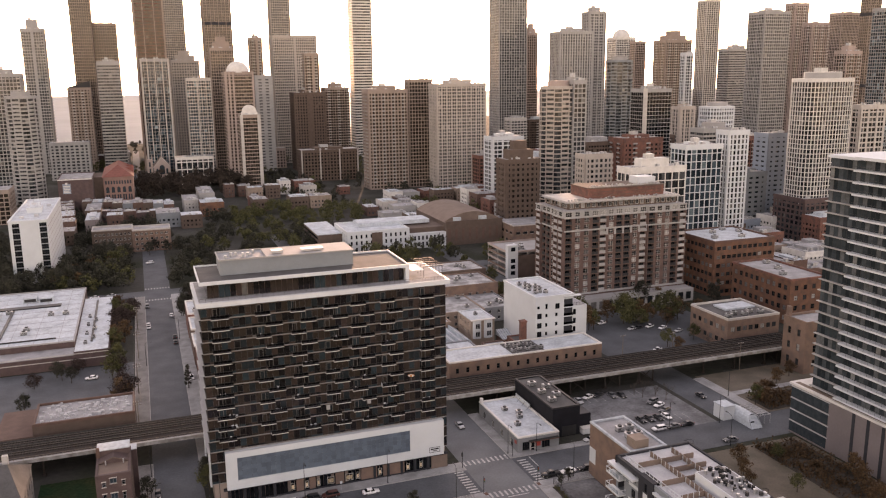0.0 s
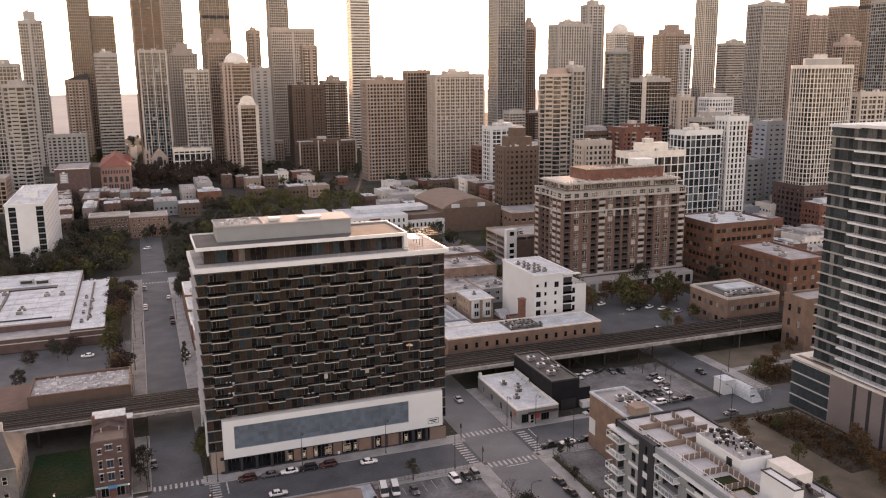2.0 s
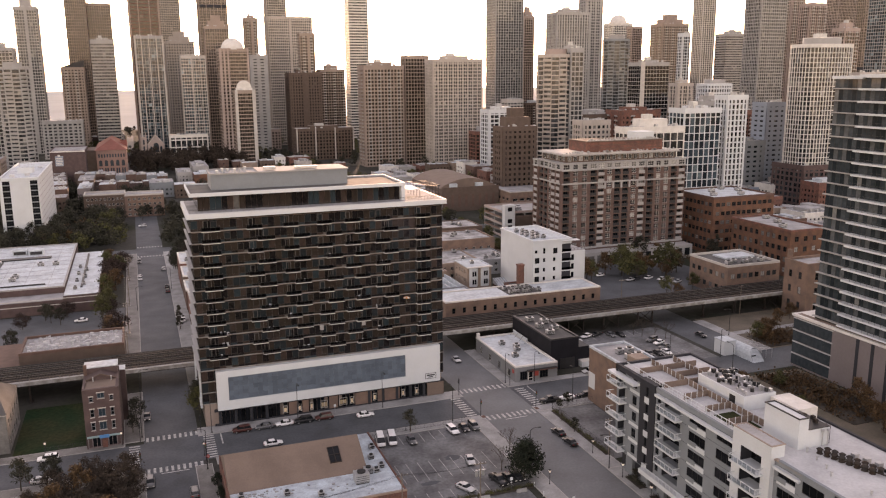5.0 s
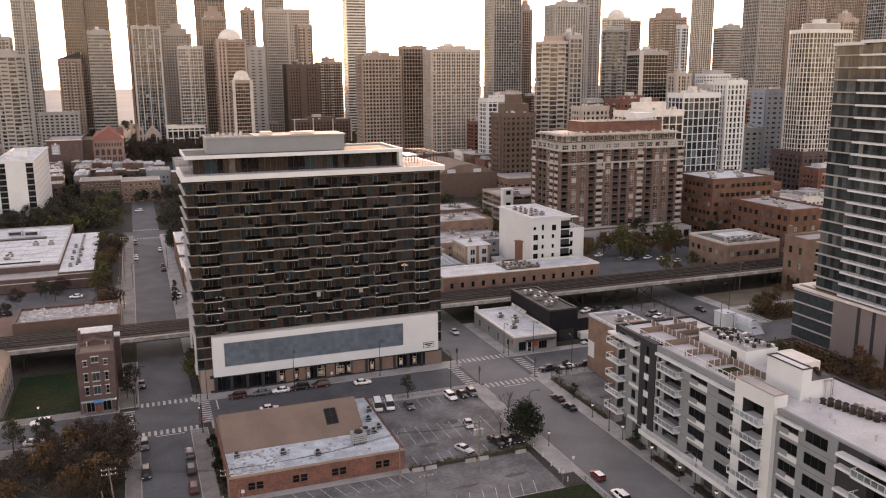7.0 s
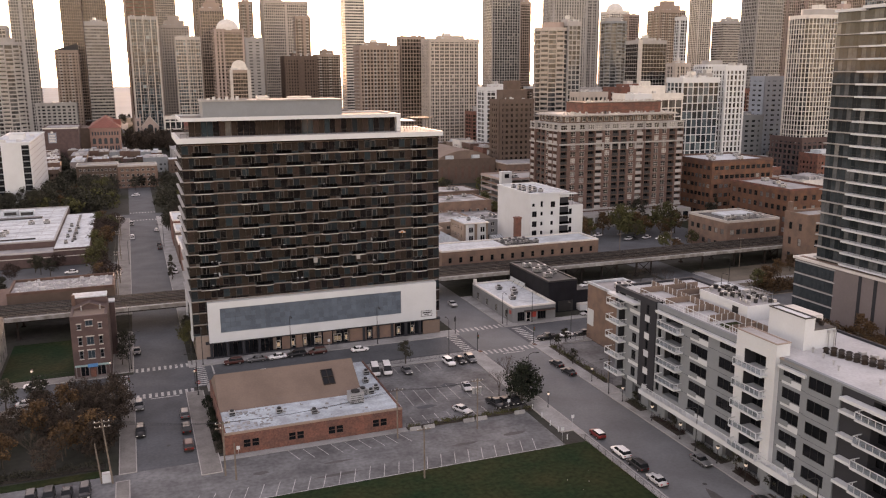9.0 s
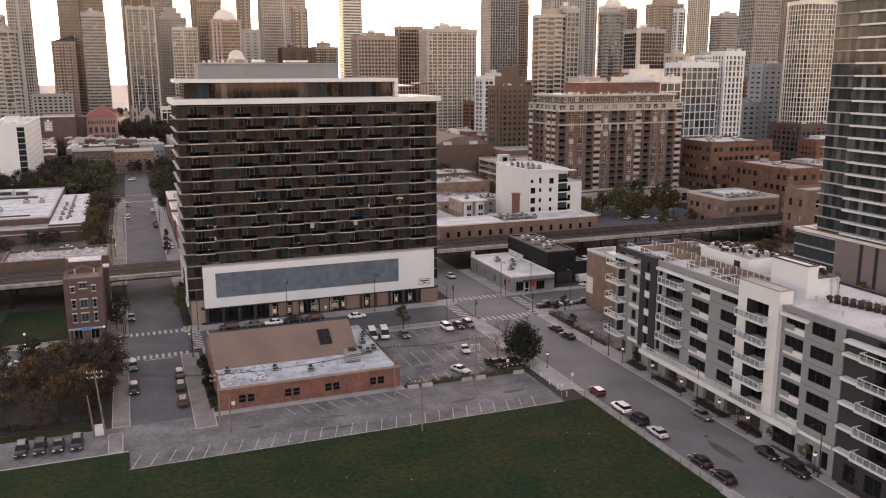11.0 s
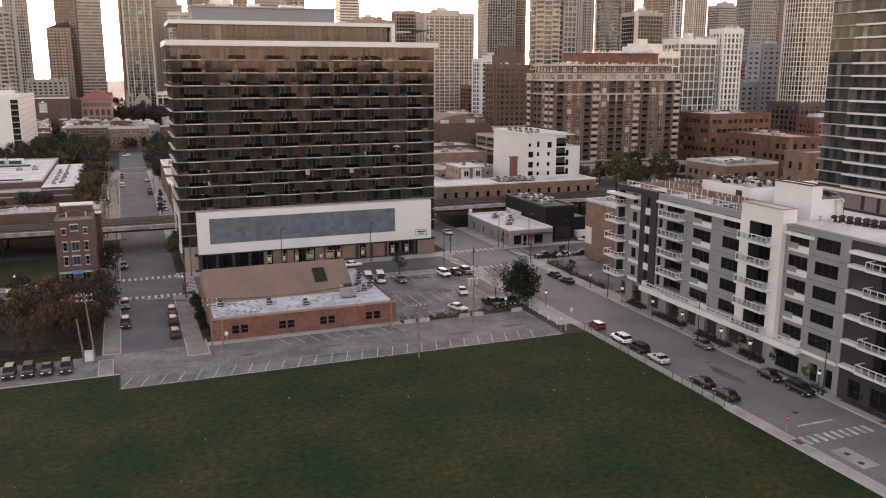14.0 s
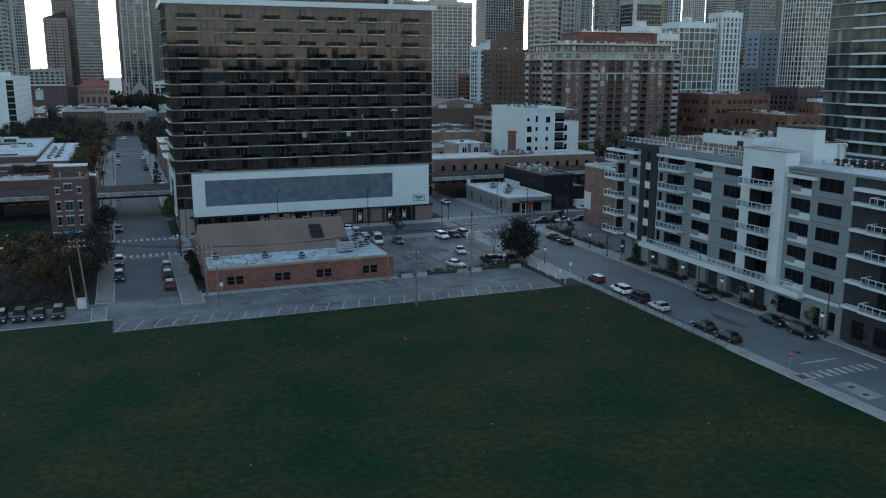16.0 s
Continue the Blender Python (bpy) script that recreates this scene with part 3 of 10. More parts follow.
def viaduct():
    root = thing("elevated_railway", 0, 0, "dark steel elevated railway with two tracks and a pale walkway", "railway", kind="structure")
    x0, x1, y0, y1, z = -125, 330, 243.0, 257.5, 6.6
    g = Geo()
    for x in range(x0, x1, 5):
        g.box(x, x + 0.3, y0 + 0.6, y1 - 0.6, z - 1.0, z - 0.35)
    g.box(x0, x1, y0 + 0.6, y1 - 0.6, z - 0.35, z - 0.12)
    g.out("deck", M["steel_rust"], root, "dark riveted deck with cross beams")
    for y in (y0, y0 + 4.4, y1 - 4.8, y1 - 0.4):
        Geo().box(x0, x1, y, y + 0.4, z - 1.7, z - 0.1).out("girder", M["steel_rust"], root)
    g = Geo()
    for k in range(int((x1 - x0) / 0.75)):
        x = x0 + 0.75 * k
        for yc in (y0 + 4.2, y0 + 8.2, y0 + 11.6):
            g.box(x, x + 0.24, yc - 1.35, yc + 1.35, z - 0.12, z + 0.06)
    tagged(g.out("sleepers", M["sleeper"], root, "close rows of dark timber sleepers"), kind="stuff")
    for yc in (y0 + 4.2, y0 + 8.2, y0 + 11.6):
        for d in (-0.75, 0.75):
            Geo().box(x0, x1, yc + d - 0.05, yc + d + 0.05, z + 0.06, z + 0.2).out("rail", M["rail"], root)
        Geo().box(x0, x1, yc + 1.2, yc + 1.32, z + 0.06, z + 0.28).out("contact_rail", M["steel_dark"], root)
    Geo().box(x0, x1, y0 - 1.7, y0 - 0.5, z - 0.05, z + 0.1).out("walkway", M["concrete"], root, "pale plank walkway along the tracks")
    g = Geo()
    g.box(x0, x1, y0 - 1.72, y0 - 1.66, z + 1.0, z + 1.1).box(x0, x1, y0 - 1.72, y0 - 1.66, z + 0.5, z + 0.56)
    Geo().box(x0, x1, y0 - 1.8, y0 - 1.74, z - 0.9, z + 0.16).out("edge_plate", M["edge_plate"], root, "weathered pale edge plate")
    for k in range(int((x1 - x0) / 2.5)):
        x = x0 + 2.5 * k
        g.box(x, x + 0.08, y0 - 1.74, y0 - 1.66, z, z + 1.1)
    g.out("handrail", M["wood"], root, "weathered railing with thin posts")
    for k, x in enumerate(range(-117, 330, 14)):
        if -6 < x < 11 or 78 < x < 97 or 168 < x < 186:
            continue
        g = Geo()
        for y in (y0 + 0.9, y1 - 0.9):
            g.box(x - 0.25, x + 0.25, y - 0.3, y + 0.3, 0, z - 1.0)
            g.box(x - 0.6, x + 0.6, y - 0.6, y + 0.6, -0.05, 0.4)
        g.box(x - 0.25, x + 0.25, y0 + 0.4, y1 - 0.4, z - 1.6, z - 1.0)
        if k % 4 == 0 or 110 < x < 165:
            g.bar((x, y0 + 0.9, 0.5), (x + 6, y0 + 0.9, z - 1.2), 0.14)
            g.bar((x + 6, y0 + 0.9, 0.5), (x, y0 + 0.9, z - 1.2), 0.14)
            g.box(x + 5.8, x + 6.2, y0 + 0.7, y0 + 1.1, 0, z - 1)
        g.out("support_bent", M["steel_rust"], root, "steel columns with a cross beam")


viaduct()


# ---- the glass residential block ----
def balcony(parent, x, y, z, w, d=1.5):
    root = new("balcony")
    root.parent = parent
    root.matrix_basis = pose(x, y, z)
    Geo().box(0, w, -d, 0, -0.14, 0).out("slab", M["offwhite"], root)
    g = Geo()
    g.box(0, w, -d, -d + 0.05, 1.02, 1.08).box(0, 0.05, -d, 0, 1.02, 1.08).box(w - 0.05, w, -d, 0, 1.02, 1.08)
    for i in range(int(w / 1.0) + 1):
        xx = min(w - 0.05, i * w / int(w / 1.0))
        g.box(xx, xx + 0.05, -d, -d + 0.05, 0, 1.05)
    g.slot = 1
    g.box(0.05, w - 0.05, -d + 0.015, -d + 0.03, 0.08, 1.0)
    g.out("railing", [M["steel_dark"], M["tinted_rail"]], root, "dark railing with clear glass")


def glass_block():
    X, Y, W, D = 10.8, 208.8, 65.2, 22.0
    root = thing("apartment_block", X, Y, "dark glass apartment block with white roof bands and staggered balconies", "building")
    fh, z0, nf = 2.985, 14.95, 13
    casement = None
    Geo().box(0.4, W - 0.4, 0.4, D - 0.4, 0, 55).out("core", M["brown"], root, "dark interior walls behind the glass")
    rnd = random.Random(4)
    # one strip of tilted panes to each floor
    for k in range(-3, nf):
        z = z0 + k * fh
        if z < 4.6:
            z = 4.7
        g = Geo()
        for side, length in (("S", W), ("W", D), ("E", D)):
            n = int(length / 1.55)
            for i in [(q + k * 13 + 40) % n for q in range(n)]:
                s0, s1 = length * i / n + 0.04, length * (i + 1) / n - 0.04
                tilt, lean = rnd.uniform(-0.012, 0.012), rnd.uniform(-0.012, 0.012)
                rows = [(z + 0.3, z + 0.85), (z + 0.9, z + fh - 0.05)]
                for za, zb in rows:
                    q = [(s0, za, 0.0), (s1, za, lean), (s1, zb, lean + tilt), (s0, zb, tilt)]
                    if side == "S":
                        vs = [(s, -0.02 - o, zz) for s, zz, o in q]
                    elif side == "W":
                        vs = [(-0.02 - o, D - s, zz) for s, zz, o in q]
                    else:
                        vs = [(W + 0.02 + o, s, zz) for s, zz, o in q]
                    g.add(vs, [(0, 1, 2, 3)])
        g.out("glazing", M["curtain"], root, "strip of dark reflecting panes")
        g = Geo()
        for side, length in (("S", W), ("W", D), ("E", D)):
            n = int(length / 1.55)
            for i in range(n + 1):
                s = length * i / n
                fbox(g, side, W, D, max(0, s - 0.035), min(length, s + 0.035), z + 0.3, z + fh, -0.05, 0.06)
            fbox(g, side, W, D, 0, length, z + 0.85, z + 0.9, -0.05, 0.05)
        g.out("mullions", M["mullion"], root)
        # opening casements with heavy dark frames
        n = int(W / 1.55)
        if casement is None:
            wp = W / n
            casement = Geo().plate([0.03, 0.15, wp - 0.15, wp - 0.03], [0, 0.12, 1.6, 1.72], lambda a, b: (a, b) != (1, 1), lambda s, q, o: (s, -0.03 - 0.06 * o, q)).mesh("casement", M["mullion"])
        for i in range(n):
            if (i * 5 + (k % 2) * 3) % 13 in (2, 9):
                shared("casement", casement, root, pose(W * i / n, 0, z + 0.92))
        g = Geo().box(-0.14, W + 0.14, -0.14, D + 0.14, z + 0.15, z + 0.3)
        g.out("floor_edge", M["floor_edge"], root, "thin grey floor edge")
        if k >= 0:
            Geo().box(-0.7, -0.14, 0.1, D + 0.2, z + 0.12, z + 0.3).out("side_fin", M["slab"], root, "white slab edge on the side wall")
    odd = [(13.1, 4.5), (24, 3.9), (33, 3.9), (41.6, 3.9), (48.8, 4.2), (57, 4.0), (68.2, 3.9)]
    even = [(13.1, 4.5), (26.5, 4.4), (35.5, 4.2), (43.9, 4.2), (51.4, 3.8), (59.3, 3.9), (68.2, 3.9)]
    for k in range(1, nf):
        z = z0 + k * fh
        for j, (x, w) in enumerate(odd if k % 2 == 0 else even):
            balcony(root, x - X, -0.05, z + 0.3, w)
            g = Geo()
            g.box(x - X + 0.5, x - X + 0.62, -0.16, -0.03, z + 0.3, z + 2.8).box(x - X + 1.6, x - X + 1.72, -0.16, -0.03, z + 0.3, z + 2.8)
            g.box(x - X + 0.5, x - X + 1.72, -0.16, -0.03, z + 2.7, z + 2.82)
            g.out("balcony_door", M["door_frame"], root, "thin grey balcony door frame")
    # white billboard frame on the lower floors
    fx0, fx1, fy = 14.3 - X, 74.6 - X, -1.5
    g = Geo()
    ix0, ix1, iz0, iz1 = 17.2 - X, 64.6 - X, 6.9, 13.2
    g.plate([fx0, ix0, ix1, fx1], [4.5, iz0, iz1, 14.9], lambda i, j: (i, j) != (1, 1), lambda s, z, o: (s, fy * o, z))
    g.out("facade_frame", M["white"], root, "broad white frame round a dark panel field")
    Geo().plate([2.0, 3.2, 19.0, 20.5], [4.5, 6.2, 13.4, 14.9], lambda i, j: (i, j) != (1, 1), lambda s, z, o: (-0.5 * o, s, z)).out("side_frame", M["white"], root, "white frame on the side wall")
    nxp, nzp = 38, 5
    pw, ph = (ix1 - ix0) / nxp, (iz1 - iz0) / nzp
    me = Geo().box(0.015, pw - 0.015, 0, 0.08, 0.015, ph - 0.015).mesh("panel", M["blue_panel"])
    for j in range(nzp):
        for i in range(nxp):
            shared("panel", me, root, pose(ix0 + i * pw, fy + 0.3 + 0.02 * ((i * 7 + j * 3) % 3), iz0 + j * ph))
    Geo().box(ix0, ix1, fy + 0.42, fy + 0.5, iz0, iz1).out("panel_backing", M["dark_panel"], root)
    g = Geo()
    bx, bz = 70.2 - X, 5.4
    for a, b, c, d in ((0, 3.2, 0, 0.12), (0, 3.2, 1.5, 1.62), (0, 0.12, 0, 1.62), (3.08, 3.2, 0, 1.62), (0.45, 2.8, 0.85, 1.2), (0.9, 2.3, 0.4, 0.62)):
        g.box(bx + a, bx + b, fy - 0.05, fy, bz + c, bz + d)
    g.out("sign", M["steel_dark"], root, "small dark outlined sign")
    # ground floor: piers, glazing, lit shop windows
    for i in range(16):
        x = 3.6 + i * 3.95
        if any(a - 0.9 < x + X < b + 0.2 for a, b in ((30.9, 32.0), (34.8, 35.7), (38.0, 38.9), (40.9, 42.8), (46.0, 48.1), (49.0, 49.9), (55.4, 56.3), (63.6, 64.5), (67.5, 68.4))):
            continue
        Geo().box(x, x + 0.7, -0.9, 0, 0, 4.0).out("pier", M["dark_panel"], root)
    Geo().box(2.6, W, -0.92, 0, 4.0, 4.5).out("shop_fascia", M["dark_panel"], root)
    Geo().box(2.6, W, -0.7, 0, 0, 0.5).out("plinth", M["dark_panel"], root)
    g = Geo()
    for i in range(15):
        x = 4.3 + i * 3.95
        for j in range(3):
            g.box(x + 0.1 + j * 1.05, x + 1.05 + j * 1.05, -0.4, -0.35, 0.5, 3.9)
    g.out("shop_glazing", M["glass"], root)
    for a, b, n in ((30.9, 32.0, 1), (34.8, 35.7, 1), (38.0, 38.9, 1), (40.9, 42.8, 2), (46.0, 48.1, 2), (49.0, 49.9, 1), (55.4, 56.3, 1), (63.6, 64.5, 1), (67.5, 68.4, 1)):
        window(root, round(b - a, 2), 2.0, (n, 1), "offwhite", pose((a + b) / 2 - X, -0.55, 1.0), "shop_pane")
        Geo().box(a - X + 0.2, b - X - 0.2, -0.5, -0.46, 1.3, 2.4).out("lit_interior", M["glow"], root, "dim warm shop interior")
    for a, b in ((32.4, 34.4), (36.0, 37.7), (43.2, 45.6), (50.4, 55.0), (56.8, 63.0)):
        Geo().box(a - X, b - X, -0.62, -0.45, 0.5, 3.9).out("shop_panel", M["brown_brick_wall"], root, "brown panelled shop wall")
    Geo().box(60.2, W - 0.2, -0.95, -0.1, 0.2, 3.9).out("timber_corner", M["roof_brown"], root, "warm timber corner cladding")
    # roof
    Geo().box(-0.06, W + 0.06, -0.06, D + 0.06, 53.8, 54.25).out("top_glazing", M["curtain"], root, "narrow dark strip under the roof")
    Geo().box(-1.0, W + 1.0, -1.2, D + 0.8, 54.25, 55.5).out("roof_band", M["white"], root, "broad white roof band")
    Geo().box(-0.2, W + 0.2, -0.4, D, 55.5, 55.56).out("terrace_floor", M["roof_grey"], root)
    g = Geo()
    for i in range(36):
        a, b = 2.2 + i * 1.45, 2.2 + (i + 1) * 1.45 - 0.08
        g.box(a, b, 3.4, 3.46, 55.56, 59.25)
    for i in range(12):
        g.box(2.2, 2.26, 3.5 + i * 1.45, 3.5 + (i + 1) * 1.45 - 0.08, 55.56, 59.25)
    g.out("penthouse_glazing", M["curtain"], root)
    Geo().box(2.6, 53.8, 3.8, D - 1.5, 55.56, 59.3).out("penthouse_wall", M["brown"], root)
    g = Geo().box(0.2, 55.4, 1.6, D, 59.3, 59.75).box(0.2, 0.5, 1.6, D, 59.75, 60.2).box(0.5, 55.1, 1.6, 1.9, 59.75, 60.2).box(55.1, 55.4, 1.6, D, 59.75, 60.2).box(0.5, 55.1, D - 0.3, D, 59.75, 60.2).box(54.4, 55.4, 1.6, 8.0, 55.56, 59.3)
    g.out("upper_roof", M["white"], root, "upper white roof slab")
    Geo().box(0.55, 55.05, 1.95, D - 0.35, 59.75, 59.82).out("roof_deck", M["roof_dark"], root)
    g = Geo().box(6.2, 41.6, 9.0, D - 2.2, 59.82, 63.7)
    g.out("plant_screen", M["grey_panel"], root, "long grey plant room wall")
    g = Geo().box(5.9, 18.2, 8.7, 9.0, 63.7, 64.1).box(5.9, 6.2, 9.0, D - 2.2, 63.7, 64.1).box(18.2, 41.9, 8.7, D - 2.0, 63.7, 64.0).box(5.9, 18.2, D - 2.3, D - 2.0, 63.7, 64.1)
    g.out("plant_coping", M["greyc"], root)
    for i in range(6):
        Geo().cyl(8 + i * 1.5, 12 + (i % 3) * 1.6, 63.7, 64.5 + 0.35 * (i % 2), 0.4, n=8).out("roof_flue", M["metal"], root)
    for a, b, q in ((20, 23, 64.9), (28, 34, 64.7)):
        Geo().box(a, b, 11, 13.6, 64.2, q).out("roof_unit", M["metal"], root)
    g = Geo()
    for i in range(12):
        g.box(55.6 + i * 0.88, 55.64 + i * 0.88, -0.9, -0.86, 55.5, 56.6)
    g.box(0, W + 0.8, -0.92, -0.86, 56.55, 56.62)
    for i in range(40):
        g.box(i * 1.4, i * 1.4 + 0.04, -0.9, -0.86, 55.5, 56.6)
    for i in range(5):
        g.box(60.0, 60.12, 3 + i * 2.6, 3.12 + i * 2.6, 55.5, 58.6).box(65.4, 65.52, 3 + i * 2.6, 3.12 + i * 2.6, 55.5, 58.6)
        g.box(59.6, 65.9, 3 + i * 2.6, 3.14 + i * 2.6, 58.6, 58.8)
    g.out("roof_railing", M["steel_dark"], root, "dark terrace railing and pergola")
    Geo().box(56.2, 59.6, 1.5, 9.5, 58.1, 58.3).out("canopy", M["white"], root, "white terrace canopy")


def balcony_chair(x, y, z, rz):
    root = thing("balcony_chair", x, y, "small pale chair on a balcony", "chair", "balcony chairs", z=z, rz=rz)
    Geo().box(-0.3, 0.3, -0.3, 0.3, 0.38, 0.46).out("seat", M["white"], root)
    Geo().box(-0.3, 0.3, 0.24, 0.3, 0.46, 1.0).out("backrest", M["white"], root)
    for a in (-0.27, 0.21):
        for b in (-0.27, 0.21):
            Geo().box(a, a + 0.06, b, b + 0.06, 0, 0.38).out("leg", M["metal"], root)


for k, x in ((3, 28), (3, 29.2), (5, 14.5), (5, 15.8), (6, 42.8), (6, 44), (7, 36.5), (7, 37.8), (9, 45), (4, 58.2), (8, 58.5), (8, 59.6), (2, 69), (2, 70.4), (10, 25.5), (5, 52.4), (4, 34.2), (9, 28.3), (3, 16.4), (3, 17.4), (2, 16.8), (2, 17.8), (1, 46.0), (1, 37.0), (1, 38.2), (1, 52.6), (4, 49.4), (4, 57.2), (3, 61.4), (2, 57.6), (1, 16.0), (5, 28.8)):
    balcony_chair(x, 208.0, 14.95 + k * 2.985 + 0.3, (k * 40 + x * 17) % 360)



def balcony_table(x, y, z):
    root = thing("balcony_table", x, y, "small round white table on a balcony", "table", "balcony tables", z=z)
    Geo().cyl(0, 0, 0.66, 0.72, 0.42, n=14).out("top", M["white"], root)
    Geo().cyl(0, 0, 0.04, 0.66, 0.05, n=8).out("stem", M["metal"], root)
    Geo().cyl(0, 0, 0, 0.04, 0.25, n=10).out("base", M["metal"], root)


for k, x in ((3, 28.6), (3, 17.9), (4, 49.9), (4, 57.7), (2, 58.3), (1, 46.8), (6, 43.4)):
    balcony_table(x, 207.9, 14.95 + k * 2.985 + 0.3)
for k, x in ((3, 41.8), (3, 53.1)):
    root = thing("balcony_screen", x, 207.35, "upright pale grey fabric screen on a balcony", "screen", "balcony screens", z=14.95 + k * 2.985 - 1.05)
    Geo().box(-0.5, 0.5, -0.03, 0.03, 0.1, 1.5).out("fabric", M["greyc"], root)
    Geo().box(-0.55, 0.55, -0.04, 0.04, 1.5, 1.57).out("top_rail", M["steel_dark"], root)
root = thing("parasol", 65.4, 207.9, "orange and cream parasol open on a balcony", "parasol", z=14.95 + 4 * 2.985 + 0.3)
Geo().cyl(0, 0, 0, 2.3, 0.03, n=8).out("pole", M["metal"], root)
Geo().cyl(0, 0, 0, 0.1, 0.3, n=12).out("foot", M["steel_dark"], root)
for i in range(8):
    a, b = math.pi * i / 4, math.pi * (i + 1) / 4
    Geo().add([(0, 0, 2.45), (1.0 * math.cos(a), 1.0 * math.sin(a), 2.0), (1.0 * math.cos(b), 1.0 * math.sin(b), 2.0), (0, 0, 2.40), (1.0 * math.cos(a), 1.0 * math.sin(a), 1.95), (1.0 * math.cos(b), 1.0 * math.sin(b), 1.95)], [(0, 1, 2), (5, 4, 3), (1, 4, 5, 2), (0, 3, 4, 1), (2, 5, 3, 0)]).out("canopy_panel", M["parasol_orange" if i % 2 else "offwhite"], root)

M["glow"] = emit("warm_shop_light", (1.0, 0.78, 0.52), 0.004)
glass_block()


# ---- grey apartment house on the east street ----
def rail_balcony(parent, y0, y1, x, z, out=1.6, glazed=True):
    """White balcony on a wall that faces -x."""
    root = new("balcony")
    root.parent = parent
    root.matrix_basis = pose(x, y0, z)
    w = y1 - y0
    if glazed:
        Geo().box(-out, 0, 0, w, -0.3, 0).out("slab", M["white"], root)
    g = Geo()
    n = max(2, int(round(w / 1.25)))
    for i in range(n + 1):
        yy = i * (w - 0.09) / n
        g.box(-out, -out + 0.09, yy, yy + 0.09, 0, 1.1)
    for i in range(1, 2):
        g.box(-out + out * 0.5, -out * 0.5 + 0.07, 0, 0.09, 0, 1.1).box(-out * 0.5, -out * 0.5 + 0.07, w - 0.09, w, 0, 1.1)
    g.box(-out, -out + 0.1, 0, w, 1.08, 1.2).box(-out, 0, 0, 0.1, 1.08, 1.2).box(-out, 0, w - 0.1, w, 1.08, 1.2)
    g.box(-out, -out + 0.06, 0, w, 0.06, 0.14)
    g.slot = 1
    if glazed:
        g.box(-out + 0.03, -out + 0.05, 0.09, w - 0.09, 0.14, 1.06)
    g.out("railing", [M["white"], M["rail_glass"]], root, "white square railing")


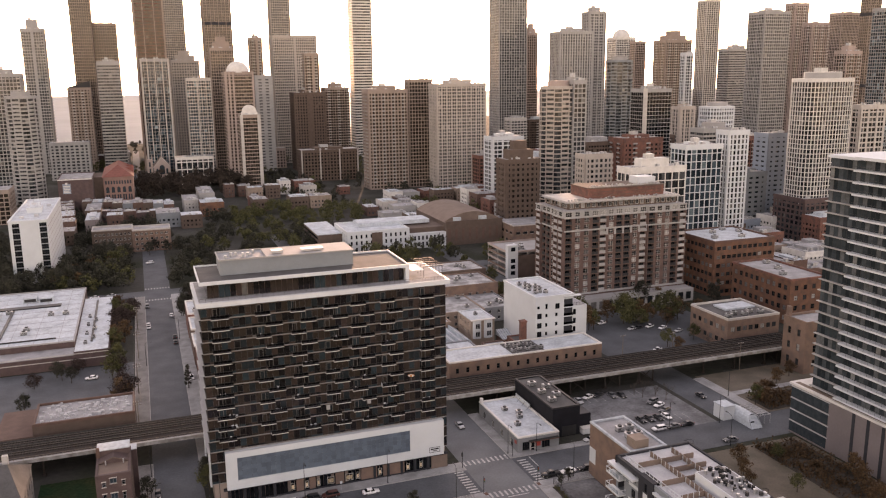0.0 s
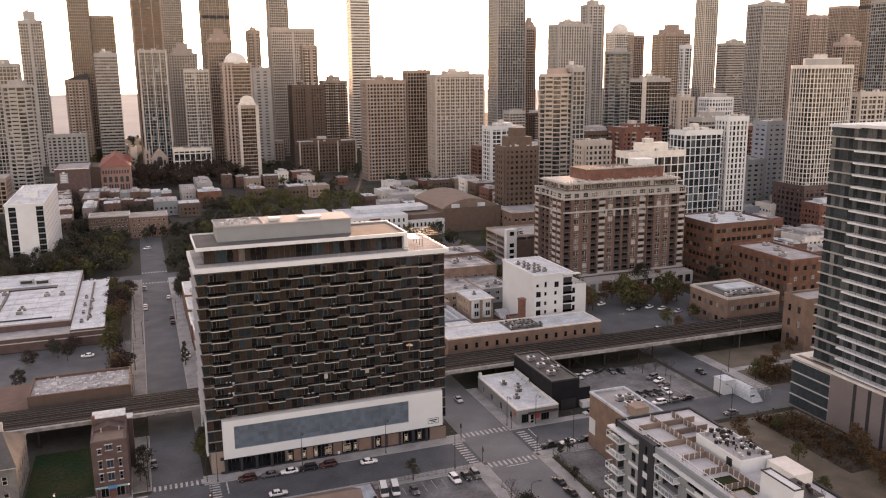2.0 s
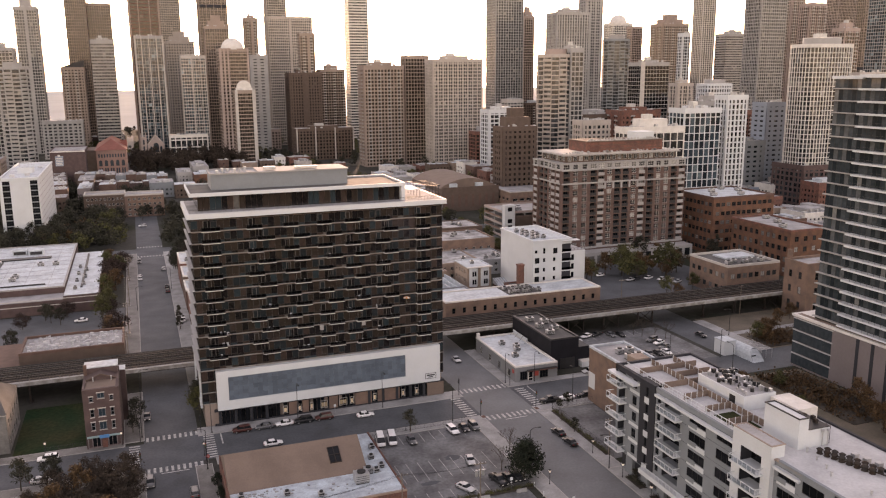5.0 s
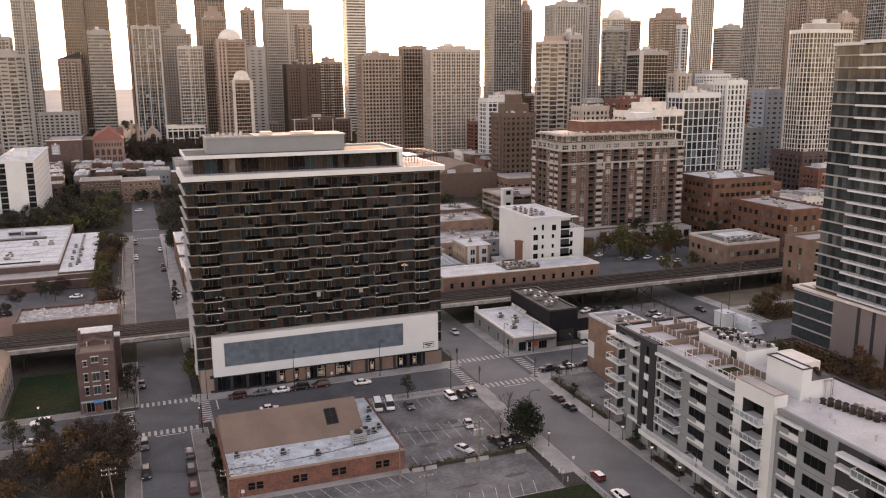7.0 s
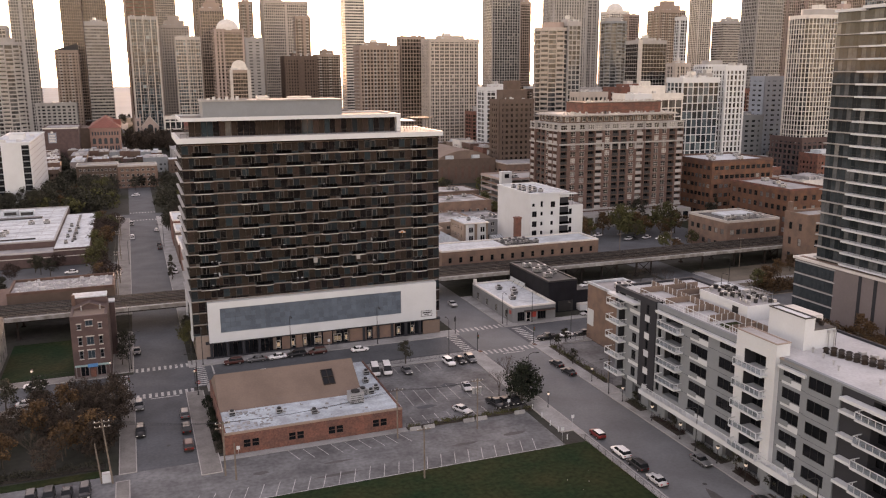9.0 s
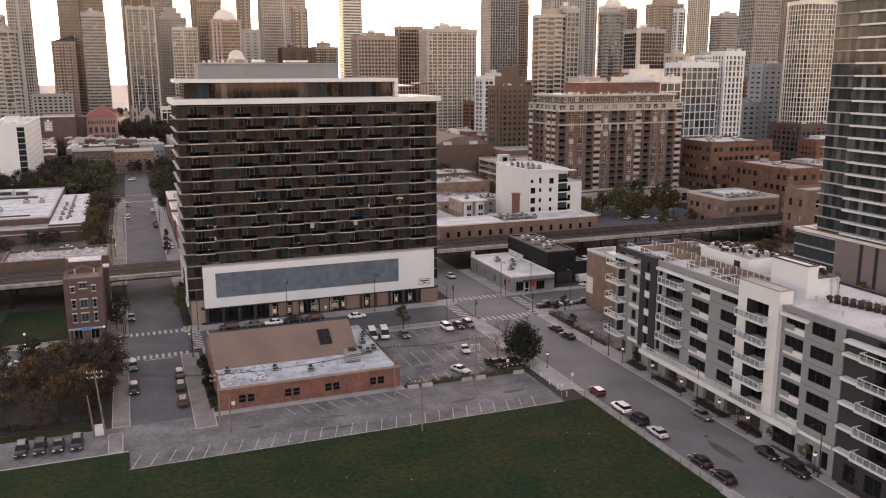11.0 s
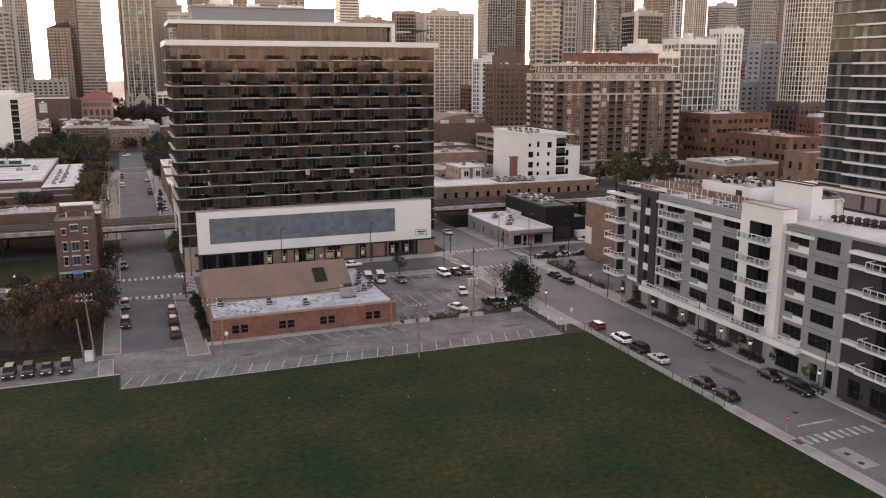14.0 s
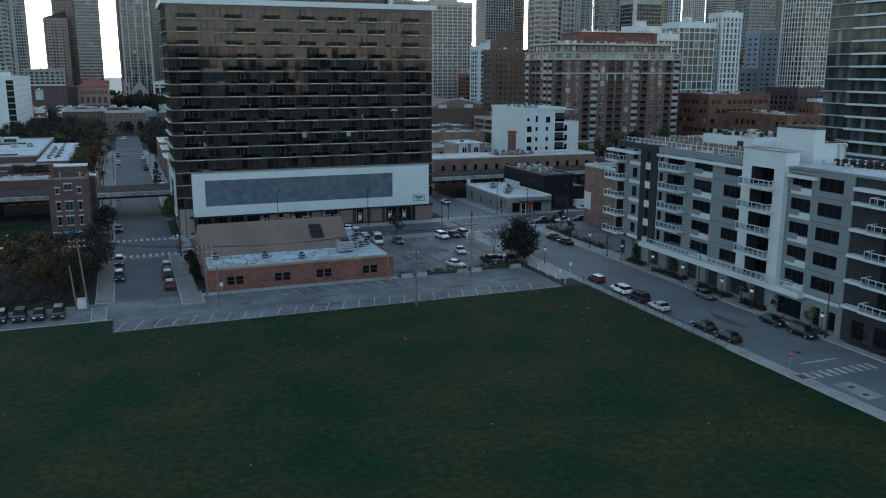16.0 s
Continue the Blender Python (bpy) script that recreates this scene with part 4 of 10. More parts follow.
def apartment_house():
    X = 97.0
    root = thing("apartment_house", X, 0, "grey and charcoal six storey apartment house with white balconies", "building")
    fh, zb, top = 3.78, 5.5, 24.4
    yN, yS, D = 152.5, 55.0, 19.5
    Geo().box(2.0, D, yS, yN - 0.2, 0, top).out("core", M["dark_panel"], root)
    Geo().box(0.2, D - 0.2, yS + 0.2, yN - 0.4, top, top + 0.08).out("roof", M["roof_pale"], root, "pale membrane roof")
    # wall sections: y from, y to, material, outward shift, top
    sections = [("grey_panel", 148.6, 152.5, 0.0, 24.0, [(149.2, 151.8, 0)]),
                ("grey_panel", 143.2, 148.6, 0.0, 24.0, [(144.6, 146.2, 1)]),
                ("dark_panel", 137.6, 143.2, 0.25, 24.9, [(140.0, 141.0, 2)]),
                ("grey_panel", 127.4, 137.6, 0.0, 23.9, [(135.9, 137.1, 1), (129.2, 134.6, 0)]),
                ("grey_panel", 119.6, 127.4, 0.0, 23.9, [(121.4, 126.4, 3)]),
                ("grey_panel", 112.8, 119.6, 0.0, 23.9, [(113.6, 118.2, 1)]),
                ("white", 103.2, 112.8, 0.9, 26.7, [(105.4, 110.7, 0)]),
                ("grey_panel", 97.2, 103.2, 0.0, 24.2, [(98.3, 102.3, 3)]),
                ("grey_panel", 90.2, 97.2, 0.25, 24.4, [(92.0, 96.6, 1)]),
                ("dark_panel", 74.0, 90.2, 0.0, 24.4, [(77.0, 84.5, 0)]),
                ("grey_panel", 55.0, 74.0, 0.0, 24.4, [(57.0, 61.0, 1), (65.0, 71.0, 1)])]
    for material, y0, y1, o, zt, opens in sections:
        g = Geo()
        hs = []
        for a, b, style in opens:
            hs.append((a, b, (0.35, 3.3) if style == 0 else (0.95, 3.0), style))
        hs.sort()
        lo, hi = hs[0][2]
        if any(h2[2] != (lo, hi) for h2 in hs):
            lo, hi = 0.95, 3.0
        ys, zs = [y0], [zb]
        for a, b, _, _ in hs:
            ys += [a, b]
        for f in range(5):
            zs += [zb + f * fh + lo, zb + f * fh + hi]
        ys.append(y1)
        zs.append(zt)
        g.plate(ys, zs, lambda i, j: i % 2 == 0 or j % 2 == 0, lambda s, z, o_: (-o if o_ else 1.9, s, z))
        g.out("wall_section", M[material], root)
        # joints between the panels
        g = Geo()
        for f in range(6):
            g.box(-o - 0.012, -o - 0.002, y0 + 0.02, y1 - 0.02, zb + f * fh - 0.03, zb + f * fh + 0.03) if material != "white" else None
        if material == "white":
            for k in range(34):
                for ya, yb in ((y0 + 0.02, hs[0][0] - 0.02), (hs[-1][1] + 0.02, y1 - 0.02)):
                    g.box(-o - 0.012, -o - 0.002, ya, yb, zb + k * 0.62, zb + k * 0.62 + 0.03)
        tagged(g.out("panel_joints", M["dark_panel" if material != "white" else "offwhite"], root), kind="stuff")
        for a, b, _, style in hs:
            for f in range(5):
                z = zb + f * fh
                w = round(b - a, 2)
                n = max(1, int(round(w / 1.5)))
                window(root, w, round(hi - lo, 2), (n, 1), "steel_dark", pose(1.6 if style == 0 else 0.12 - o, (a + b) / 2, z + lo, 0, 0, -90))
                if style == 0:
                    # dark plates added on sides and head so the recess reads black throughout
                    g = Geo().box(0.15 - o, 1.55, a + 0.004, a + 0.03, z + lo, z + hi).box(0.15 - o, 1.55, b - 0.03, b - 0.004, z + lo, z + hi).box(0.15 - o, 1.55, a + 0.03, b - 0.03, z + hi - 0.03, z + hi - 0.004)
                    g.out("recess_lining", M["dark_panel"], root, "added dark plates that blacken the balcony recess")
                if style == 2:
                    Geo().box(-o - 0.08, -o, 139.7, 141.3, z - 0.6, z + 0.75).out("white_panel", M["white"], root, "square white panel")
                if style == 3:
                    Geo().box(-o - 0.1, -o, a - 0.1, b + 0.1, z - 0.15, z + 0.85).out("white_panel", M["white"], root, "white spandrel under the window")
                    Geo().box(-o - 0.16, -o, (a + b) / 2, b + 0.1, z + 0.3, z + 1.2).out("grey_panel", M["grey_panel"], root)
                if style == 1 and 144 < a < 146:
                    Geo().box(-o - 0.1, -o, a - 1.2, b + 1.0, z - 0.2, z + 0.5).out("white_panel", M["white"], root, "white spandrel under the window")
    for f in range(5):
        z = zb + f * fh
        rail_balcony(root, 148.4, 153.9, 0.0, z + 0.3, 1.9)
        rail_balcony(root, 104.8, 111.8, -0.9, z + 0.3, 1.5)
        rail_balcony(root, 76.2, 86.0, 0.0, z + 0.3, 1.8)
        Geo().box(-1.2, 0, 84.5, 89.6, z - 0.1, z + 0.35).out("white_ledge", M["white"], root, "white floor ledge")
        if f:
            rail_balcony(root, 128.6, 135.2, 0.0, z + 0.3, 1.7)
    # eaves
    for d, y0, y1, z in ((1.6, 143.6, 154.0, 22.75), (0.75, 113.0, 137.2, 23.0), (0.7, 97.0, 103.0, 23.0), (1.4, 60.0, 89.4, 22.6)):
        Geo().box(-d, 0.2, y0, y1, z, z + 0.48).out("eave", M["white"], root, "thin white eave")
    g = Geo().box(-0.2, D + 0.2, 137.6, 137.9, top, top + 0.5).box(-0.3, 0.5, 137.6, 152.7, top - 0.6, top + 0.55).box(-0.3, D, 152.2, 152.7, top - 3, top + 0.55).box(D - 0.3, D + 0.2, yS, 152.7, top, top + 0.5)
    g.out("parapet", M["dark_panel"], root)
    g = Geo().box(-0.05, 0.45, 113, 137.6, top - 0.5, top + 0.4).box(-0.3, 0.3, 55, 102, top, top + 0.35)
    g.out("coping", M["grey_panel"], root)
    Geo().box(-0.6, 1.7, 103.5, 112.5, 26.7, 26.74).out("tower_roof", M["roof_grey"], root)
    Geo().plate([-1.0, -0.75, 1.8, 2.05], [103.1, 103.35, 112.65, 112.9], lambda i, j: (i, j) != (1, 1), lambda s, q, o: (s, q, 26.7 + 0.16 * o)).out("tower_coping", M["brown"], root)
    Geo().box(-0.28, 0.4, 96.9, 103.1, top - 0.1, top + 0.16).out("low_coping", M["brown"], root, "thin brown coping")
    # terrace over the recessed ground floor
    Geo().box(-0.6, 1.0, 90.4, 97.4, 4.95, 5.45).out("terrace_ledge", M["white"], root, "narrow white ledge")
    for material, y0, y1, opens in (("grey_panel", 90.3, 105.5, [(91.4, 92.9), (94.4, 95.9), (98.2, 103.4)]), ("dark_panel", 74.0, 90.2, [(76.0, 79.0), (81.5, 84.5), (86.2, 88.4)]), ("grey_panel", 55.0, 73.9, [(57.5, 60.5), (63.5, 66.5), (69.0, 72.0)])):
        ys = [y0] + [v for ab in opens for v in ab] + [y1]
        Geo().plate(ys, [0, 0.8, 3.7, 5.48 if y1 < 91 else 4.94], lambda i, j: i % 2 == 0 or j % 2 == 0, lambda s, z, o_: (-0.02 if o_ else 1.0, s, z)).out("ground_wall", M[material], root)
        for a, b in opens:
            window(root, round(b - a, 2), 2.9, (max(1, int(round((b - a) / 1.5))), 1), "steel_dark", pose(0.3, (a + b) / 2, 0.8, 0, 0, -90))
    Geo().box(-1.6, 3.2, 97.5, 140.6, 4.6, 5.5).out("terrace_slab", M["white"], root, "long white terrace slab")
    rail_balcony(root, 97.8, 139.6, -0.1, 5.5, 1.5, False)
    for y in list(range(57, 153, 6)):
        Geo().box(1.2, 3.2, y, y + 2.6, 0, 4.6).out("ground_floor_pier", M["grey_panel"], root)
    Geo().box(1.6, 3.2, yS, yN, 3.7, 4.6).out("ground_floor_fascia", M["grey_panel"], root)
    Geo().box(1.6, 3.2, yS, yN, 0, 0.6).out("ground_floor_plinth", M["grey_panel"], root)
    for y in list(range(105, 147, 6)):
        window(root, 3.2, 3.1, (3, 1), "steel_dark", pose(2.2, y + 4.3, 0.6, 0, 0, -90))
    # roof structures
    Geo().box(8.9, 15.9, 121.8, 135.2, 27.3, 27.34).out("roof_room_deck", M["roof_grey"], root)
    Geo().box(8.6, 16.2, 121.5, 135.5, top + 0.08, 27.3).out("roof_room", M["white"], root, "pale roof room with plant on top")
    rnd = random.Random(8)
    for material, count in (("metal", 30), ("steel_dark", 34)):
        g = Geo()
        for i in range(count):
            x, y, s = rnd.uniform(9.2, 15.4), rnd.uniform(122, 134.8), rnd.uniform(0.3, 0.8)
            g.box(x, x + s, y, y + s, 27.3, 27.3 + rnd.uniform(0.4, 1.1)) if i % 3 else g.cyl(x, y, 27.3, 28.1, s * 0.5, n=8)
        tagged(g.out("roof_plant", M[material], root, "crowded small roof plant"), kind="stuff")
    Geo().box(8.5, 8.6, 124.0, 125.6, top + 0.1, top + 2.2).out("roof_door", M["steel_dark"], root)
    Geo().box(5.8, 7.9, 104.4, 112.8, top + 0.08, 30.0).out("stair_house", M["white"], root, "tall plain pale stair house")
    Geo().plate([5.7, 5.95, 7.75, 8.0], [104.3, 104.55, 112.65, 112.9], lambda i, j: (i, j) != (1, 1), lambda s, q, o: (s, q, 30.0 + 0.2 * o)).out("stair_coping", M["steel_dark"], root)
    Geo().box(7.9, 12.6, 104.4, 111.5, top + 0.08, 27.8).out("lift_house", M["white"], root, "lower pale lift house")
    Geo().box(7.95, 12.7, 104.3, 111.6, 27.8, 27.9).out("lift_coping", M["steel_dark"], root)
    Geo().box(14.5, 19.0, 113.6, 121.0, top + 0.08, 26.9).out("rear_house", M["offwhite"], root, "low pale roof house at the rear")
    for i in range(3):
        Geo().box(11.0 + 0.7 * (i % 2), 11.6 + 0.7 * (i % 2), 106 + 1.3 * i, 106.7 + 1.3 * i, 27.9, 28.6).out("vent_box", M["steel_rust"], root)
    for px_, py_ in ((10.9, 104.1), (12.0, 104.0)):
        Geo().bar((px_, py_, top + 0.1), (px_, py_, 27.2), 0.12, 0.12, 6).cyl(px_, py_, 27.2, 27.6, 0.28, n=8).out("vent_pipe", M["metal"], root)
    for i in range(4):
        Geo().bar((12.9, 104.5 + 0.3 * i, top + 0.1), (12.9, 104.5 + 0.3 * i, 28.3 + 0.2 * (i % 2)), 0.05, 0.05, 5).out("conduit", M["steel_dark"], root)
    g = Geo()
    for y in [114 + 1.5 * i for i in range(25)]:
        g.box(1.0, 1.08, y, y + 0.08, top, top + 1.35)
    g.box(1.0, 1.1, 113.5, 150.5, top + 1.3, top + 1.4).box(1.0, 1.06, 113.5, 150.5, top + 0.65, top + 0.7)
    for y in [114 + 1.5 * i for i in range(25)]:
        g.box(7.05, 7.15, y, y + 0.1, top, top + 1.5).box(12.8, 12.9, y, y + 0.1, top, top + 1.5) if y > 137 else g.box(7.05, 7.15, y, y + 0.1, top, top + 1.5)
    for x in [1.6 + 1.4 * i for i in range(5)]:
        for y in (130.2, 123.5, 117.0):
            g.box(x, x + 0.1, y, y + 0.1, top, top + 1.5)
    for x in [1 + 1.5 * i for i in range(9)]:
        g.box(x, x + 0.08, 137.0, 137.08, top, top + 1.5).box(x, x + 0.08, 146, 146.08, top, top + 1.5)
    g.out("roof_railing", M["white"], root, "white roof terrace railing")
    g = Geo()
    for x0, x1, y0, y1 in ((7.15, 7.35, 114, 150), (1.5, 17, 136.9, 137.1), (1.5, 16, 145.9, 146.1), (12.9, 13.1, 137, 150), (1.5, 7.2, 130.3, 130.5), (1.5, 7.2, 123.6, 123.8), (1.5, 7.2, 117.1, 117.3), (7.3, 16, 141.3, 141.5)):
        g.box(x0, x1, y0, y1, top + 0.1, top + 1.35)
    g.out("roof_screen", M["roof_brown"], root, "low brown terrace screens")
    Geo().box(2, 6.6, 114, 122, top + 0.08, top + 0.14).out("roof_turf", M["grass"], root, "strip of green roof turf")
    for i in range(16):
        fx, fy = 8.4 + 0.35 * (i // 2) + 1.3 * (i % 2), 102.0 - 1.25 * (i // 2) - 0.4 * (i % 2)
        g = Geo().cyl(fx, fy, top + 0.1, top + 0.3, 0.55, 0.45, 10).cyl(fx, fy, top + 0.3, top + 0.9, 0.38, 0.45, 10).cyl(fx, fy, top + 0.9, top + 1.15, 0.62, 0.28, 10)
        g.out("roof_fan", M["steel_rust"], root, "brown mushroom roof fan")
    for i in range(7):
        fx, fy = 12.0 + 0.5 * i, 98.0 - 2.0 * i
        Geo().box(fx, fx + 1.0, fy, fy + 0.9, top + 0.1, top + 1.0).out("condenser", M["metal"], root)
    Geo().bar((9.0, 99.0, top + 0.5), (14.0, 84.0, top + 0.5), 0.14, 0.14, 6).out("duct", M["steel_rust"], root)
    for a, b in ((6.2, 100.3), (5.2, 97.2), (4.0, 95.0), (6.8, 103.2), (5.0, 88.0)):
        Geo().cyl(a, b, top + 0.08, top + 0.75, 0.16, n=8).cyl(a, b, top + 0.75, top + 0.95, 0.28, n=8).out("vent_cap", M["metal"], root)
    g = Geo().box(13, 17, 80, 86, top + 0.1, top + 0.5).box(13, 17, 88, 93, top + 0.1, top + 0.5)
    g.out("skylight", M["glass"], root)


apartment_house()


# ---- walls with separate windows ----
def block(name, label, x, y, W, D, h, wall, rows, cols_s, cols_w, ww, wh, sill, fh, z0=0.0, style=(2, 2), roof="roof_grey", frame_mat="offwhite", coping=None, east=False, t=0.3, glass="glass", cap=0.9):
    """A building with a masonry wall round separate windows. Returns its root."""
    root = thing(name, x, y, label, "building")
    Geo().box(0.0, W, 0.0, D, 0, h - 0.05).out("core", M["dark_panel"], root)
    sides = [("S", cols_s), ("E" if east else "W", cols_w)]
    for side, cols in sides:
        g = Geo()
        ext = (-t, W + t) if side == "S" else (0, D)
        if cols:
            for s, z in wall_face(g, side, W, D, z0, rows, cols, ww, wh, fh, sill, t, 0.8 + (t if side == "S" else 0), ext, h, 0.0):
                window(root, ww, wh, style, frame_mat, face_pose(side, W, D, s, z, 0.12), glass)
        else:
            fbox(g, side, W, D, *ext, 0, h, 0, t)
        g.out("wall", M[wall], root)
    g = Geo()
    for side in "N" + ("W" if east else "E"):
        fbox(g, side, W, D, 0, W if side == "N" else D, 0, h, 0, t)
    g.out("wall", M[wall], root)
    g = Geo()
    roof_edge(g, W, D, h, cap)
    g.out("parapet", M[coping or wall], root)
    Geo().box(0.3, W - 0.3, 0.3, D - 0.3, h - 0.04, h + 0.06).out("roof", M[roof], root)
    return root


def plant(x, y, z, w, d, h, legs=True):
    """A roof air unit with a fan drum and louvres."""
    root = thing("roof_air_unit", x, y, "grey metal roof air handling unit", "air unit", "roof air units", z=z)
    g = Geo().box(0, w, 0, d, 0.25, h)
    g.slot = 1
    g.box(0.1, w - 0.1, 0.1, d - 0.1, 0, 0.25)
    g.out("casing", [M["metal"], M["steel_dark"]], root)
    Geo().cyl(w / 2, d / 2, h, h + 0.3, min(w, d) * 0.36, n=12).out("fan", M["steel_dark"], root)
    g = Geo()
    for i in range(4):
        g.box(0.1, w - 0.1, -0.05, 0, 0.4 + i * (h - 0.5) / 4, 0.48 + i * (h - 0.5) / 4)
    g.out("louvre", M["steel_dark"], root)


def brick_tower():
    x, y, W, D, h = 183.5, 339, 64.5, 28, 47.4
    root = thing("brick_apartment_tower", x, y, "large brown brick apartment tower with pale bands and white windows", "building")
    fh, z0, rows = 3.05, 7.6, 13
    Geo().box(0, W, 0, D, 0, h - 0.05).out("core", M["dark_panel"], root)
    Geo().box(0, W, D, D + 0.6, 0, h).box(W, W + 0.6, 0, D, 0, h).out("wall", M["brick_tower"], root)
    rail = {}
    for key, material, high in (("B", "steel_dark", 0.95), ("P", "greyc", 1.05)):
        g = Geo().box(-1.62, 1.62, -0.1, 0.0, -0.28, high)
        g.box(-1.7, 1.7, -0.16, 0.9, -0.42, -0.28)
        rail[key] = g.mesh("balcony", M[material])
    # wings and recessed middle: face, from, to, how far out, bay kinds
    for side, a, b, o, kinds in (("S", -1.7, 17.2, 1.7, "BWWB"), ("S", 17.2, 43.6, 0.9, "PWBBWP"), ("S", 43.6, W + 1.0, 1.7, "BWWBP"), ("W", 0.0, 9.4, 1.7, "PP"), ("W", 9.4, 22.6, 0.9, "WBB"), ("W", 22.6, D, 1.7, "P")):
        pitch = (b - a) / len(kinds)
        ss, mids = [a], []
        for i, k in enumerate(kinds):
            c, w = a + (i + 0.5) * pitch, 2.5 if k == "W" else 3.2
            ss += [c - w / 2, c + w / 2]
            mids.append((c, k))
        ss.append(b)
        put = face_put(side, W, D, o)
        for r0, r1, material, low, high in ((0, 12, "brick_tower", 0.0, z0 + 12 * fh), (12, 13, "greyc", z0 + 12 * fh, h)):
            zs = [low]
            for r in range(r0, r1):
                zs += [z0 + r * fh + 0.5, z0 + r * fh + 2.7]
            g = Geo().plate(ss, zs + [high], lambda i, j: i % 2 == 0 or j % 2 == 0, put)
            g.out("wall", M[material], root, "pale stone storey" if r0 else "")
        for r in range(rows):
            z = z0 + r * fh + 0.5
            for c, k in mids:
                if k == "W" or r == 12:
                    window(root, 2.5 if k == "W" else 3.2, 2.2, (2 if k == "W" else 3, 2), "offwhite", face_pose(side, W, D, c, z, o - 0.2), "pane_home")
                else:
                    window(root, 3.2, 2.2, (3, 1), "steel_dark", face_pose(side, W, D, c, z, 0.1), "pane_home" if k == "P" else "glass")
                    shared("balcony", rail[k], root, face_pose(side, W, D, c, z, o))
        for za, zb in ((44.0, 44.5), (47.0, 47.6), (37.75, 38.45), (7.0, 7.9)):
            g = Geo()
            fbox(g, side, W, D, a - 0.1, b + 0.1, za, zb, o, o + 0.28)
            g.out("stone_band", M["greyc"], root, "pale limestone band")
        if (side, a) == ("S", 17.2):
            for i in range(len(kinds) + 1):
                g = Geo()
                fbox(g, side, W, D, a + i * pitch - 0.5 if i else a, a + i * pitch + 0.5 if i < len(kinds) else b, 34.9, 37.75, o, o + 0.1)
                g.out("stone_pilaster", M["greyc"], root)
    Geo().box(0.3, W - 0.3, 0.3, D - 0.3, h - 0.04, h + 0.06).out("roof", M["roof_grey"], root)
    # set back top storey
    Geo().box(2.4, W - 2.4, 2.4, D - 2.4, h, 51.0).out("top_storey", M["brick_brown"], root)
    for i in range(20):
        window(root, 1.9, 2.2, (2, 1), "offwhite", pose(4.2 + 2.95 * i, 2.33, h + 0.7), "pane_home")
    for i in range(7):
        window(root, 1.9, 2.2, (2, 1), "offwhite", pose(2.33, 4.6 + 3.1 * i, h + 0.7, 0, 0, -90), "pane_home")
    Geo().box(1.2, W - 1.2, 1.2, D - 1.2, 51.0, 51.5).out("cornice", M["lime"], root)
    Geo().box(0.6, W - 0.6, 0.6, D - 0.6, 50.6, 51.0).out("eave", M["greyc"], root)
    Geo().prism([(15, 6), (21, 4.4), (51, 4.4), (57, 6), (57, D - 5), (15, D - 5)], 51.5, 56.2).out("roof_house", M["brick"], root, "long red brick roof house")
    Geo().prism([(14.6, 5.7), (20.9, 4.0), (51.1, 4.0), (57.4, 5.7), (57.4, D - 4.6), (14.6, D - 4.6)], 56.2, 56.6).out("roof_coping", M["brick_brown"], root)
    for a in (52.9, 54.6):
        Geo().plate([17, 55] if a > 54 else [17, 30, 31, 42, 43, 55], [a, a + 0.25], lambda i, j: i % 2 == 0, lambda q, z, o: (q, 4.38 - 0.12 * o, z)).out("brick_course", M["brick_dark"], root)
    Geo().box(44, 54, 9, 17, 56.6, 60.0).out("lift_house", M["white"], root, "white lift house")
    rr = random.Random(6)
    g = Geo()
    for i in range(46):
        a, c = rr.uniform(2, W - 3), rr.uniform(0.3, 0.9)
        g.box(a, a + c, 1.6, 1.6 + c, 51.5, 51.5 + rr.uniform(0.4, 1.2))
        g.box(16 + i * 0.85, 16.4 + i * 0.85, 6.2, 6.8, 56.6, 56.6 + rr.uniform(0.3, 1.4))
    tagged(g.out("roof_clutter", M["metal"], root, "pots and small plant along the roof edge"), kind="stuff")
    Geo().box(-1.5, W + 2, -9, -1.8, 0, 6.4).out("podium", M["greyc"], root, "pale grey stone podium")
    g = Geo()
    for i in range(15):
        g.box(0.6 + i * 4.4, 3.4 + i * 4.4, -9.08, -9.0, 1.2, 4.8)
    g.out("podium_glazing", M["pane_far"], root)


brick_tower()


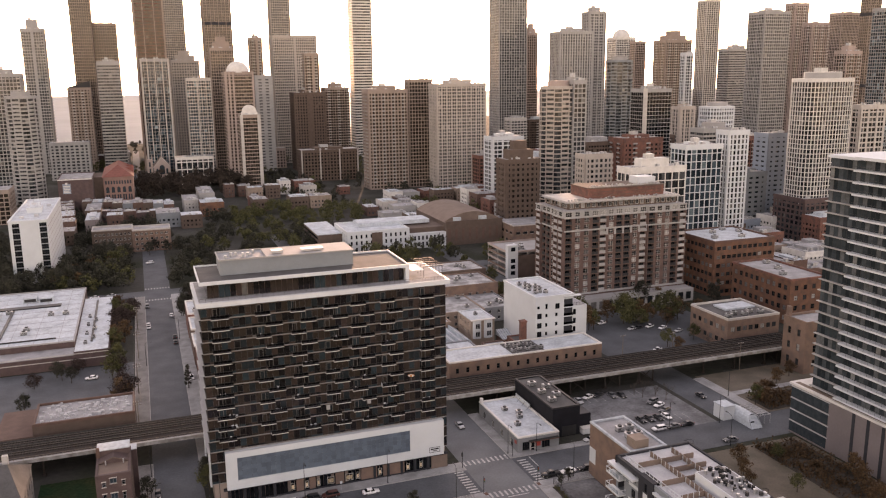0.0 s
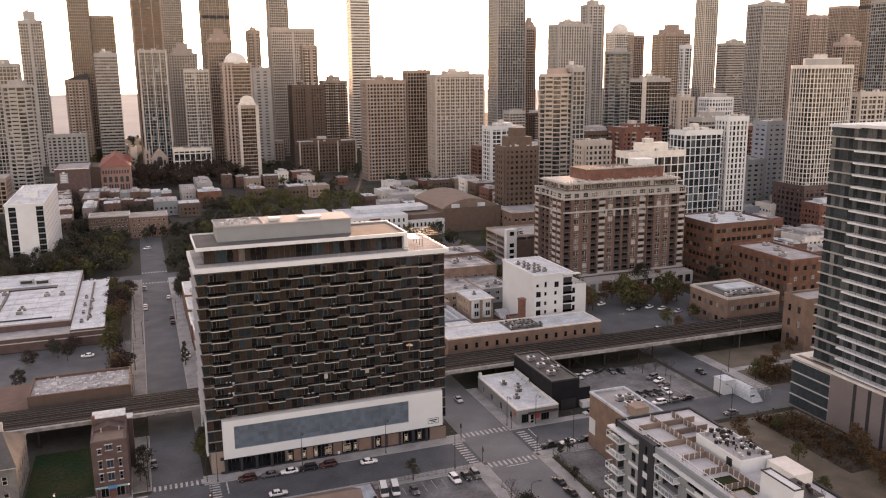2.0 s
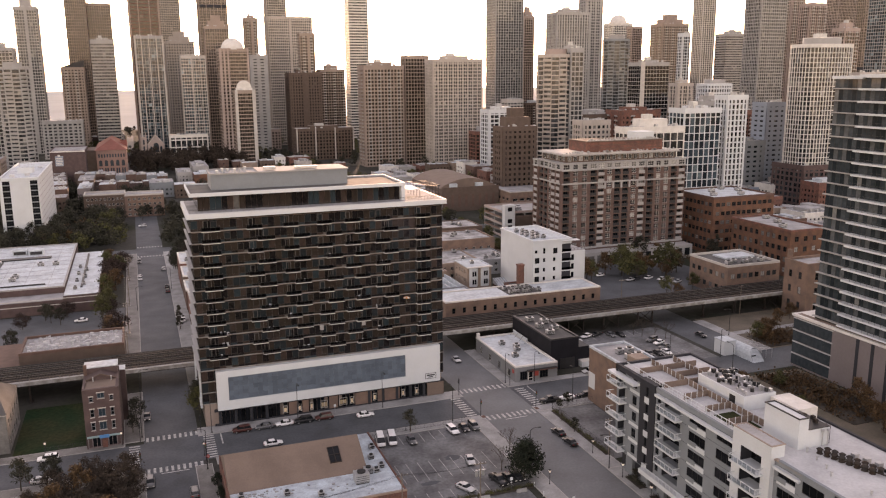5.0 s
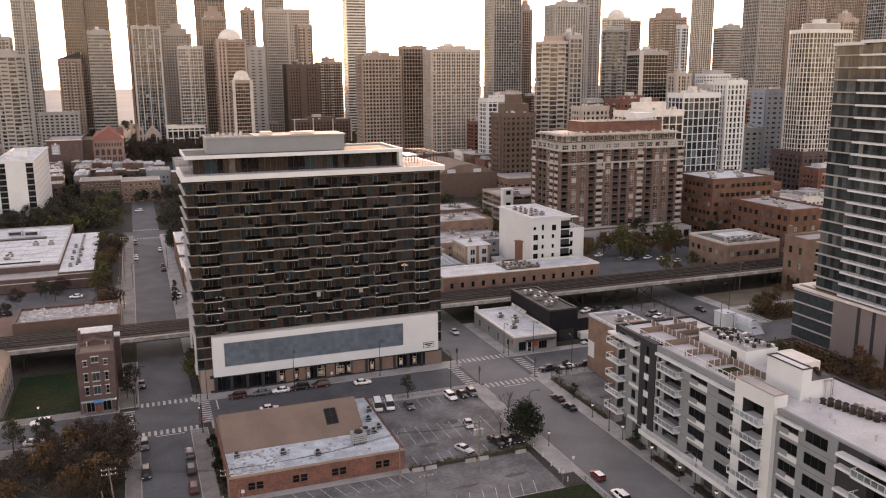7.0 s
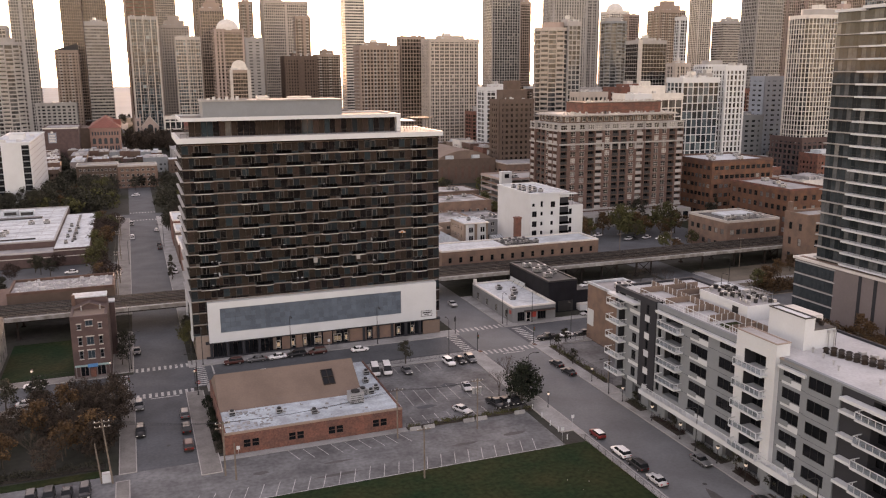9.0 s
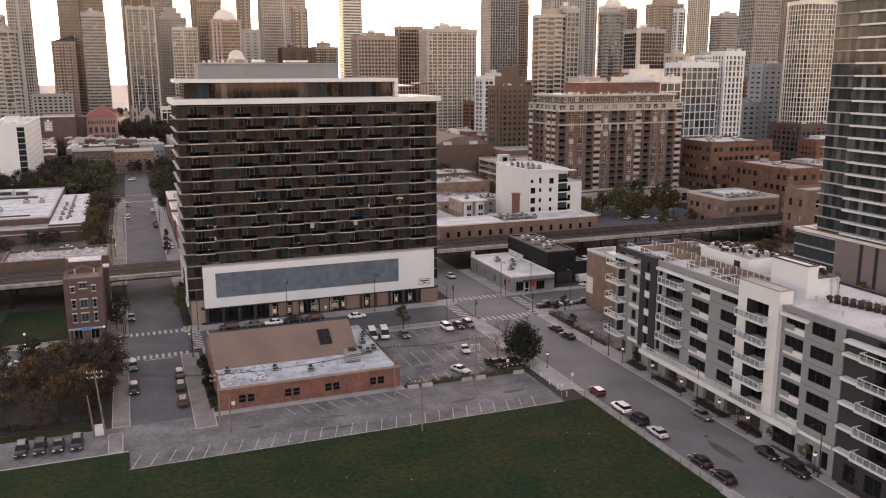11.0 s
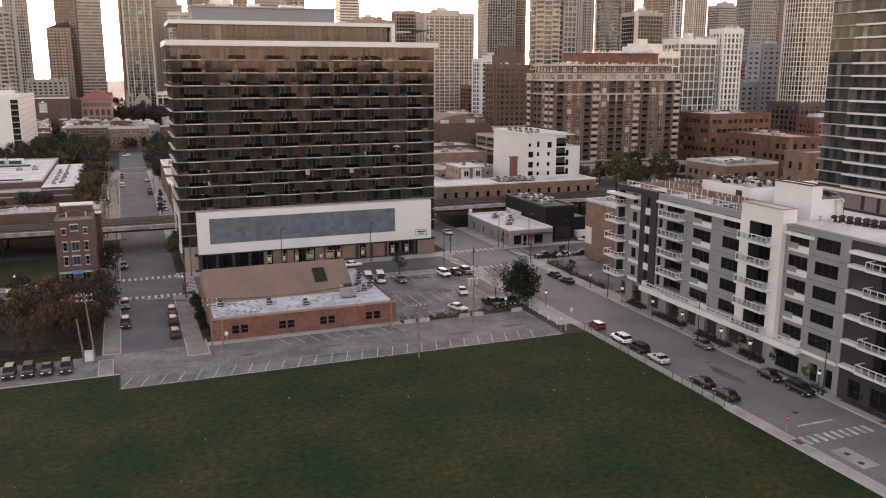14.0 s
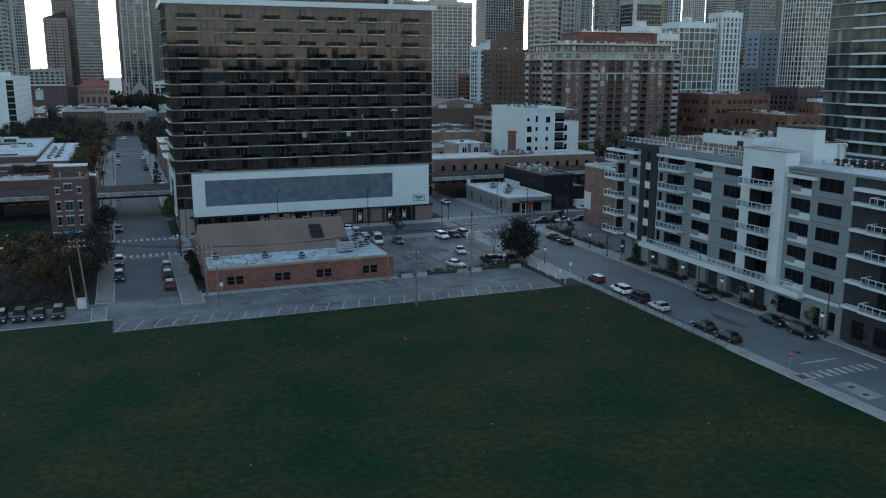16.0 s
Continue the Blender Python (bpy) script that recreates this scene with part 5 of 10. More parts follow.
def white_block():
    x, y, W, D, h = 138.7, 279, 16.4, 30, 25.2
    root = thing("white_loft_block", x, y, "plain white loft block with small windows and glazed stair", "building")
    Geo().box(0.25, W - 0.25, 0.25, D, 0, h).out("core", M["dark_panel"], root)
    columns = [(0.7, 2.7, [(2.2, 2.2), (6.0, 2.2), (9.6, 2.2), (13.1, 2.2), (16.9, 2.2), (20.9, 1.2)]), (4.2, 5.2, [(6.4, 1.5), (10.0, 1.5), (13.5, 1.5), (17.3, 1.5), (20.6, 2.2)]), (8.5, 10.4, [(6.4, 1.5), (10.0, 1.5), (13.5, 1.5), (17.3, 1.5), (20.3, 2.2)])]
    g = Geo()
    xs = [0]
    for a, b, spots in columns:
        xs += [a, b]
        prev = 0
        for z, hh in spots:
            wide = b - a if hh > 2 or b - a < 1.2 else 1.1
            g.box(a, b, 0, 0.25, prev, z)
            if wide < b - a:
                g.box(a + wide, b, 0, 0.25, z, z + hh)
            prev = z + hh
            window(root, round(wide, 2), hh, (1 if wide < 1.5 else 2, 1), "steel_dark", pose(a + wide / 2, 0.16, z))
        g.box(a, b, 0, 0.25, prev, h)
    xs.append(12.3)
    for k in range(0, len(xs), 2):
        g.box(xs[k], xs[k + 1], 0, 0.25, 0, h)
    g.box(12.3, W, 0, 0.25, 24.3, h)
    g.out("wall", M["white"], root)
    for k in range(6):
        z = 2.6 + 3.62 * k
        for i in range(2):
            Geo().box(12.4 + 2.0 * i, 14.3 + 2.0 * i, 0.9, 0.96, z, z + 3.1).out("stair_pane", M["teal_glass"], root, "pale teal stair glazing")
        Geo().box(12.3, W, 0.0, 1.0, z + 3.15, z + 3.55).out("stair_slab", M["white"], root)
        Geo().box(12.3, W, 0.02, 0.06, z + 0.0, z + 1.0).out("stair_rail", M["tinted_rail"], root)
    Geo().box(12.0, W + 3.0, -1.0, 1.2, h - 0.25, h + 0.05).out("roof_canopy", M["white"], root, "thin white roof canopy")
    Geo().box(0, 0.25, 0.25, D, 0, h).box(W - 0.25, W, 1.0, D, 0, h).box(0.25, W - 0.25, D, D + 0.25, 0, h).out("wall", M["white"], root)
    g = Geo()
    roof_edge(g, W, D, h, 0.7)
    g.out("parapet", M["white"], root)
    Geo().box(0.3, W - 0.3, 0.3, D - 0.3, h, h + 0.1).out("roof", M["roof_white"], root)
    Geo().box(W, W + 6.4, 0.6, D - 4, 0, 20.6).out("lower_wing", M["white"], root, "lower white wing")
    Geo().box(W + 0.2, W + 6.2, 0.8, D - 4.2, 20.6, 20.66).out("wing_roof", M["roof_grey"], root)
    for z in (6.4, 10.0, 13.4, 17.0):
        window(root, 1.2, 2.2, (1, 1), "steel_dark", pose(W + 0.9, 0.56, z))
    g = Geo()
    for i in range(5):
        g.box(W + 0.3 + 1.5 * i, W + 0.38 + 1.5 * i, 0.8, 0.88, 20.6, 21.7)
    g.box(W + 0.2, W + 6.3, 0.8, 0.86, 21.65, 21.72)
    g.out("terrace_rail", M["steel_dark"], root)
    for i in range(11):
        plant(x + 2.2 + (i % 3) * 2.3, y + 6 + (i // 3) * 4.6 + (i % 2), h + 0.1, 1.6, 1.5, 1.2)


white_block()


# ---- far towers ----
def far_tower(name, label, cx, cy, W, D, h, wall, fh=3.4, bay=3.0, pier=0.6, band=0.8, proud=0.35, mode="grid", glass=None, roof_h=0.0, shape="box", top=None, bare=False, style=None, ribs=(), rib_mat="lime"):
    """A distant tower: single panes behind real piers, floor bands and balconies. shape: box, round or soft (rounded corners); ribs: white uprights on the front, as shares of its width."""
    x, y = cx - W / 2, cy - D / 2
    root = thing(name, x, y, label, "tower")
    rnd = random.Random(int(cx * 3 + cy))
    nf = max(1, int(h / fh))
    glass = glass or ("pane_brown" if wall in ("brown", "brick", "brick_brown", "pinkc") else "pane_far")
    if shape != "box":
        power = 1.0 if shape == "round" else 0.5

        fine = []
        for i in range(720):
            c, q = math.cos(math.pi * i / 360), math.sin(math.pi * i / 360)
            fine.append((math.copysign(abs(c) ** power, c) * W / 2, math.copysign(abs(q) ** power, q) * D / 2))
        way = [0.0]
        for a, b in zip(fine, fine[1:] + fine[:1]):
            way.append(way[-1] + math.hypot(b[0] - a[0], b[1] - a[1]))
        n = max(20, 4 * round(way[-1] / (4 * min(bay, 3.2))))
        nodes = [fine[min(range(720), key=lambda j: abs(way[j] - way[-1] * i / n))] for i in range(n)]

        def ring(r):
            return [(W / 2 + a * r, D / 2 + b * r) for a, b in nodes]

        g, q = Geo(), ring(0.97)
        g.slot = 1
        g.prism(ring(0.955), 0, h)
        g.slot = 0
        for k in range(nf):
            for i in range(n):
                a, b = q[i], q[(i + 1) % n]
                g.add([(a[0], a[1], k * fh + band), (b[0], b[1], k * fh + band), (b[0], b[1], (k + 1) * fh), (a[0], a[1], (k + 1) * fh)], [(0, 1, 2, 3)])
        tagged(g.out("panes", [M[glass], M["dark_panel"]], root), kind="stuff")
        g = Geo()
        for k in range(nf):
            g.prism(ring(1.0), k * fh, k * fh + band)
            if k > 2 and shape == "round":
                for i in range(n // 2, n):
                    if i % 4 in (0, 1):
                        a, b = ring(1.06)[i], ring(1.06)[(i + 1) % n]
                        c, d = ring(0.99)[i], ring(0.99)[(i + 1) % n]
                        g.prism([a, b, d, c], k * fh + band - 0.2, k * fh + band + 0.9)
        for px, py in ring(0.985)[::2 if shape == "round" else 1]:
            g.box(px - pier / 2, px + pier / 2, py - pier / 2, py + pier / 2, 0, h)
        g.prism(ring(1.0), h - 1.5, h + 0.8)
        tagged(g.out("facade", M[wall], root), kind="stuff")
        Geo().prism(ring(0.6), h + 0.8, h + 4.5).out("roof_drum", M["greyc" if wall != "beige" else "pinkc"], root)
    else:
        g, p, bal = Geo(), Geo(), Geo()
        p.slot = 1
        p.box(0, W, 0, D, 0, h)
        p.slot = 0
        rich = mode == "grid" and h > 40 and 0.55 < pier < 2.5 and bay < 7
        style = style or rnd.choice(("paired", "balconies", "balconies", "corner", "spine"))
        for side in ("S", "W" if cx > 0 else "E"):
            L = W if side == "S" else D
            n = max(2, int(round(L / bay)))
            step = L / n
            put = face_put(side, W, D, 1.0)
            cut = max(1, round(step / 2.6))
            sp, high = step / cut, fh / max(1, round(fh / 3.6))
            for k in range(int(h / high)):
                for i in range(n * cut):
                    t1, t2 = rnd.uniform(0, 0.03), rnd.uniform(0, 0.03)
                    q = [(i * sp, k * high, 0.02), ((i + 1) * sp, k * high, 0.02 + t1), ((i + 1) * sp, (k + 1) * high, 0.02 + t1 + t2), (i * sp, (k + 1) * high, 0.02 + t2)]
                    p.add([put(a, z, o) for a, z, o in q], [(0, 1, 2, 3)] if side in "SE" else [(3, 2, 1, 0)])
            hung, blank = set(), set()
            if rich and n > 3:
                if style == "balconies":
                    every = rnd.choice((3, 4))
                    hung = {i for i in range(n) if i % every == 1}
                elif style == "corner":
                    hung = {0, n - 1} if n > 4 else {0}
                    blank = {n // 2} if rnd.random() < 0.5 else set()
                elif style == "spine":
                    blank = {n // 2, n // 2 - 1} if n > 7 else {n // 2}
                    hung = {n // 2 - 2, n // 2 + 1} & set(range(n))
            if mode != "vertical":
                for k in range(nf + 1):
                    z = min(h - band, k * fh)
                    fbox(g, side, W, D, -proud, L + proud, z, z + band, 0, proud)
            if mode != "bands":
                deep = proud + (0.06 if mode == "vertical" else -0.05)
                for i in range(n + 1):
                    wide = pier * (1.7 if rich and style == "paired" and i % 2 == 0 else 0.55 if rich and style == "paired" else 1.0)
                    c = min(max(i * step, wide / 2), L - wide / 2)
                    fbox(g, side, W, D, c - wide / 2, c + wide / 2, 0, h, 0, deep + (0.3 if rich and i % 4 == 0 else 0.0))
            else:
                for i in range(n + 1):
                    c = min(max(i * step, 0.1), L - 0.1)
                    fbox(g, side, W, D, c - 0.1, c + 0.1, 0, h, 0, 0.12)
            for i in blank:
                fbox(g, side, W, D, i * step, (i + 1) * step, 0, h, 0, proud + 0.02)
            for i in hung:
                for k in range(2, nf):
                    fbox(bal, side, W, D, i * step + 0.1, (i + 1) * step - 0.1, k * fh, k * fh + 0.28, 0, proud + 1.2)
                    fbox(bal, side, W, D, i * step + 0.1, (i + 1) * step - 0.1, k * fh + 0.28, k * fh + 1.15, proud + 1.12, proud + 1.2)
            if mode == "vertical":
                for k in range(nf):
                    fbox(g, side, W, D, 0, L, k * fh, k * fh + band, 0, proud * 0.4)
            fbox(g, side, W, D, -proud, L + proud, h - 2.2, h + 1.0, 0, proud + 0.1)
        for a, b in ribs:
            Geo().box(W * a, W * b, -proud - 0.5, 0, 0, h + 1.2).out("upright", M[rib_mat], root, "pale full height upright")
        tagged(p.out("panes", [M[glass], M["dark_panel"]], root), kind="stuff")
        tagged(g.out("facade", M[wall], root), kind="stuff")
        if bal.f:
            tagged(bal.out("balcony_relief", M[rnd.choice(("greyc", "lime", wall))], root), kind="stuff")
        if h > 150 and wall == "brown" and rnd.random() < 0.6:
            for z in (h * 0.36, h * 0.7):
                g = Geo()
                for side in ("S", "W" if cx > 0 else "E"):
                    fbox(g, side, W, D, -0.1, (W if side == "S" else D) + 0.1, z, z + fh * 1.1, 0.0, proud + 0.12)
                g.out("plant_floor", M["dark_panel"], root, "dark louvred plant floor")
        g = Geo().box(-0.3, W + 0.3, -0.3, D + 0.3, h, h + 0.6)
        if bare and roof_h:
            g.box(W * 0.25, W * 0.75, D * 0.25, D * 0.8, h + 0.6, h + roof_h)
        g.slot = 1
        for i in range(6 if h > 25 else 4):
            a, b, c = rnd.uniform(0.05, 0.85) * W, rnd.uniform(0.03, 0.22) * D, rnd.uniform(0.8, 2.2)
            g.box(a, a + c, b, b + c, h + 0.6, h + 0.6 + rnd.uniform(0.6, 2.0))
        tagged(g.out("roof", [M["roof_white" if bare and int(cx * 7) % 3 == 0 else "roof_grey"], M["metal"]], root, "flat roof with small plant"), kind="stuff")
    if roof_h and not bare:
        Geo().box(W * 0.25, W * 0.75, D * 0.25, D * 0.8, h, h + roof_h).out("roof_house", M[wall], root)
        Geo().box(W * 0.35, W * 0.5, D * 0.35, D * 0.6, h + roof_h, h + roof_h + 2.5).out("roof_plant", M["metal"], root)
    if top == "dome":
        g = Geo()
        for k in range(6):
            a, b = k * 15, (k + 1) * 15
            g.cyl(W / 2, D / 2, h + 0.4 * W * math.sin(radians(a)), h + 0.4 * W * math.sin(radians(b)), 0.4 * W * math.cos(radians(a)), max(0.05, 0.4 * W * math.cos(radians(b))), 16)
        g.out("dome", M["offwhite"], root, "pale round dome")
    if top == "wheel":
        q = [(W / 2 + W * 0.36 * math.cos(math.pi * k / 14), h + 3 + W * 0.36 * math.sin(math.pi * k / 14)) for k in range(15)]
        n = len(q)
        g = Geo().box(W * 0.1, W * 0.9, D * 0.35, D * 0.65, h, h + 3)
        g.add([(px, D * o, pz) for o in (0.4, 0.6) for px, pz in q], [tuple(range(n)), tuple(range(2 * n - 1, n - 1, -1))] + [(i, n + i, n + (i + 1) % n, (i + 1) % n) for i in range(n)])
        g.out("round_gable", M["offwhite"], root, "pale round gable")
    if top == "steps":
        g = Geo().box(W * 0.15, W * 0.85, D * 0.15, D * 0.85, h, h + 7).box(W * 0.3, W * 0.7, D * 0.3, D * 0.7, h + 7, h + 13)
        g.out("stepped_top", M[wall], root)
    if top == "wedge":
        Geo().add([(0, 0, h), (W, 0, h), (W, D, h), (0, D, h), (0, 0, h + 1), (W, 0, h - 0.2 + 9), (W, D, h + 9), (0, D, h + 1)], [(4, 5, 6, 7), (0, 1, 5, 4), (1, 2, 6, 5), (3, 0, 4, 7), (2, 3, 7, 6)]).out("slanted_roof", M["steel_dark"], root)
    return root


def T(name, label, cx, cy, W, D, h, wall, **kw):
    far_tower(name, label, cx, cy, W, D, h, wall, **kw)


T("slim_tower", "slim pale concrete tower with a stepped crown", -104, 1075, 23, 23, 163, "greyc", bay=2.6, pier=0.7, band=0.9, roof_h=11, style="corner")
T("round_tower", "round pale grey tower ringed with balconies", -89, 771, 24, 24, 95, "greyc", shape="round", band=1.1, fh=3.2, pier=0.9)
T("pale_block", "pale block with regular windows", -113, 873, 30, 24, 113, "greyc", roof_h=5)
T("tall_brown_tower", "very tall dark brown tower", -56, 1149, 24, 24, 245, "brown", bay=2.4, fh=3.6, pier=0.5, band=0.7)
T("brown_wing_tower", "brown tower beside the taller one", -31, 1160, 29, 29, 174, "brown", bay=2.6, fh=3.6, pier=0.5, band=0.7)
T("grey_slab_tower", "plain grey slab tower with fine bands", -26, 1022, 24, 19, 126, "greyc", mode="bands", band=1.6, roof_h=3)
T("slant_top_tower", "dark tower with a slanted roof and square windows", -62, 1088, 25, 20, 97, "brown", bay=3.6, pier=1.7, band=1.7, top="wedge")
T("framed_tower", "tall brown framed tower with open bays", 21, 1060, 34, 30, 250, "brick", mode="bands", bay=3.0, fh=3.9, band=0.9, ribs=((0.0, 0.06), (0.3, 0.33), (0.66, 0.69), (0.94, 1.0)), rib_mat="brown")
T("beige_tower", "tall beige tower far behind", 61, 1349, 32, 29, 270, "beige", mode="vertical", bay=3)
T("white_line_tower", "dark glass tower with white vertical lines", 21, 940, 28, 21, 127, "greyc", mode="vertical", bay=3.2, fh=3.3, pier=0.3, band=0.4, proud=0.3, glass="pane_blue", ribs=((0.0, 0.05), (0.22, 0.25), (0.48, 0.51), (0.74, 0.77), (0.95, 1.0)))
T("stepped_beige_tower", "beige stepped masonry tower", 61, 1118, 34, 27, 128, "beige", bay=3.2, pier=1.4, band=1.5, top="steps")
T("white_slab_tower", "white slab tower with balconies", 63, 928, 25, 14, 107, "lime", bay=2.6, pier=0.45, band=0.9, glass="pane_blue", style="paired", ribs=((0.42, 0.46), (0.58, 0.6), (0.76, 0.78), (0.96, 1.0)))
T("white_podium", "white low podium with large square bays", 52.2, 908, 37.5, 21, 27.5, "offwhite", bay=5.2, fh=7.5, pier=0.9, band=1.1)
T("dark_brown_tower", "very tall dark brown tower with fine grid", 115, 1245, 38, 34, 255, "brown", bay=2.6, pier=0.6, fh=3.8)
T("stepped_brown_tower", "brown tower with a stepped top", 93, 975, 25.5, 20, 139, "brown", mode="vertical", bay=2.6, top="steps")
T("domed_tower", "brown tower with white side ribs and a pale dome", 100, 890, 29, 21, 113, "brown", mode="bands", bay=2.6, band=1.1, top="dome", ribs=((0.0, 0.08), (0.14, 0.2), (0.27, 0.33), (0.94, 1.0)), rib_mat="pinkc")
T("thin_brown_tower", "thin brown tower with fine windows", 140, 1046, 15, 15, 153, "brown", bay=2.6, roof_h=4)
T("blank_grey_tower", "blank pale grey tower wall", 139, 990, 20, 12, 109, "greyc", bay=10, pier=4.2, band=2.2)
T("round_gable_tower", "narrow tower with pale frame and round gable", 100, 814, 19, 13, 73, "brown", mode="bands", bay=2.4, band=0.8, top="wheel", ribs=((0.0, 0.14), (0.84, 1.0)))
T("spire_tower", "very tall pale tower in the glare", 201, 1234, 27, 27, 255, "beige", mode="vertical", bay=3)
T("broad_slab_tower", "broad beige slab tower with fine grid", 192, 1082, 55, 28, 157, "beige", bay=2.4, pier=0.9, band=1.2)
T("glinting_tower", "narrow tower with glinting glass", 194, 981, 17, 12, 133, "brown", bay=3)
T("brick_mid_tower", "brown brick tower with regular windows", 189, 982, 37, 26, 89, "brick_brown", bay=3.2, pier=1.6, band=1.5, roof_h=4)
T("low_brown_tower", "dark brown block behind the brick tower", 242, 1073, 31, 25, 93, "brown", bay=3, roof_h=6)
T("white_ribbed_tower", "tall pale ribbed tower beside the sun", 288, 1113, 26, 24, 245, "offwhite", mode="bands", band=1.5, fh=3.6)
T("backlit_block", "brown block standing against the sun", 227, 790, 39, 23, 95, "brown", bay=3.2, pier=1.2, band=1.3, roof_h=4)
T("backlit_side_block", "brown ribbed block against the sun", 261, 788, 24, 14, 104, "brown", mode="vertical", bay=3)
T("window_grid_block", "wide beige block with a dense window grid", 286, 747, 49, 22, 100, "beige", bay=2.5, pier=0.8, fh=3.1, band=1.0, proud=0.5, roof_h=4, style="paired")
T("tall_stepped_tower", "tall stepped granite tower", 462, 1020, 39, 31, 265, "greyc", mode="vertical", bay=3.4, pier=0.9)
T("lower_stepped_tower", "lower shoulder of the stepped tower", 501, 1035, 15, 15, 160, "pinkc", mode="vertical", bay=3, top="steps")
T("white_apartment_slab", "white apartment slab with grid front", 286, 639, 28, 17, 58, "white", bay=4.4, pier=0.9, band=0.9, roof_h=3)
T("brown_brick_hall", "brown brick building with arched top windows", 244, 521, 25, 16, 52, "brick_brown", bay=3.4, pier=1.8, band=1.7, fh=3.6, top="steps")
T("curved_beige_tower", "beige tower with wide glass and rounded front", 285, 541, 28, 22, 100, "beige", shape="round", fh=3.3, band=0.8, pier=0.5)
T("curved_tower_cap", "flat pale side slab of the rounded tower", 296, 540, 10, 20, 104, "greyc", bay=3.5, roof_h=3)
T("ribbed_tower", "pale grey tower with white ribs", 487, 896, 43, 26, 155, "greyc", mode="vertical", bay=3.4, pier=1.5, roof_h=5)
T("ribbed_back_tower", "taller grey tower behind the ribbed one", 525, 910, 23, 18, 179, "greyc", bay=3.2, pier=1.2, band=1.3, roof_h=6)
T("dark_round_tower", "dark glass tower with a rounded front", 482, 781, 29, 26, 121, "grey_panel", shape="round", band=0.7, pier=0.4)
T("brown_gabled_tower", "brown tower with a framed top", 683, 974, 40, 28, 149, "brown", bay=3.4, pier=1.0, band=1.1, top="steps", style="balconies")
T("pale_lit_tower", "pale tower far away in haze", 711, 1148, 34, 27, 160, "offwhite", bay=3, top="dome")
T("pale_low_tower", "pinkish tower far away in haze", 705, 1092, 18, 14, 152, "pinkc", bay=3)
T("banded_dark_tower", "dark glass tower with pale floor bands", 412, 615, 27, 19, 95, "greyc", mode="bands", glass="glass", band=0.4, fh=3.2, roof_h=3, ribs=((-0.02, 0.12),))
T("tall_thin_tower", "tall thin pale stone tower", 906, 1196, 26, 26, 222, "lime", mode="vertical", bay=4, pier=1.2)
T("grey_banded_slab", "grey slab tower with horizontal bands", 817, 1011, 42, 24, 139, "greyc", mode="bands", band=1.7, roof_h=5)
T("big_grey_tower", "large grey concrete tower with small windows", 627, 727, 32, 25, 168, "greyc", bay=2.6, pier=0.8, band=1.0, roof_h=3, style="balconies")
T("pink_tower", "pinkish concrete tower with regular windows", 741, 813, 20, 16, 185, "pinkc", bay=3, pier=1.1)
T("pink_slab_tower", "pinkish slab tower with regular windows", 722, 762, 23, 16, 160, "pinkc", bay=3, pier=1.1)
T("plain_pink_tower", "plain pinkish tower with fine ribs", 850, 847, 33, 20, 178, "pinkc", mode="vertical", bay=2.4)
T("dark_edge_tower", "very tall dark brown tower", 833, 793, 17, 14, 245, "brown", mode="vertical", bay=3)
T("glass_edge_tower", "pale glass tower with mullions", 739, 674, 32, 23, 170, "greyc", mode="vertical", bay=3, pier=0.4, glass="pane_blue")
T("low_pink_tower", "pinkish tower with a stepped roof", 641, 632, 18, 15, 126, "pinkc", bay=2.8, roof_h=6)
T("white_grid_tower", "small white tower with grid windows", 587, 809, 10, 9, 129, "white", bay=3, pier=0.7, band=0.9)
T("white_rounded_block", "white rounded block with broad window bands", 524, 671, 31, 22, 76, "white", shape="soft", fh=4.2, band=1.6, pier=0.9)
T("lattice_tower", "tall tower wrapped in a white lattice of balconies", 420, 433, 38, 24, 104, "offwhite", shape="soft", bay=2.2, pier=0.4, band=0.4, fh=3.0, roof_h=5)
T("lattice_podium", "dark red brick podium under the lattice tower", 420, 432, 42, 28, 28, "mauve_brick", bay=4.2, pier=1.4, band=1.2)
T("grey_mid_block", "plain dark grey block with a flat roof", 399, 478, 27, 16, 40, "grey_panel", bay=5, pier=2.6, band=2.0, roof_h=3)
T("white_frame_block", "dark glass block with a white frame grid", 321, 428, 26, 15, 66, "white", bay=3.6, pier=0.45, band=0.45, fh=4.7, proud=0.5, glass="pane_blue", roof_h=2)
T("white_ribbed_block", "white block with tall vertical ribs", 353, 435, 15, 12, 73, "white", mode="vertical", bay=3.2, pier=1.2)
T("low_grid_block", "low dark block with white grid front", 269, 398, 36, 13, 58, "offwhite", bay=4.4, pier=0.5, band=0.5, fh=4.6, roof_h=5)
T("red_brick_block", "broad red brick block", 375, 579, 36, 22, 58, "brick", bay=3.8, pier=1.9, band=1.8, fh=3.6, roof_h=3)
T("blue_grey_block", "plain blue grey block", 423, 480, 17, 14, 66, "bluec", bay=6, pier=2.6, band=2.2)
T("white_side_tower", "white framed tower at the side", 465, 440, 22, 14, 86, "lime", bay=3.4, pier=0.9, band=1.0)
T("far_beige_block", "beige block with a low roof house", 481, 664, 17, 13, 77, "beige", bay=3, pier=1.2, roof_h=3)
T("small_beige_tower", "small beige tower with square windows", 282, 484, 20, 13, 57, "beige", bay=3.4, pier=1.4, band=1.4)
T("grey_plant_block", "grey block with a stepped roof", 442, 569, 32, 17, 64, "greyc", mode="bands", band=1.5, roof_h=5)


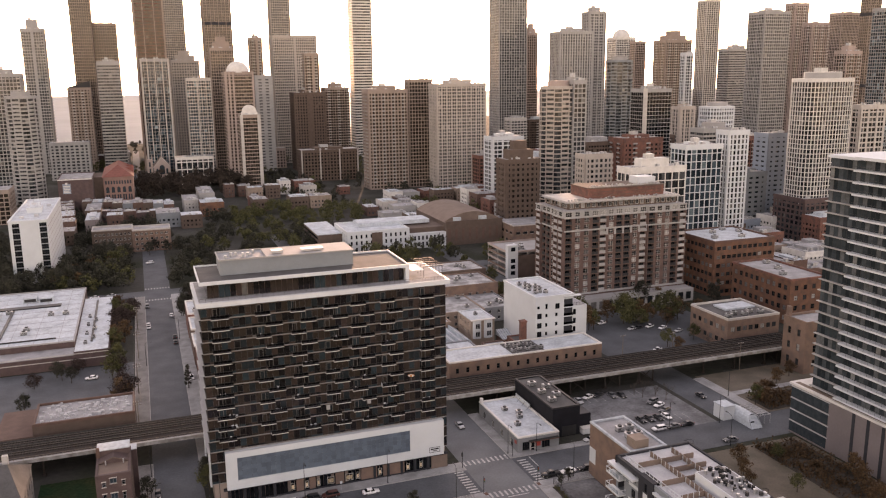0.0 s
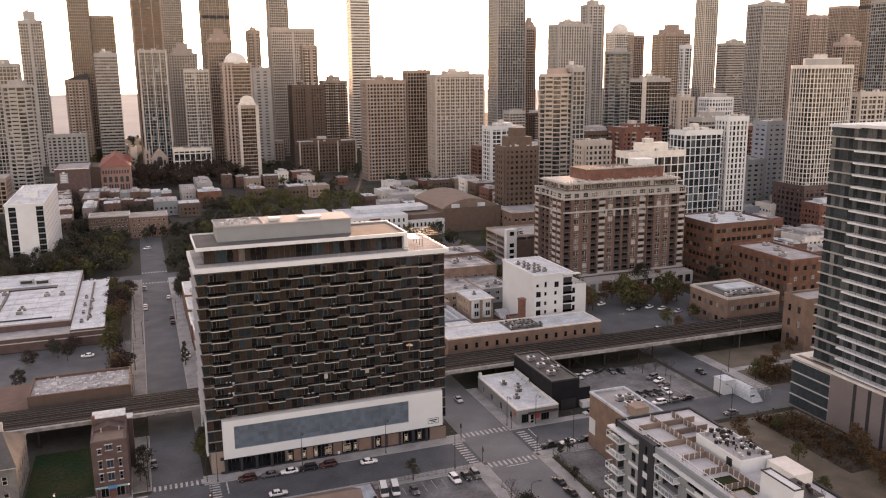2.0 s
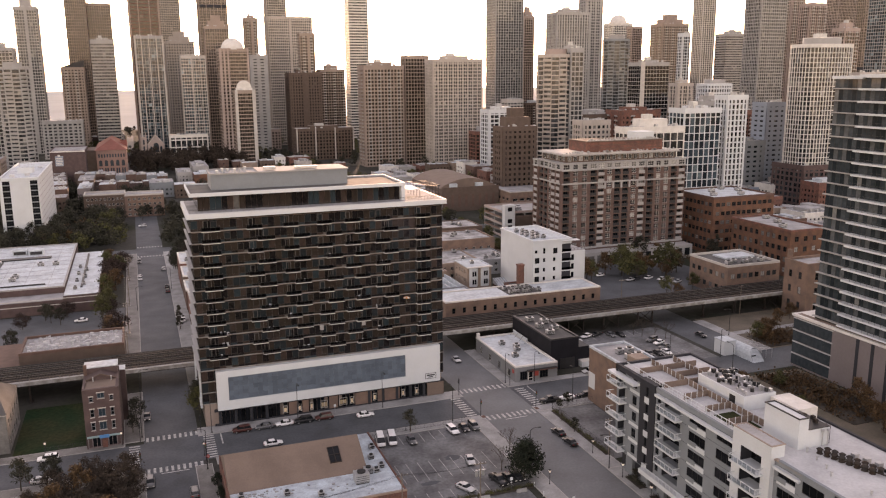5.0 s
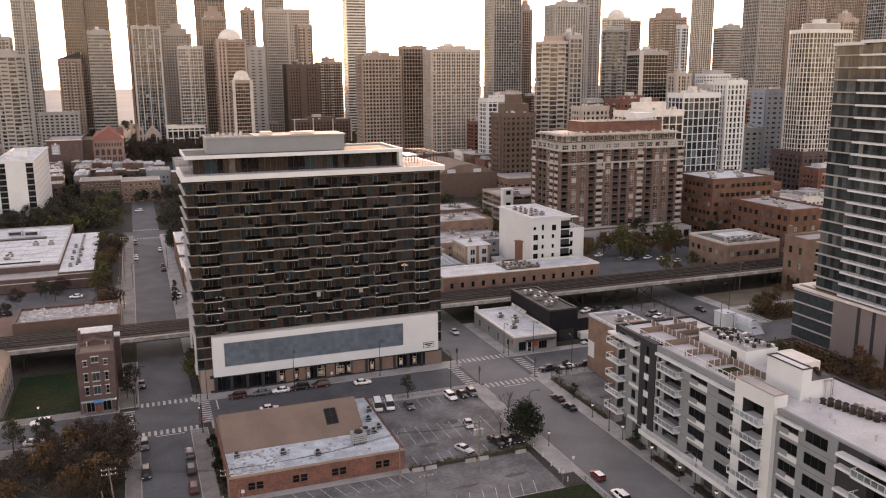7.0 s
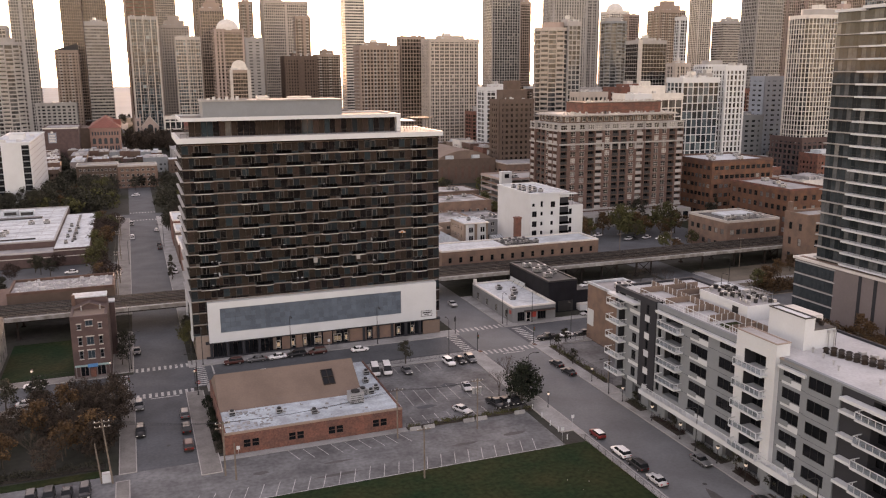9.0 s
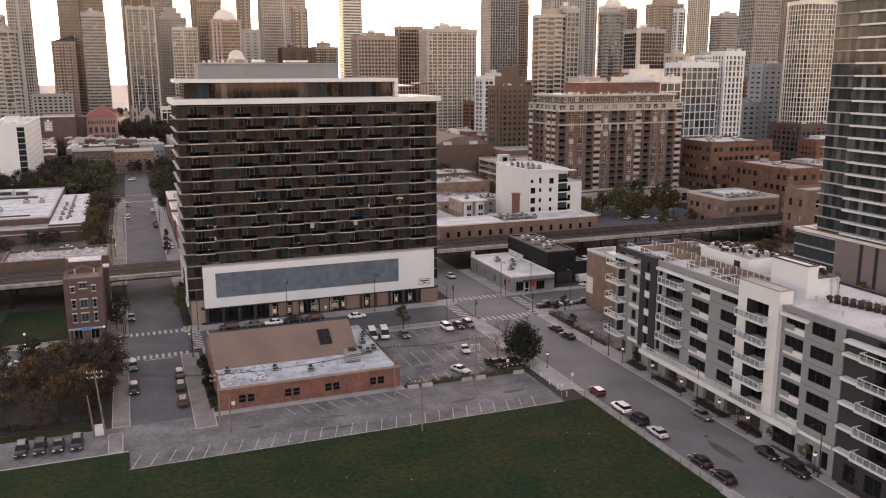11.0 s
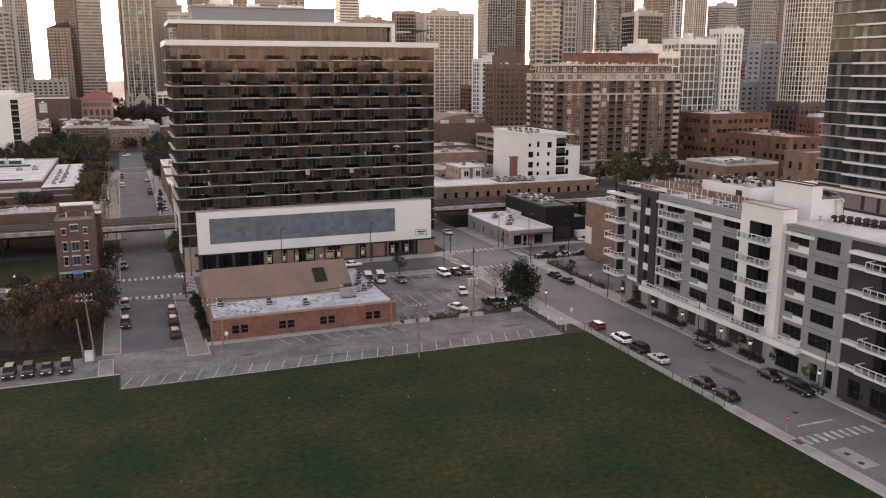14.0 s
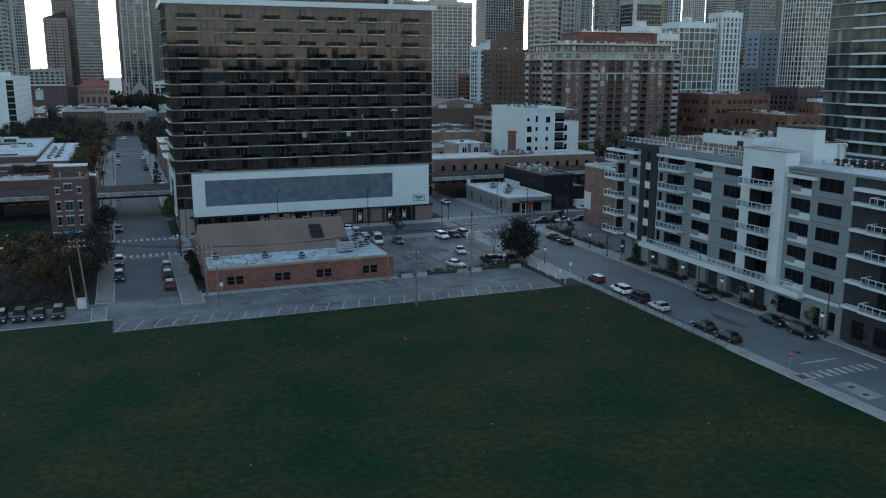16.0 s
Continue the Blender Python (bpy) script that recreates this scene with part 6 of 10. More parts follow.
# lower blocks that fill the ground between the towers
fill_rnd = random.Random(31)
FILL = [(330, 560, 640, 880), (560, 900, 700, 1050), (300, 420, 590, 720), (430, 620, 500, 640), (360, 520, 900, 1060), (620, 900, 1080, 1250), (480, 640, 400, 520)]
for i in range(42):
    x0, x1, y0, y1 = FILL[i % len(FILL)]
    far_tower("mid_rise_block", "mid rise city block with rows of windows", fill_rnd.uniform(x0, x1), fill_rnd.uniform(y0, y1), fill_rnd.uniform(16, 34), fill_rnd.uniform(14, 24), fill_rnd.uniform(22, 62) * (1.5 if i % 7 == 5 else 1.0), fill_rnd.choice(["greyc", "beige", "brick_brown", "pinkc", "lime", "brick", "offwhite", "brown"]), fh=3.3, bay=fill_rnd.choice([2.6, 3.2, 4.0]), pier=fill_rnd.choice([0.8, 1.2, 1.6]), band=fill_rnd.choice([1.0, 1.4]), roof_h=fill_rnd.choice([2.5, 4, 5]), bare=True)


# glass tower with long balcony bands
def balcony_tower():
    x, y, W, D = 186.0, 100.0, 34.0, 86.0
    root = thing("balcony_glass_tower", x, y, "dark glass tower with long white balcony bands on a podium", "tower")
    Geo().box(0, W, 0, D, 16, 86.5).out("core", M["mullion"], root)
    rnd = random.Random(12)
    fh = 3.32
    for k in range(21):
        z = 17.0 + k * fh
        g = Geo()
        n = 56
        for i in [(q + k * 17) % n for q in range(n)]:
            a, b = D * i / n + 0.05, D * (i + 1) / n - 0.05
            t1, t2 = rnd.uniform(-0.015, 0.015), rnd.uniform(-0.015, 0.015)
            g.add([(-0.03, b, z + 0.3), (-0.03 - t1, a, z + 0.3), (-0.03 - t1 - t2, a, z + fh - 0.1), (-0.03 - t2, b, z + fh - 0.1)], [(0, 1, 2, 3)])
        for i in range(22):
            a, b = W * i / 22 + 0.05, W * (i + 1) / 22 - 0.05
            t1 = rnd.uniform(-0.015, 0.015)
            g.add([(a, -0.03, z + 0.3), (b, -0.03 - t1, z + 0.3), (b, -0.03 - t1, z + fh - 0.1), (a, -0.03, z + fh - 0.1)], [(0, 1, 2, 3)])
        g.out("glazing", M["teal_glass"], root)
        g = Geo().box(-0.9, 0, 75.6, D + 0.4, z, z + 0.3)
        g.out("floor_band", M["greyc"], root, "thin pale floor band")
        g = Geo().box(-2.2, 0, 0, 75.8, z - 0.12, z + 0.36).box(-0.6, W, -0.8, 0, z, z + 0.35)
        g.out("balcony_band", M["white"], root, "long white balcony band")
        g = Geo()
        for i in range(38):
            g.box(-2.15, -2.1, 0.5 + i * 1.95, 0.56 + i * 1.95, z + 0.4, z + 1.3)
        g.box(-2.17, -2.09, 0, 75.8, z + 1.28, z + 1.34)
        g.out("balcony_rail", M["steel_dark"], root)
    g = Geo().box(-2.2, W, 0, 75.8, 86.6, 87.4).box(-0.9, W, 75.8, D + 0.5, 86.2, 87.0)
    g.out("roof_slab", M["white"], root, "white roof slab")
    Geo().box(8, W - 4, 20, 60, 87.4, 91).out("roof_house", M["white"], root)
    Geo().box(-2, W + 6, -30, 92, 0, 15.6).out("podium", M["mauve_panel"], root, "mauve grey panelled podium")
    g = Geo()
    for i in range(24):
        g.box(-2.06, -2.0, -29.6 + 5.1 * i, -28.5 + 5.1 * i, 0, 15.4) if i < 20 else None
    g.out("podium_joints", M["dark_panel"], root)
    Geo().box(-2.5, W + 6.5, -30.5, 92.5, 15.6, 16.3).out("podium_coping", M["offwhite"], root)
    Geo().box(-1.6, -0.1, -29, 91, 16.3, 16.42).out("podium_terrace", M["roof_brown"], root)
    for k in range(4):
        z = 0.6 + 3.7 * k
        for j in range(10):
            Geo().box(-2.08, -2.0, 77.0 + j * 1.5, 78.42 + j * 1.5, z, z + 3.1).out("corner_pane", M["teal_glass"], root)
        Geo().box(-2.2, -2.0, 76.6, 92.05, z + 3.2, z + 3.5).out("corner_band", M["slab"], root)


balcony_tower()


# ---- middle distance buildings ----
def corner_shop():
    X, Y, W, D = 98.6, 208.8, 13.2, 29.5
    root = block("corner_shop", "low grey corner shop with a white roof and large windows", X, Y, W, D, 4.4, "grey_paint", 1, 0, 4, 1.7, 2.2, 0.6, 3.6, style=(2, 1), roof="roof_white", frame_mat="offwhite", coping="offwhite", cap=0.45)
    for s, w, h in ((2.4, 2.2, 2.6), (9.0, 2.6, 2.4)):
        window(root, w, h, (3, 1), "steel_dark", pose(s, -0.36, 0.5))
    g = Geo().plate([4.0, 4.12, 5.28, 5.4], [0.05, 0.9, 1.0, 2.75, 2.87], lambda i, j: i != 1 or j == 1, lambda s, z, o: (s, -0.42 if o else -0.3, z))
    g.out("shop_door", M["offwhite"], root, "glazed shop door in a pale frame")
    Geo().box(4.1, 5.3, -0.36, -0.33, 0.1, 2.8).out("door_glass", M["glass"], root)
    Geo().box(5.7, 7.2, -0.5, -0.32, 1.3, 2.9).out("fascia_sign", M["sign_red"], root, "orange red poster sign")
    Geo().box(-0.5, -0.32, 0.4, 1.5, 2.6, 3.6).out("fascia_sign", M["sign_red"], root, "small red corner sign")
    Geo().box(3.4, 13.0, -1.5, -0.3, 3.15, 3.45).out("canopy", M["steel_dark"], root, "flat dark canopy over the shop front")
    Geo().box(3.4, 13.0, -1.53, -1.5, 3.2, 3.4).out("canopy_edge", M["brick"], root, "faded red canopy edge")
    Geo().box(-0.2, 0.7, D - 1.0, D - 0.1, 4.4, 6.2).out("corner_pier", M["offwhite"], root)
    g = Geo()
    for y in (18.4, 22.0, 25.6, 29.0):
        g.bar((W - 0.3, y, 4.7), (W - 0.3, y, 6.2), 0.06).bar((W - 0.3, y, 6.0), (W - 1.6, y, 4.5), 0.05)
    g.box(W - 0.34, W - 0.26, 18.2, 29.2, 4.95, 5.03).box(W - 0.34, W - 0.26, 18.2, 29.2, 6.1, 6.18)
    g.out("sign_frame", M["steel_dark"], root, "thin steel frame of a rooftop sign")
    y = 18.6
    for w in (0.9, 1.1, 0.7, 1.1, 1.0, 0.6, 1.1, 0.9, 1.0):
        Geo().box(W - 0.52, W - 0.4, y, y + w, 4.95, 6.1).out("sign_bar", M["white"], root)
        y += w + 0.26
    for x, yy in ((3, 8), (6, 13), (7.2, 16), (4, 20)):
        plant(X + x, Y + yy, 4.46, 1.8, 1.6, 1.1)


corner_shop()


def black_hall():
    root = block("black_brick_hall", "black painted brick hall with roof units", 112.8, 214, 8.9, 27, 9.4, "black", 1, 0, 0, 1, 1, 1, 4, roof="roof_dark", coping="steel_dark", cap=0.5)
    Geo().box(9.2, 13.8, 1.0, 19, 0, 5.8).out("low_wing", M["black"], root, "lower black wing")
    Geo().box(9.4, 13.6, 1.2, 18.8, 5.8, 5.9).out("wing_roof", M["roof_dark"], root)
    Geo().box(3, 8, -0.36, -0.3, 0.2, 3.4).out("roller_door", M["steel_dark"], root)
    for i in range(5):
        plant(114.2 + (i % 2) * 3.4, 219 + i * 3.6, 9.46, 2.4, 1.8, 1.4)


black_hall()

root = block("tan_corner_building", "faded brown brick corner building with a white wall poster", 112, 169.8, 10.5, 20, 15, "brown_brick_wall", 1, 0, 0, 1, 1, 1, 4, roof="roof_grey", coping="roof_white", cap=0.6)
Geo().box(-0.42, -0.32, 16.6, 19.7, 4.0, 8.4).out("wall_poster", M["white"], root, "plain white wall poster")
Geo().box(2.0, 6.0, 1.0, 5.0, 15.06, 17.6).out("stair_head", M["brick_tan"], root)
for i in range(4):
    plant(115.5 + (i % 2) * 3, 177 + (i // 2) * 4.5, 15.06, 2.0, 1.7, 1.4)

root = block("long_low_building", "long low pale brick building beside the railway", 97, 262.4, 61, 13.5, 10, "brown_brick_wall", 2, 15, 3, 1.2, 1.9, 1.6, 4.4, style=(1, 2), roof="roof_white", frame_mat="steel_dark", coping="offwhite", cap=0.5)
Geo().box(25, 38, 0.4, 13, 10.06, 10.16).out("roof_patch", M["roof_dark"], root, "dark cluttered roof patch")
for i in range(9):
    plant(122.5 + (i % 5) * 2.8, 265 + (i // 5) * 4.6 + (i % 2), 10.16, 1.6, 1.5, 1.2)
g = Geo().box(0, 2.2, 0, 2.2, 0, 17.2).box(-0.2, 2.4, -0.2, 2.4, 17.2, 17.7)
tagged(g.out("brick_chimney", M["brick"], at=pose(131.6, 276.6, 0)), "square red brick chimney behind the low building", "chimney")

for x, y, W, D, h, wall, roof in ((14.0, 263, 16, 22, 7.0, "brick_dark", "roof_grey"), (14.0, 285.5, 18, 17, 10.2, "brick_tan", "roof_brown"), (14.2, 303, 17, 20, 8.2, "brick", "roof_brown"), (13.8, 324, 18, 17, 7.4, "brick_dark", "roof_white"), (13.8, 341.5, 20, 18, 9.0, "brick_brown", "roof_white"), (13.6, 360, 20, 22, 10.5, "brick", "roof_white")):
    block("street_brick_house", "narrow brick building with a patched flat roof along the street", x, y, W, D, h, wall, 2, 0, 5, 1.2, 1.8, 1.0, h / 2 - 0.3, style=(1, 2), roof=roof, coping="offwhite", cap=0.6)
    for i in range(3):
        plant(x + 2 + 4.2 * i, y + 4 + 5 * (i % 2), h + 0.06, 1.8, 1.6, 1.2)
for x, y, W, D, h, wall, roof in ((106, 282, 11, 13, 6, "grey_paint", "roof_white"), (104, 318, 14, 11, 7, "brick_tan", "roof_grey"), (133, 283.5, 5.0, 9, 6.5, "brick", "roof_dark"), (121, 282, 9, 8, 6.0, "brick_dark", "roof_grey")):
    block("small_workshop", "small flat roofed workshop with worn walls", x, y, W, D, h, wall, 2, 3, 4, 1.1, 1.4, 1.0, h / 2 - 0.2, style=(1, 2), roof=roof, cap=0.5)


def site_trailer(x, y):
    root = thing("storage_container", x, y, "low white storage container on the yard beside the hall", "container")
    g = Geo().box(0, 6.0, 0, 2.3, 0.15, 1.9)
    for i in range(15):
        g.box(0.1 + i * 0.4, 0.3 + i * 0.4, -0.05, 0, 0.3, 1.75)
    g.out("body", M["white"], root)
    Geo().box(-0.05, 6.05, -0.05, 2.35, 1.9, 2.02).out("lid", M["offwhite"], root)
    Geo().box(0.2, 5.8, 0.2, 2.1, 0, 0.15).out("skid", M["steel_dark"], root)


site_trailer(122.6, 212.4)


def bay_house():
    """Brick house with two white timber bays and a pale roof."""
    root = block("bay_fronted_house", "old brick house with white timber bays and a white roof", 122, 304.5, 10, 14, 11.2, "brick_tan", 3, 0, 4, 1.0, 1.7, 1.0, 3.4, z0=0.6, style=(1, 2), roof="roof_white", coping="roof_white", cap=0.4)
    for x0 in (0.6, 5.6):
        pts = [(x0, -0.3), (x0 + 0.8, -1.2), (x0 + 3.0, -1.2), (x0 + 3.8, -0.3)]
        Geo().prism(pts, 3.4, 11.0).out("bay", M["white"], root, "white timber bay")
        for f in range(2):
            z = 4.4 + 3.4 * f
            Geo().box(x0 + 1.05, x0 + 1.8, -1.26, -1.21, z, z + 2.0).out("bay_pane", M["glass"], root)
            Geo().box(x0 + 2.0, x0 + 2.75, -1.26, -1.21, z, z + 2.0).out("bay_pane", M["glass"], root)
    Geo().box(-0.4, 10.4, -1.5, -0.3, 11.2, 11.6).out("eave", M["offwhite"], root)
    plant(126, 311, 11.26, 1.6, 1.4, 1.1)


bay_house()


def saw_roof_shed():
    root = thing("saw_roof_shed", 104, 296, "low brick shed with a white saw tooth roof", "shed")
    Geo().box(0, 15, 0, 20, 0, 5.2).out("wall", M["brick_tan"], root)
    for i in range(5):
        x = 3.0 * i
        Geo().add([(x, 0, 5.2), (x + 3, 0, 5.2), (x + 3, 20, 5.2), (x, 20, 5.2), (x, 0, 6.9), (x, 20, 6.9)], [(0, 1, 4), (3, 5, 2), (0, 4, 5, 3), (1, 2, 5, 4), (0, 3, 2, 1)]).out("roof_tooth", M["roof_white"], root)


saw_roof_shed()

M["roof_stain"] = mat("stained_pale_roof", (0.36, 0.365, 0.37), 0.9, 0.8, 0.16, 0.7, second=(0.13, 0.13, 0.13))
for x, y, W, D, h, wall, roof, cap in ((121, 358, 36, 24, 11.0, "brown_brick_wall", "roof_stain", 0.7), (128, 382.5, 33, 20, 12.4, "brick_brown", "roof_stain", 0.5), (119, 331, 20, 26, 7.0, "brick_tan", "roof_stain", 0.5), (140, 334, 15, 23, 6.4, "grey_paint", "roof_stain", 0.4), (104, 360, 15, 40, 8, "brick_brown", "roof_dark", 0.6), (157.5, 340, 18, 15, 5.6, "brick_brown", "roof_grey", 0.5)):
    block("low_brick_workshop", "low brick workshop with a stained pale flat roof", x, y, W, D, h, wall, 2, max(3, int(W / 4)), max(3, int(D / 5)), 1.5, 1.6, 1.0, h / 2 - 0.3, style=(2, 1), roof=roof, cap=cap)
    rr = random.Random(int(x + y))
    for i in range(3):
        plant(x + rr.uniform(3, W - 5), y + rr.uniform(3, D - 5), h + 0.06, 2.0, 1.6, 1.3)
root = thing("glass_roof_shed", 134, 299, "small lean-to shed with a white glazed roof", "shed")
Geo().box(0, 5, 0, 7, 0, 3.4).out("wall", M["brick_dark"], root)
Geo().add([(-0.2, -0.3, 3.4), (5.2, -0.3, 3.4), (5.2, 7.2, 5.6), (-0.2, 7.2, 5.6), (-0.2, 7.2, 3.4), (5.2, 7.2, 3.4)], [(0, 1, 2, 3), (0, 3, 4), (1, 5, 2), (3, 2, 5, 4)]).out("glazed_roof", M["roof_white"], root)
for i in range(5):
    Geo().bar((0.3 + 1.1 * i, -0.25, 3.5), (0.3 + 1.1 * i, 7.1, 5.68), 0.06, 0.06, 4).out("glazing_bar", M["steel_dark"], root)


def garage():
    """Parking decks with pale spandrels and a stair tower."""
    root = thing("parking_garage", 185, 407, "brown brick parking garage with open decks and a pale stair tower", "garage")
    W, D = 31, 28
    for k in range(5):
        z = 3.3 * k
        Geo().box(0, W, 0, D, z, z + 0.35).out("deck", M["greyc"], root)
        Geo().plate([-0.15, 0.15, W - 0.15, W + 0.15], [-0.15, 0.15, D - 0.15, D + 0.15], lambda i, j: (i, j) != (1, 1), lambda q, r, o: (q, r, z + 0.35 + 1.0 * o)).out("spandrel", M["brown_brick_wall" if k % 2 else "pinkc"], root, "pinkish deck parapet")
    for x in range(0, W + 1, 6):
        for y in (0, D / 2, D):
            Geo().box(max(0, x - 0.3), min(W, x + 0.3), max(0, y - 0.3), min(D, y + 0.3), 0.35, 13.2).out("column", M["greyc"], root)
    Geo().box(-1.5, 4.5, -3.5, -0.2, 0, 18.6).out("stair_tower", M["white"], root, "pale stair tower")
    for z in (2, 5.4, 8.8, 15.2):
        Geo().box(0.2, 2.8, -3.56, -3.5, z, z + 2.2).out("stair_pane", M["glass"], root)
    Geo().box(4.8, W, -2.0, -0.2, 0, 12.0).out("front_wall", M["brick_brown"], root)


garage()


def arched_hall():
    """Brown brick hall under a broad curved roof."""
    root = thing("arched_roof_hall", 183, 500, "brown brick hall under a broad curved brown roof", "building")
    W, D, h = 40, 62, 15
    Geo().box(0, W, 0, D, 0, h).out("wall", M["brick_brown"], root)
    n = 12
    arc = [(W * i / n, h + 6.0 * math.sin(math.pi * i / n) ** 0.8) for i in range(n + 1)]
    g = Geo()
    for y in (4.0, D):
        g.v += [(x, y, z) for x, z in arc]
    g.f = [(i, i + 1, n + 2 + i, n + 1 + i) for i in range(n)] + [tuple(range(n + 1))[::-1], tuple(range(n + 1, 2 * n + 2))]
    g.m = [0] * len(g.f)
    g.out("curved_roof", M["roof_brown"], root, "broad curved brown roof")
    Geo().box(-0.2, W + 0.2, -0.2, 0.3, h, h + 1.0).out("parapet", M["brick_brown"], root)
    for x in (6, 24):
        Geo().box(x, x + 5, 1.0, 3.2, h, h + 3.0).out("roof_house", M["roof_white"], root)
    for i in range(8):
        Geo().box(1.5 + 4.8 * i, 3.2 + 4.8 * i, -0.1, -0.02, 3.0, 11.0).out("blind_panel", M["brick_dark"], root)


arched_hall()
block("flat_brick_store", "broad brown brick store with a pale flat roof", 224, 484, 36, 40, 12.6, "brown_brick_wall", 2, 7, 6, 3.2, 1.8, 1.6, 5.4, style=(2, 1), roof="roof_grey", coping="lime", cap=0.6)


def superstore():
    root = block("superstore", "large brown brick store with a pale flat roof", -90, 348.5, 59, 90, 7.6, "mauve_brick", 1, 0, 0, 1, 1, 1, 4, roof="roof_white", coping="greyc", east=True, cap=0.5)
    Geo().box(59.4, 72, -11, 72, 0, 6.6).out("side_wing", M["mauve_brick"], root, "lower brick side wing")
    Geo().box(59.6, 71.8, -10.8, 71.8, 6.6, 6.7).out("wing_roof", M["roof_white"], root, "pale wing roof")
    for z in (3.4, 5.6):
        Geo().box(30, 72.1, -11.15, -11.0, z, z + 0.3).out("stone_course", M["lime"], root)
    Geo().box(30, 59.4, -11.0, 0, 0, 5.2).out("front_annex", M["mauve_brick"], root)
    Geo().box(30.2, 59.2, -10.8, -0.4, 5.2, 5.3).out("annex_roof", M["roof_grey"], root)
    g = Geo()
    for y in range(6, 88, 9):
        g.box(1, 58, y, y + 0.18, 7.66, 7.72)
    for x in range(8, 58, 9):
        g.box(x, x + 0.15, 1, 89, 7.66, 7.7)
    tagged(g.out("roof_seams", M["roof_grey"], root), kind="stuff")
    for a, b, w in (((22, 6), (22, 52), 0.9), ((30, 8), (30, 56), 1.1), ((22, 6), (52, 6), 0.5), ((24, 58), (50, 62), 0.5), ((65, 0), (65, 66), 0.8)):
        Geo().box(a[0], max(b[0], a[0] + w), a[1], max(b[1], a[1] + w), 7.68 if a[0] < 60 else 6.72, 8.2 if a[0] < 60 else 7.2).out("roof_duct", M["steel_dark"], root, "long dark roof duct")
    for a, b in ((21, 40), (20, 4), (33, 70), (40, 68)):
        Geo().box(a, a + 6, b, b + 5, 7.7, 10.0).out("roof_unit", M["roof_white"], root, "large white roof unit")
        Geo().box(a + 0.5, a + 5.5, b - 0.1, b, 8.0, 9.4).out("unit_louvre", M["steel_dark"], root)
    rr = random.Random(3)
    for i in range(8):
        plant(-78 + rr.uniform(2, 40), 360 + rr.uniform(0, 66), 7.66, 2.6, 2.0, 1.4)
    for i in range(7):
        plant(-27.5 + (i % 2) * 2.8, 346 + i * 6.5, 6.7, 1.5, 1.5, 1.1)


superstore()

root = block("old_workshop", "low old brick workshop with a littered roof", -37, 262, 28.5, 17, 8, "brick_brown", 1, 8, 3, 1.6, 2.6, 2.0, 6, style=(2, 2), roof="roof_grey", coping="brick_dark", east=True, cap=0.8)
g = Geo()
rr = random.Random(21)
for i in range(160):
    x, y, s = rr.uniform(1, 27), rr.uniform(1, 15.5), rr.uniform(0.25, 1.1)
    g.box(x, x + s, y, y + s * rr.uniform(0.4, 1.2), 8.06, 8.1 + rr.uniform(0.08, 0.7))
tagged(g.out("roof_clutter", M["roof_pale"], root, "pale scattered roof clutter"), kind="stuff")
Geo().box(-48, -37.4, 262, 285, 0, 5).out("annex", M["brick_dark"]).name = "brick_shed"
tagged(bpy.data.objects["brick_shed"], "plain dark brick shed by the railway", "shed")


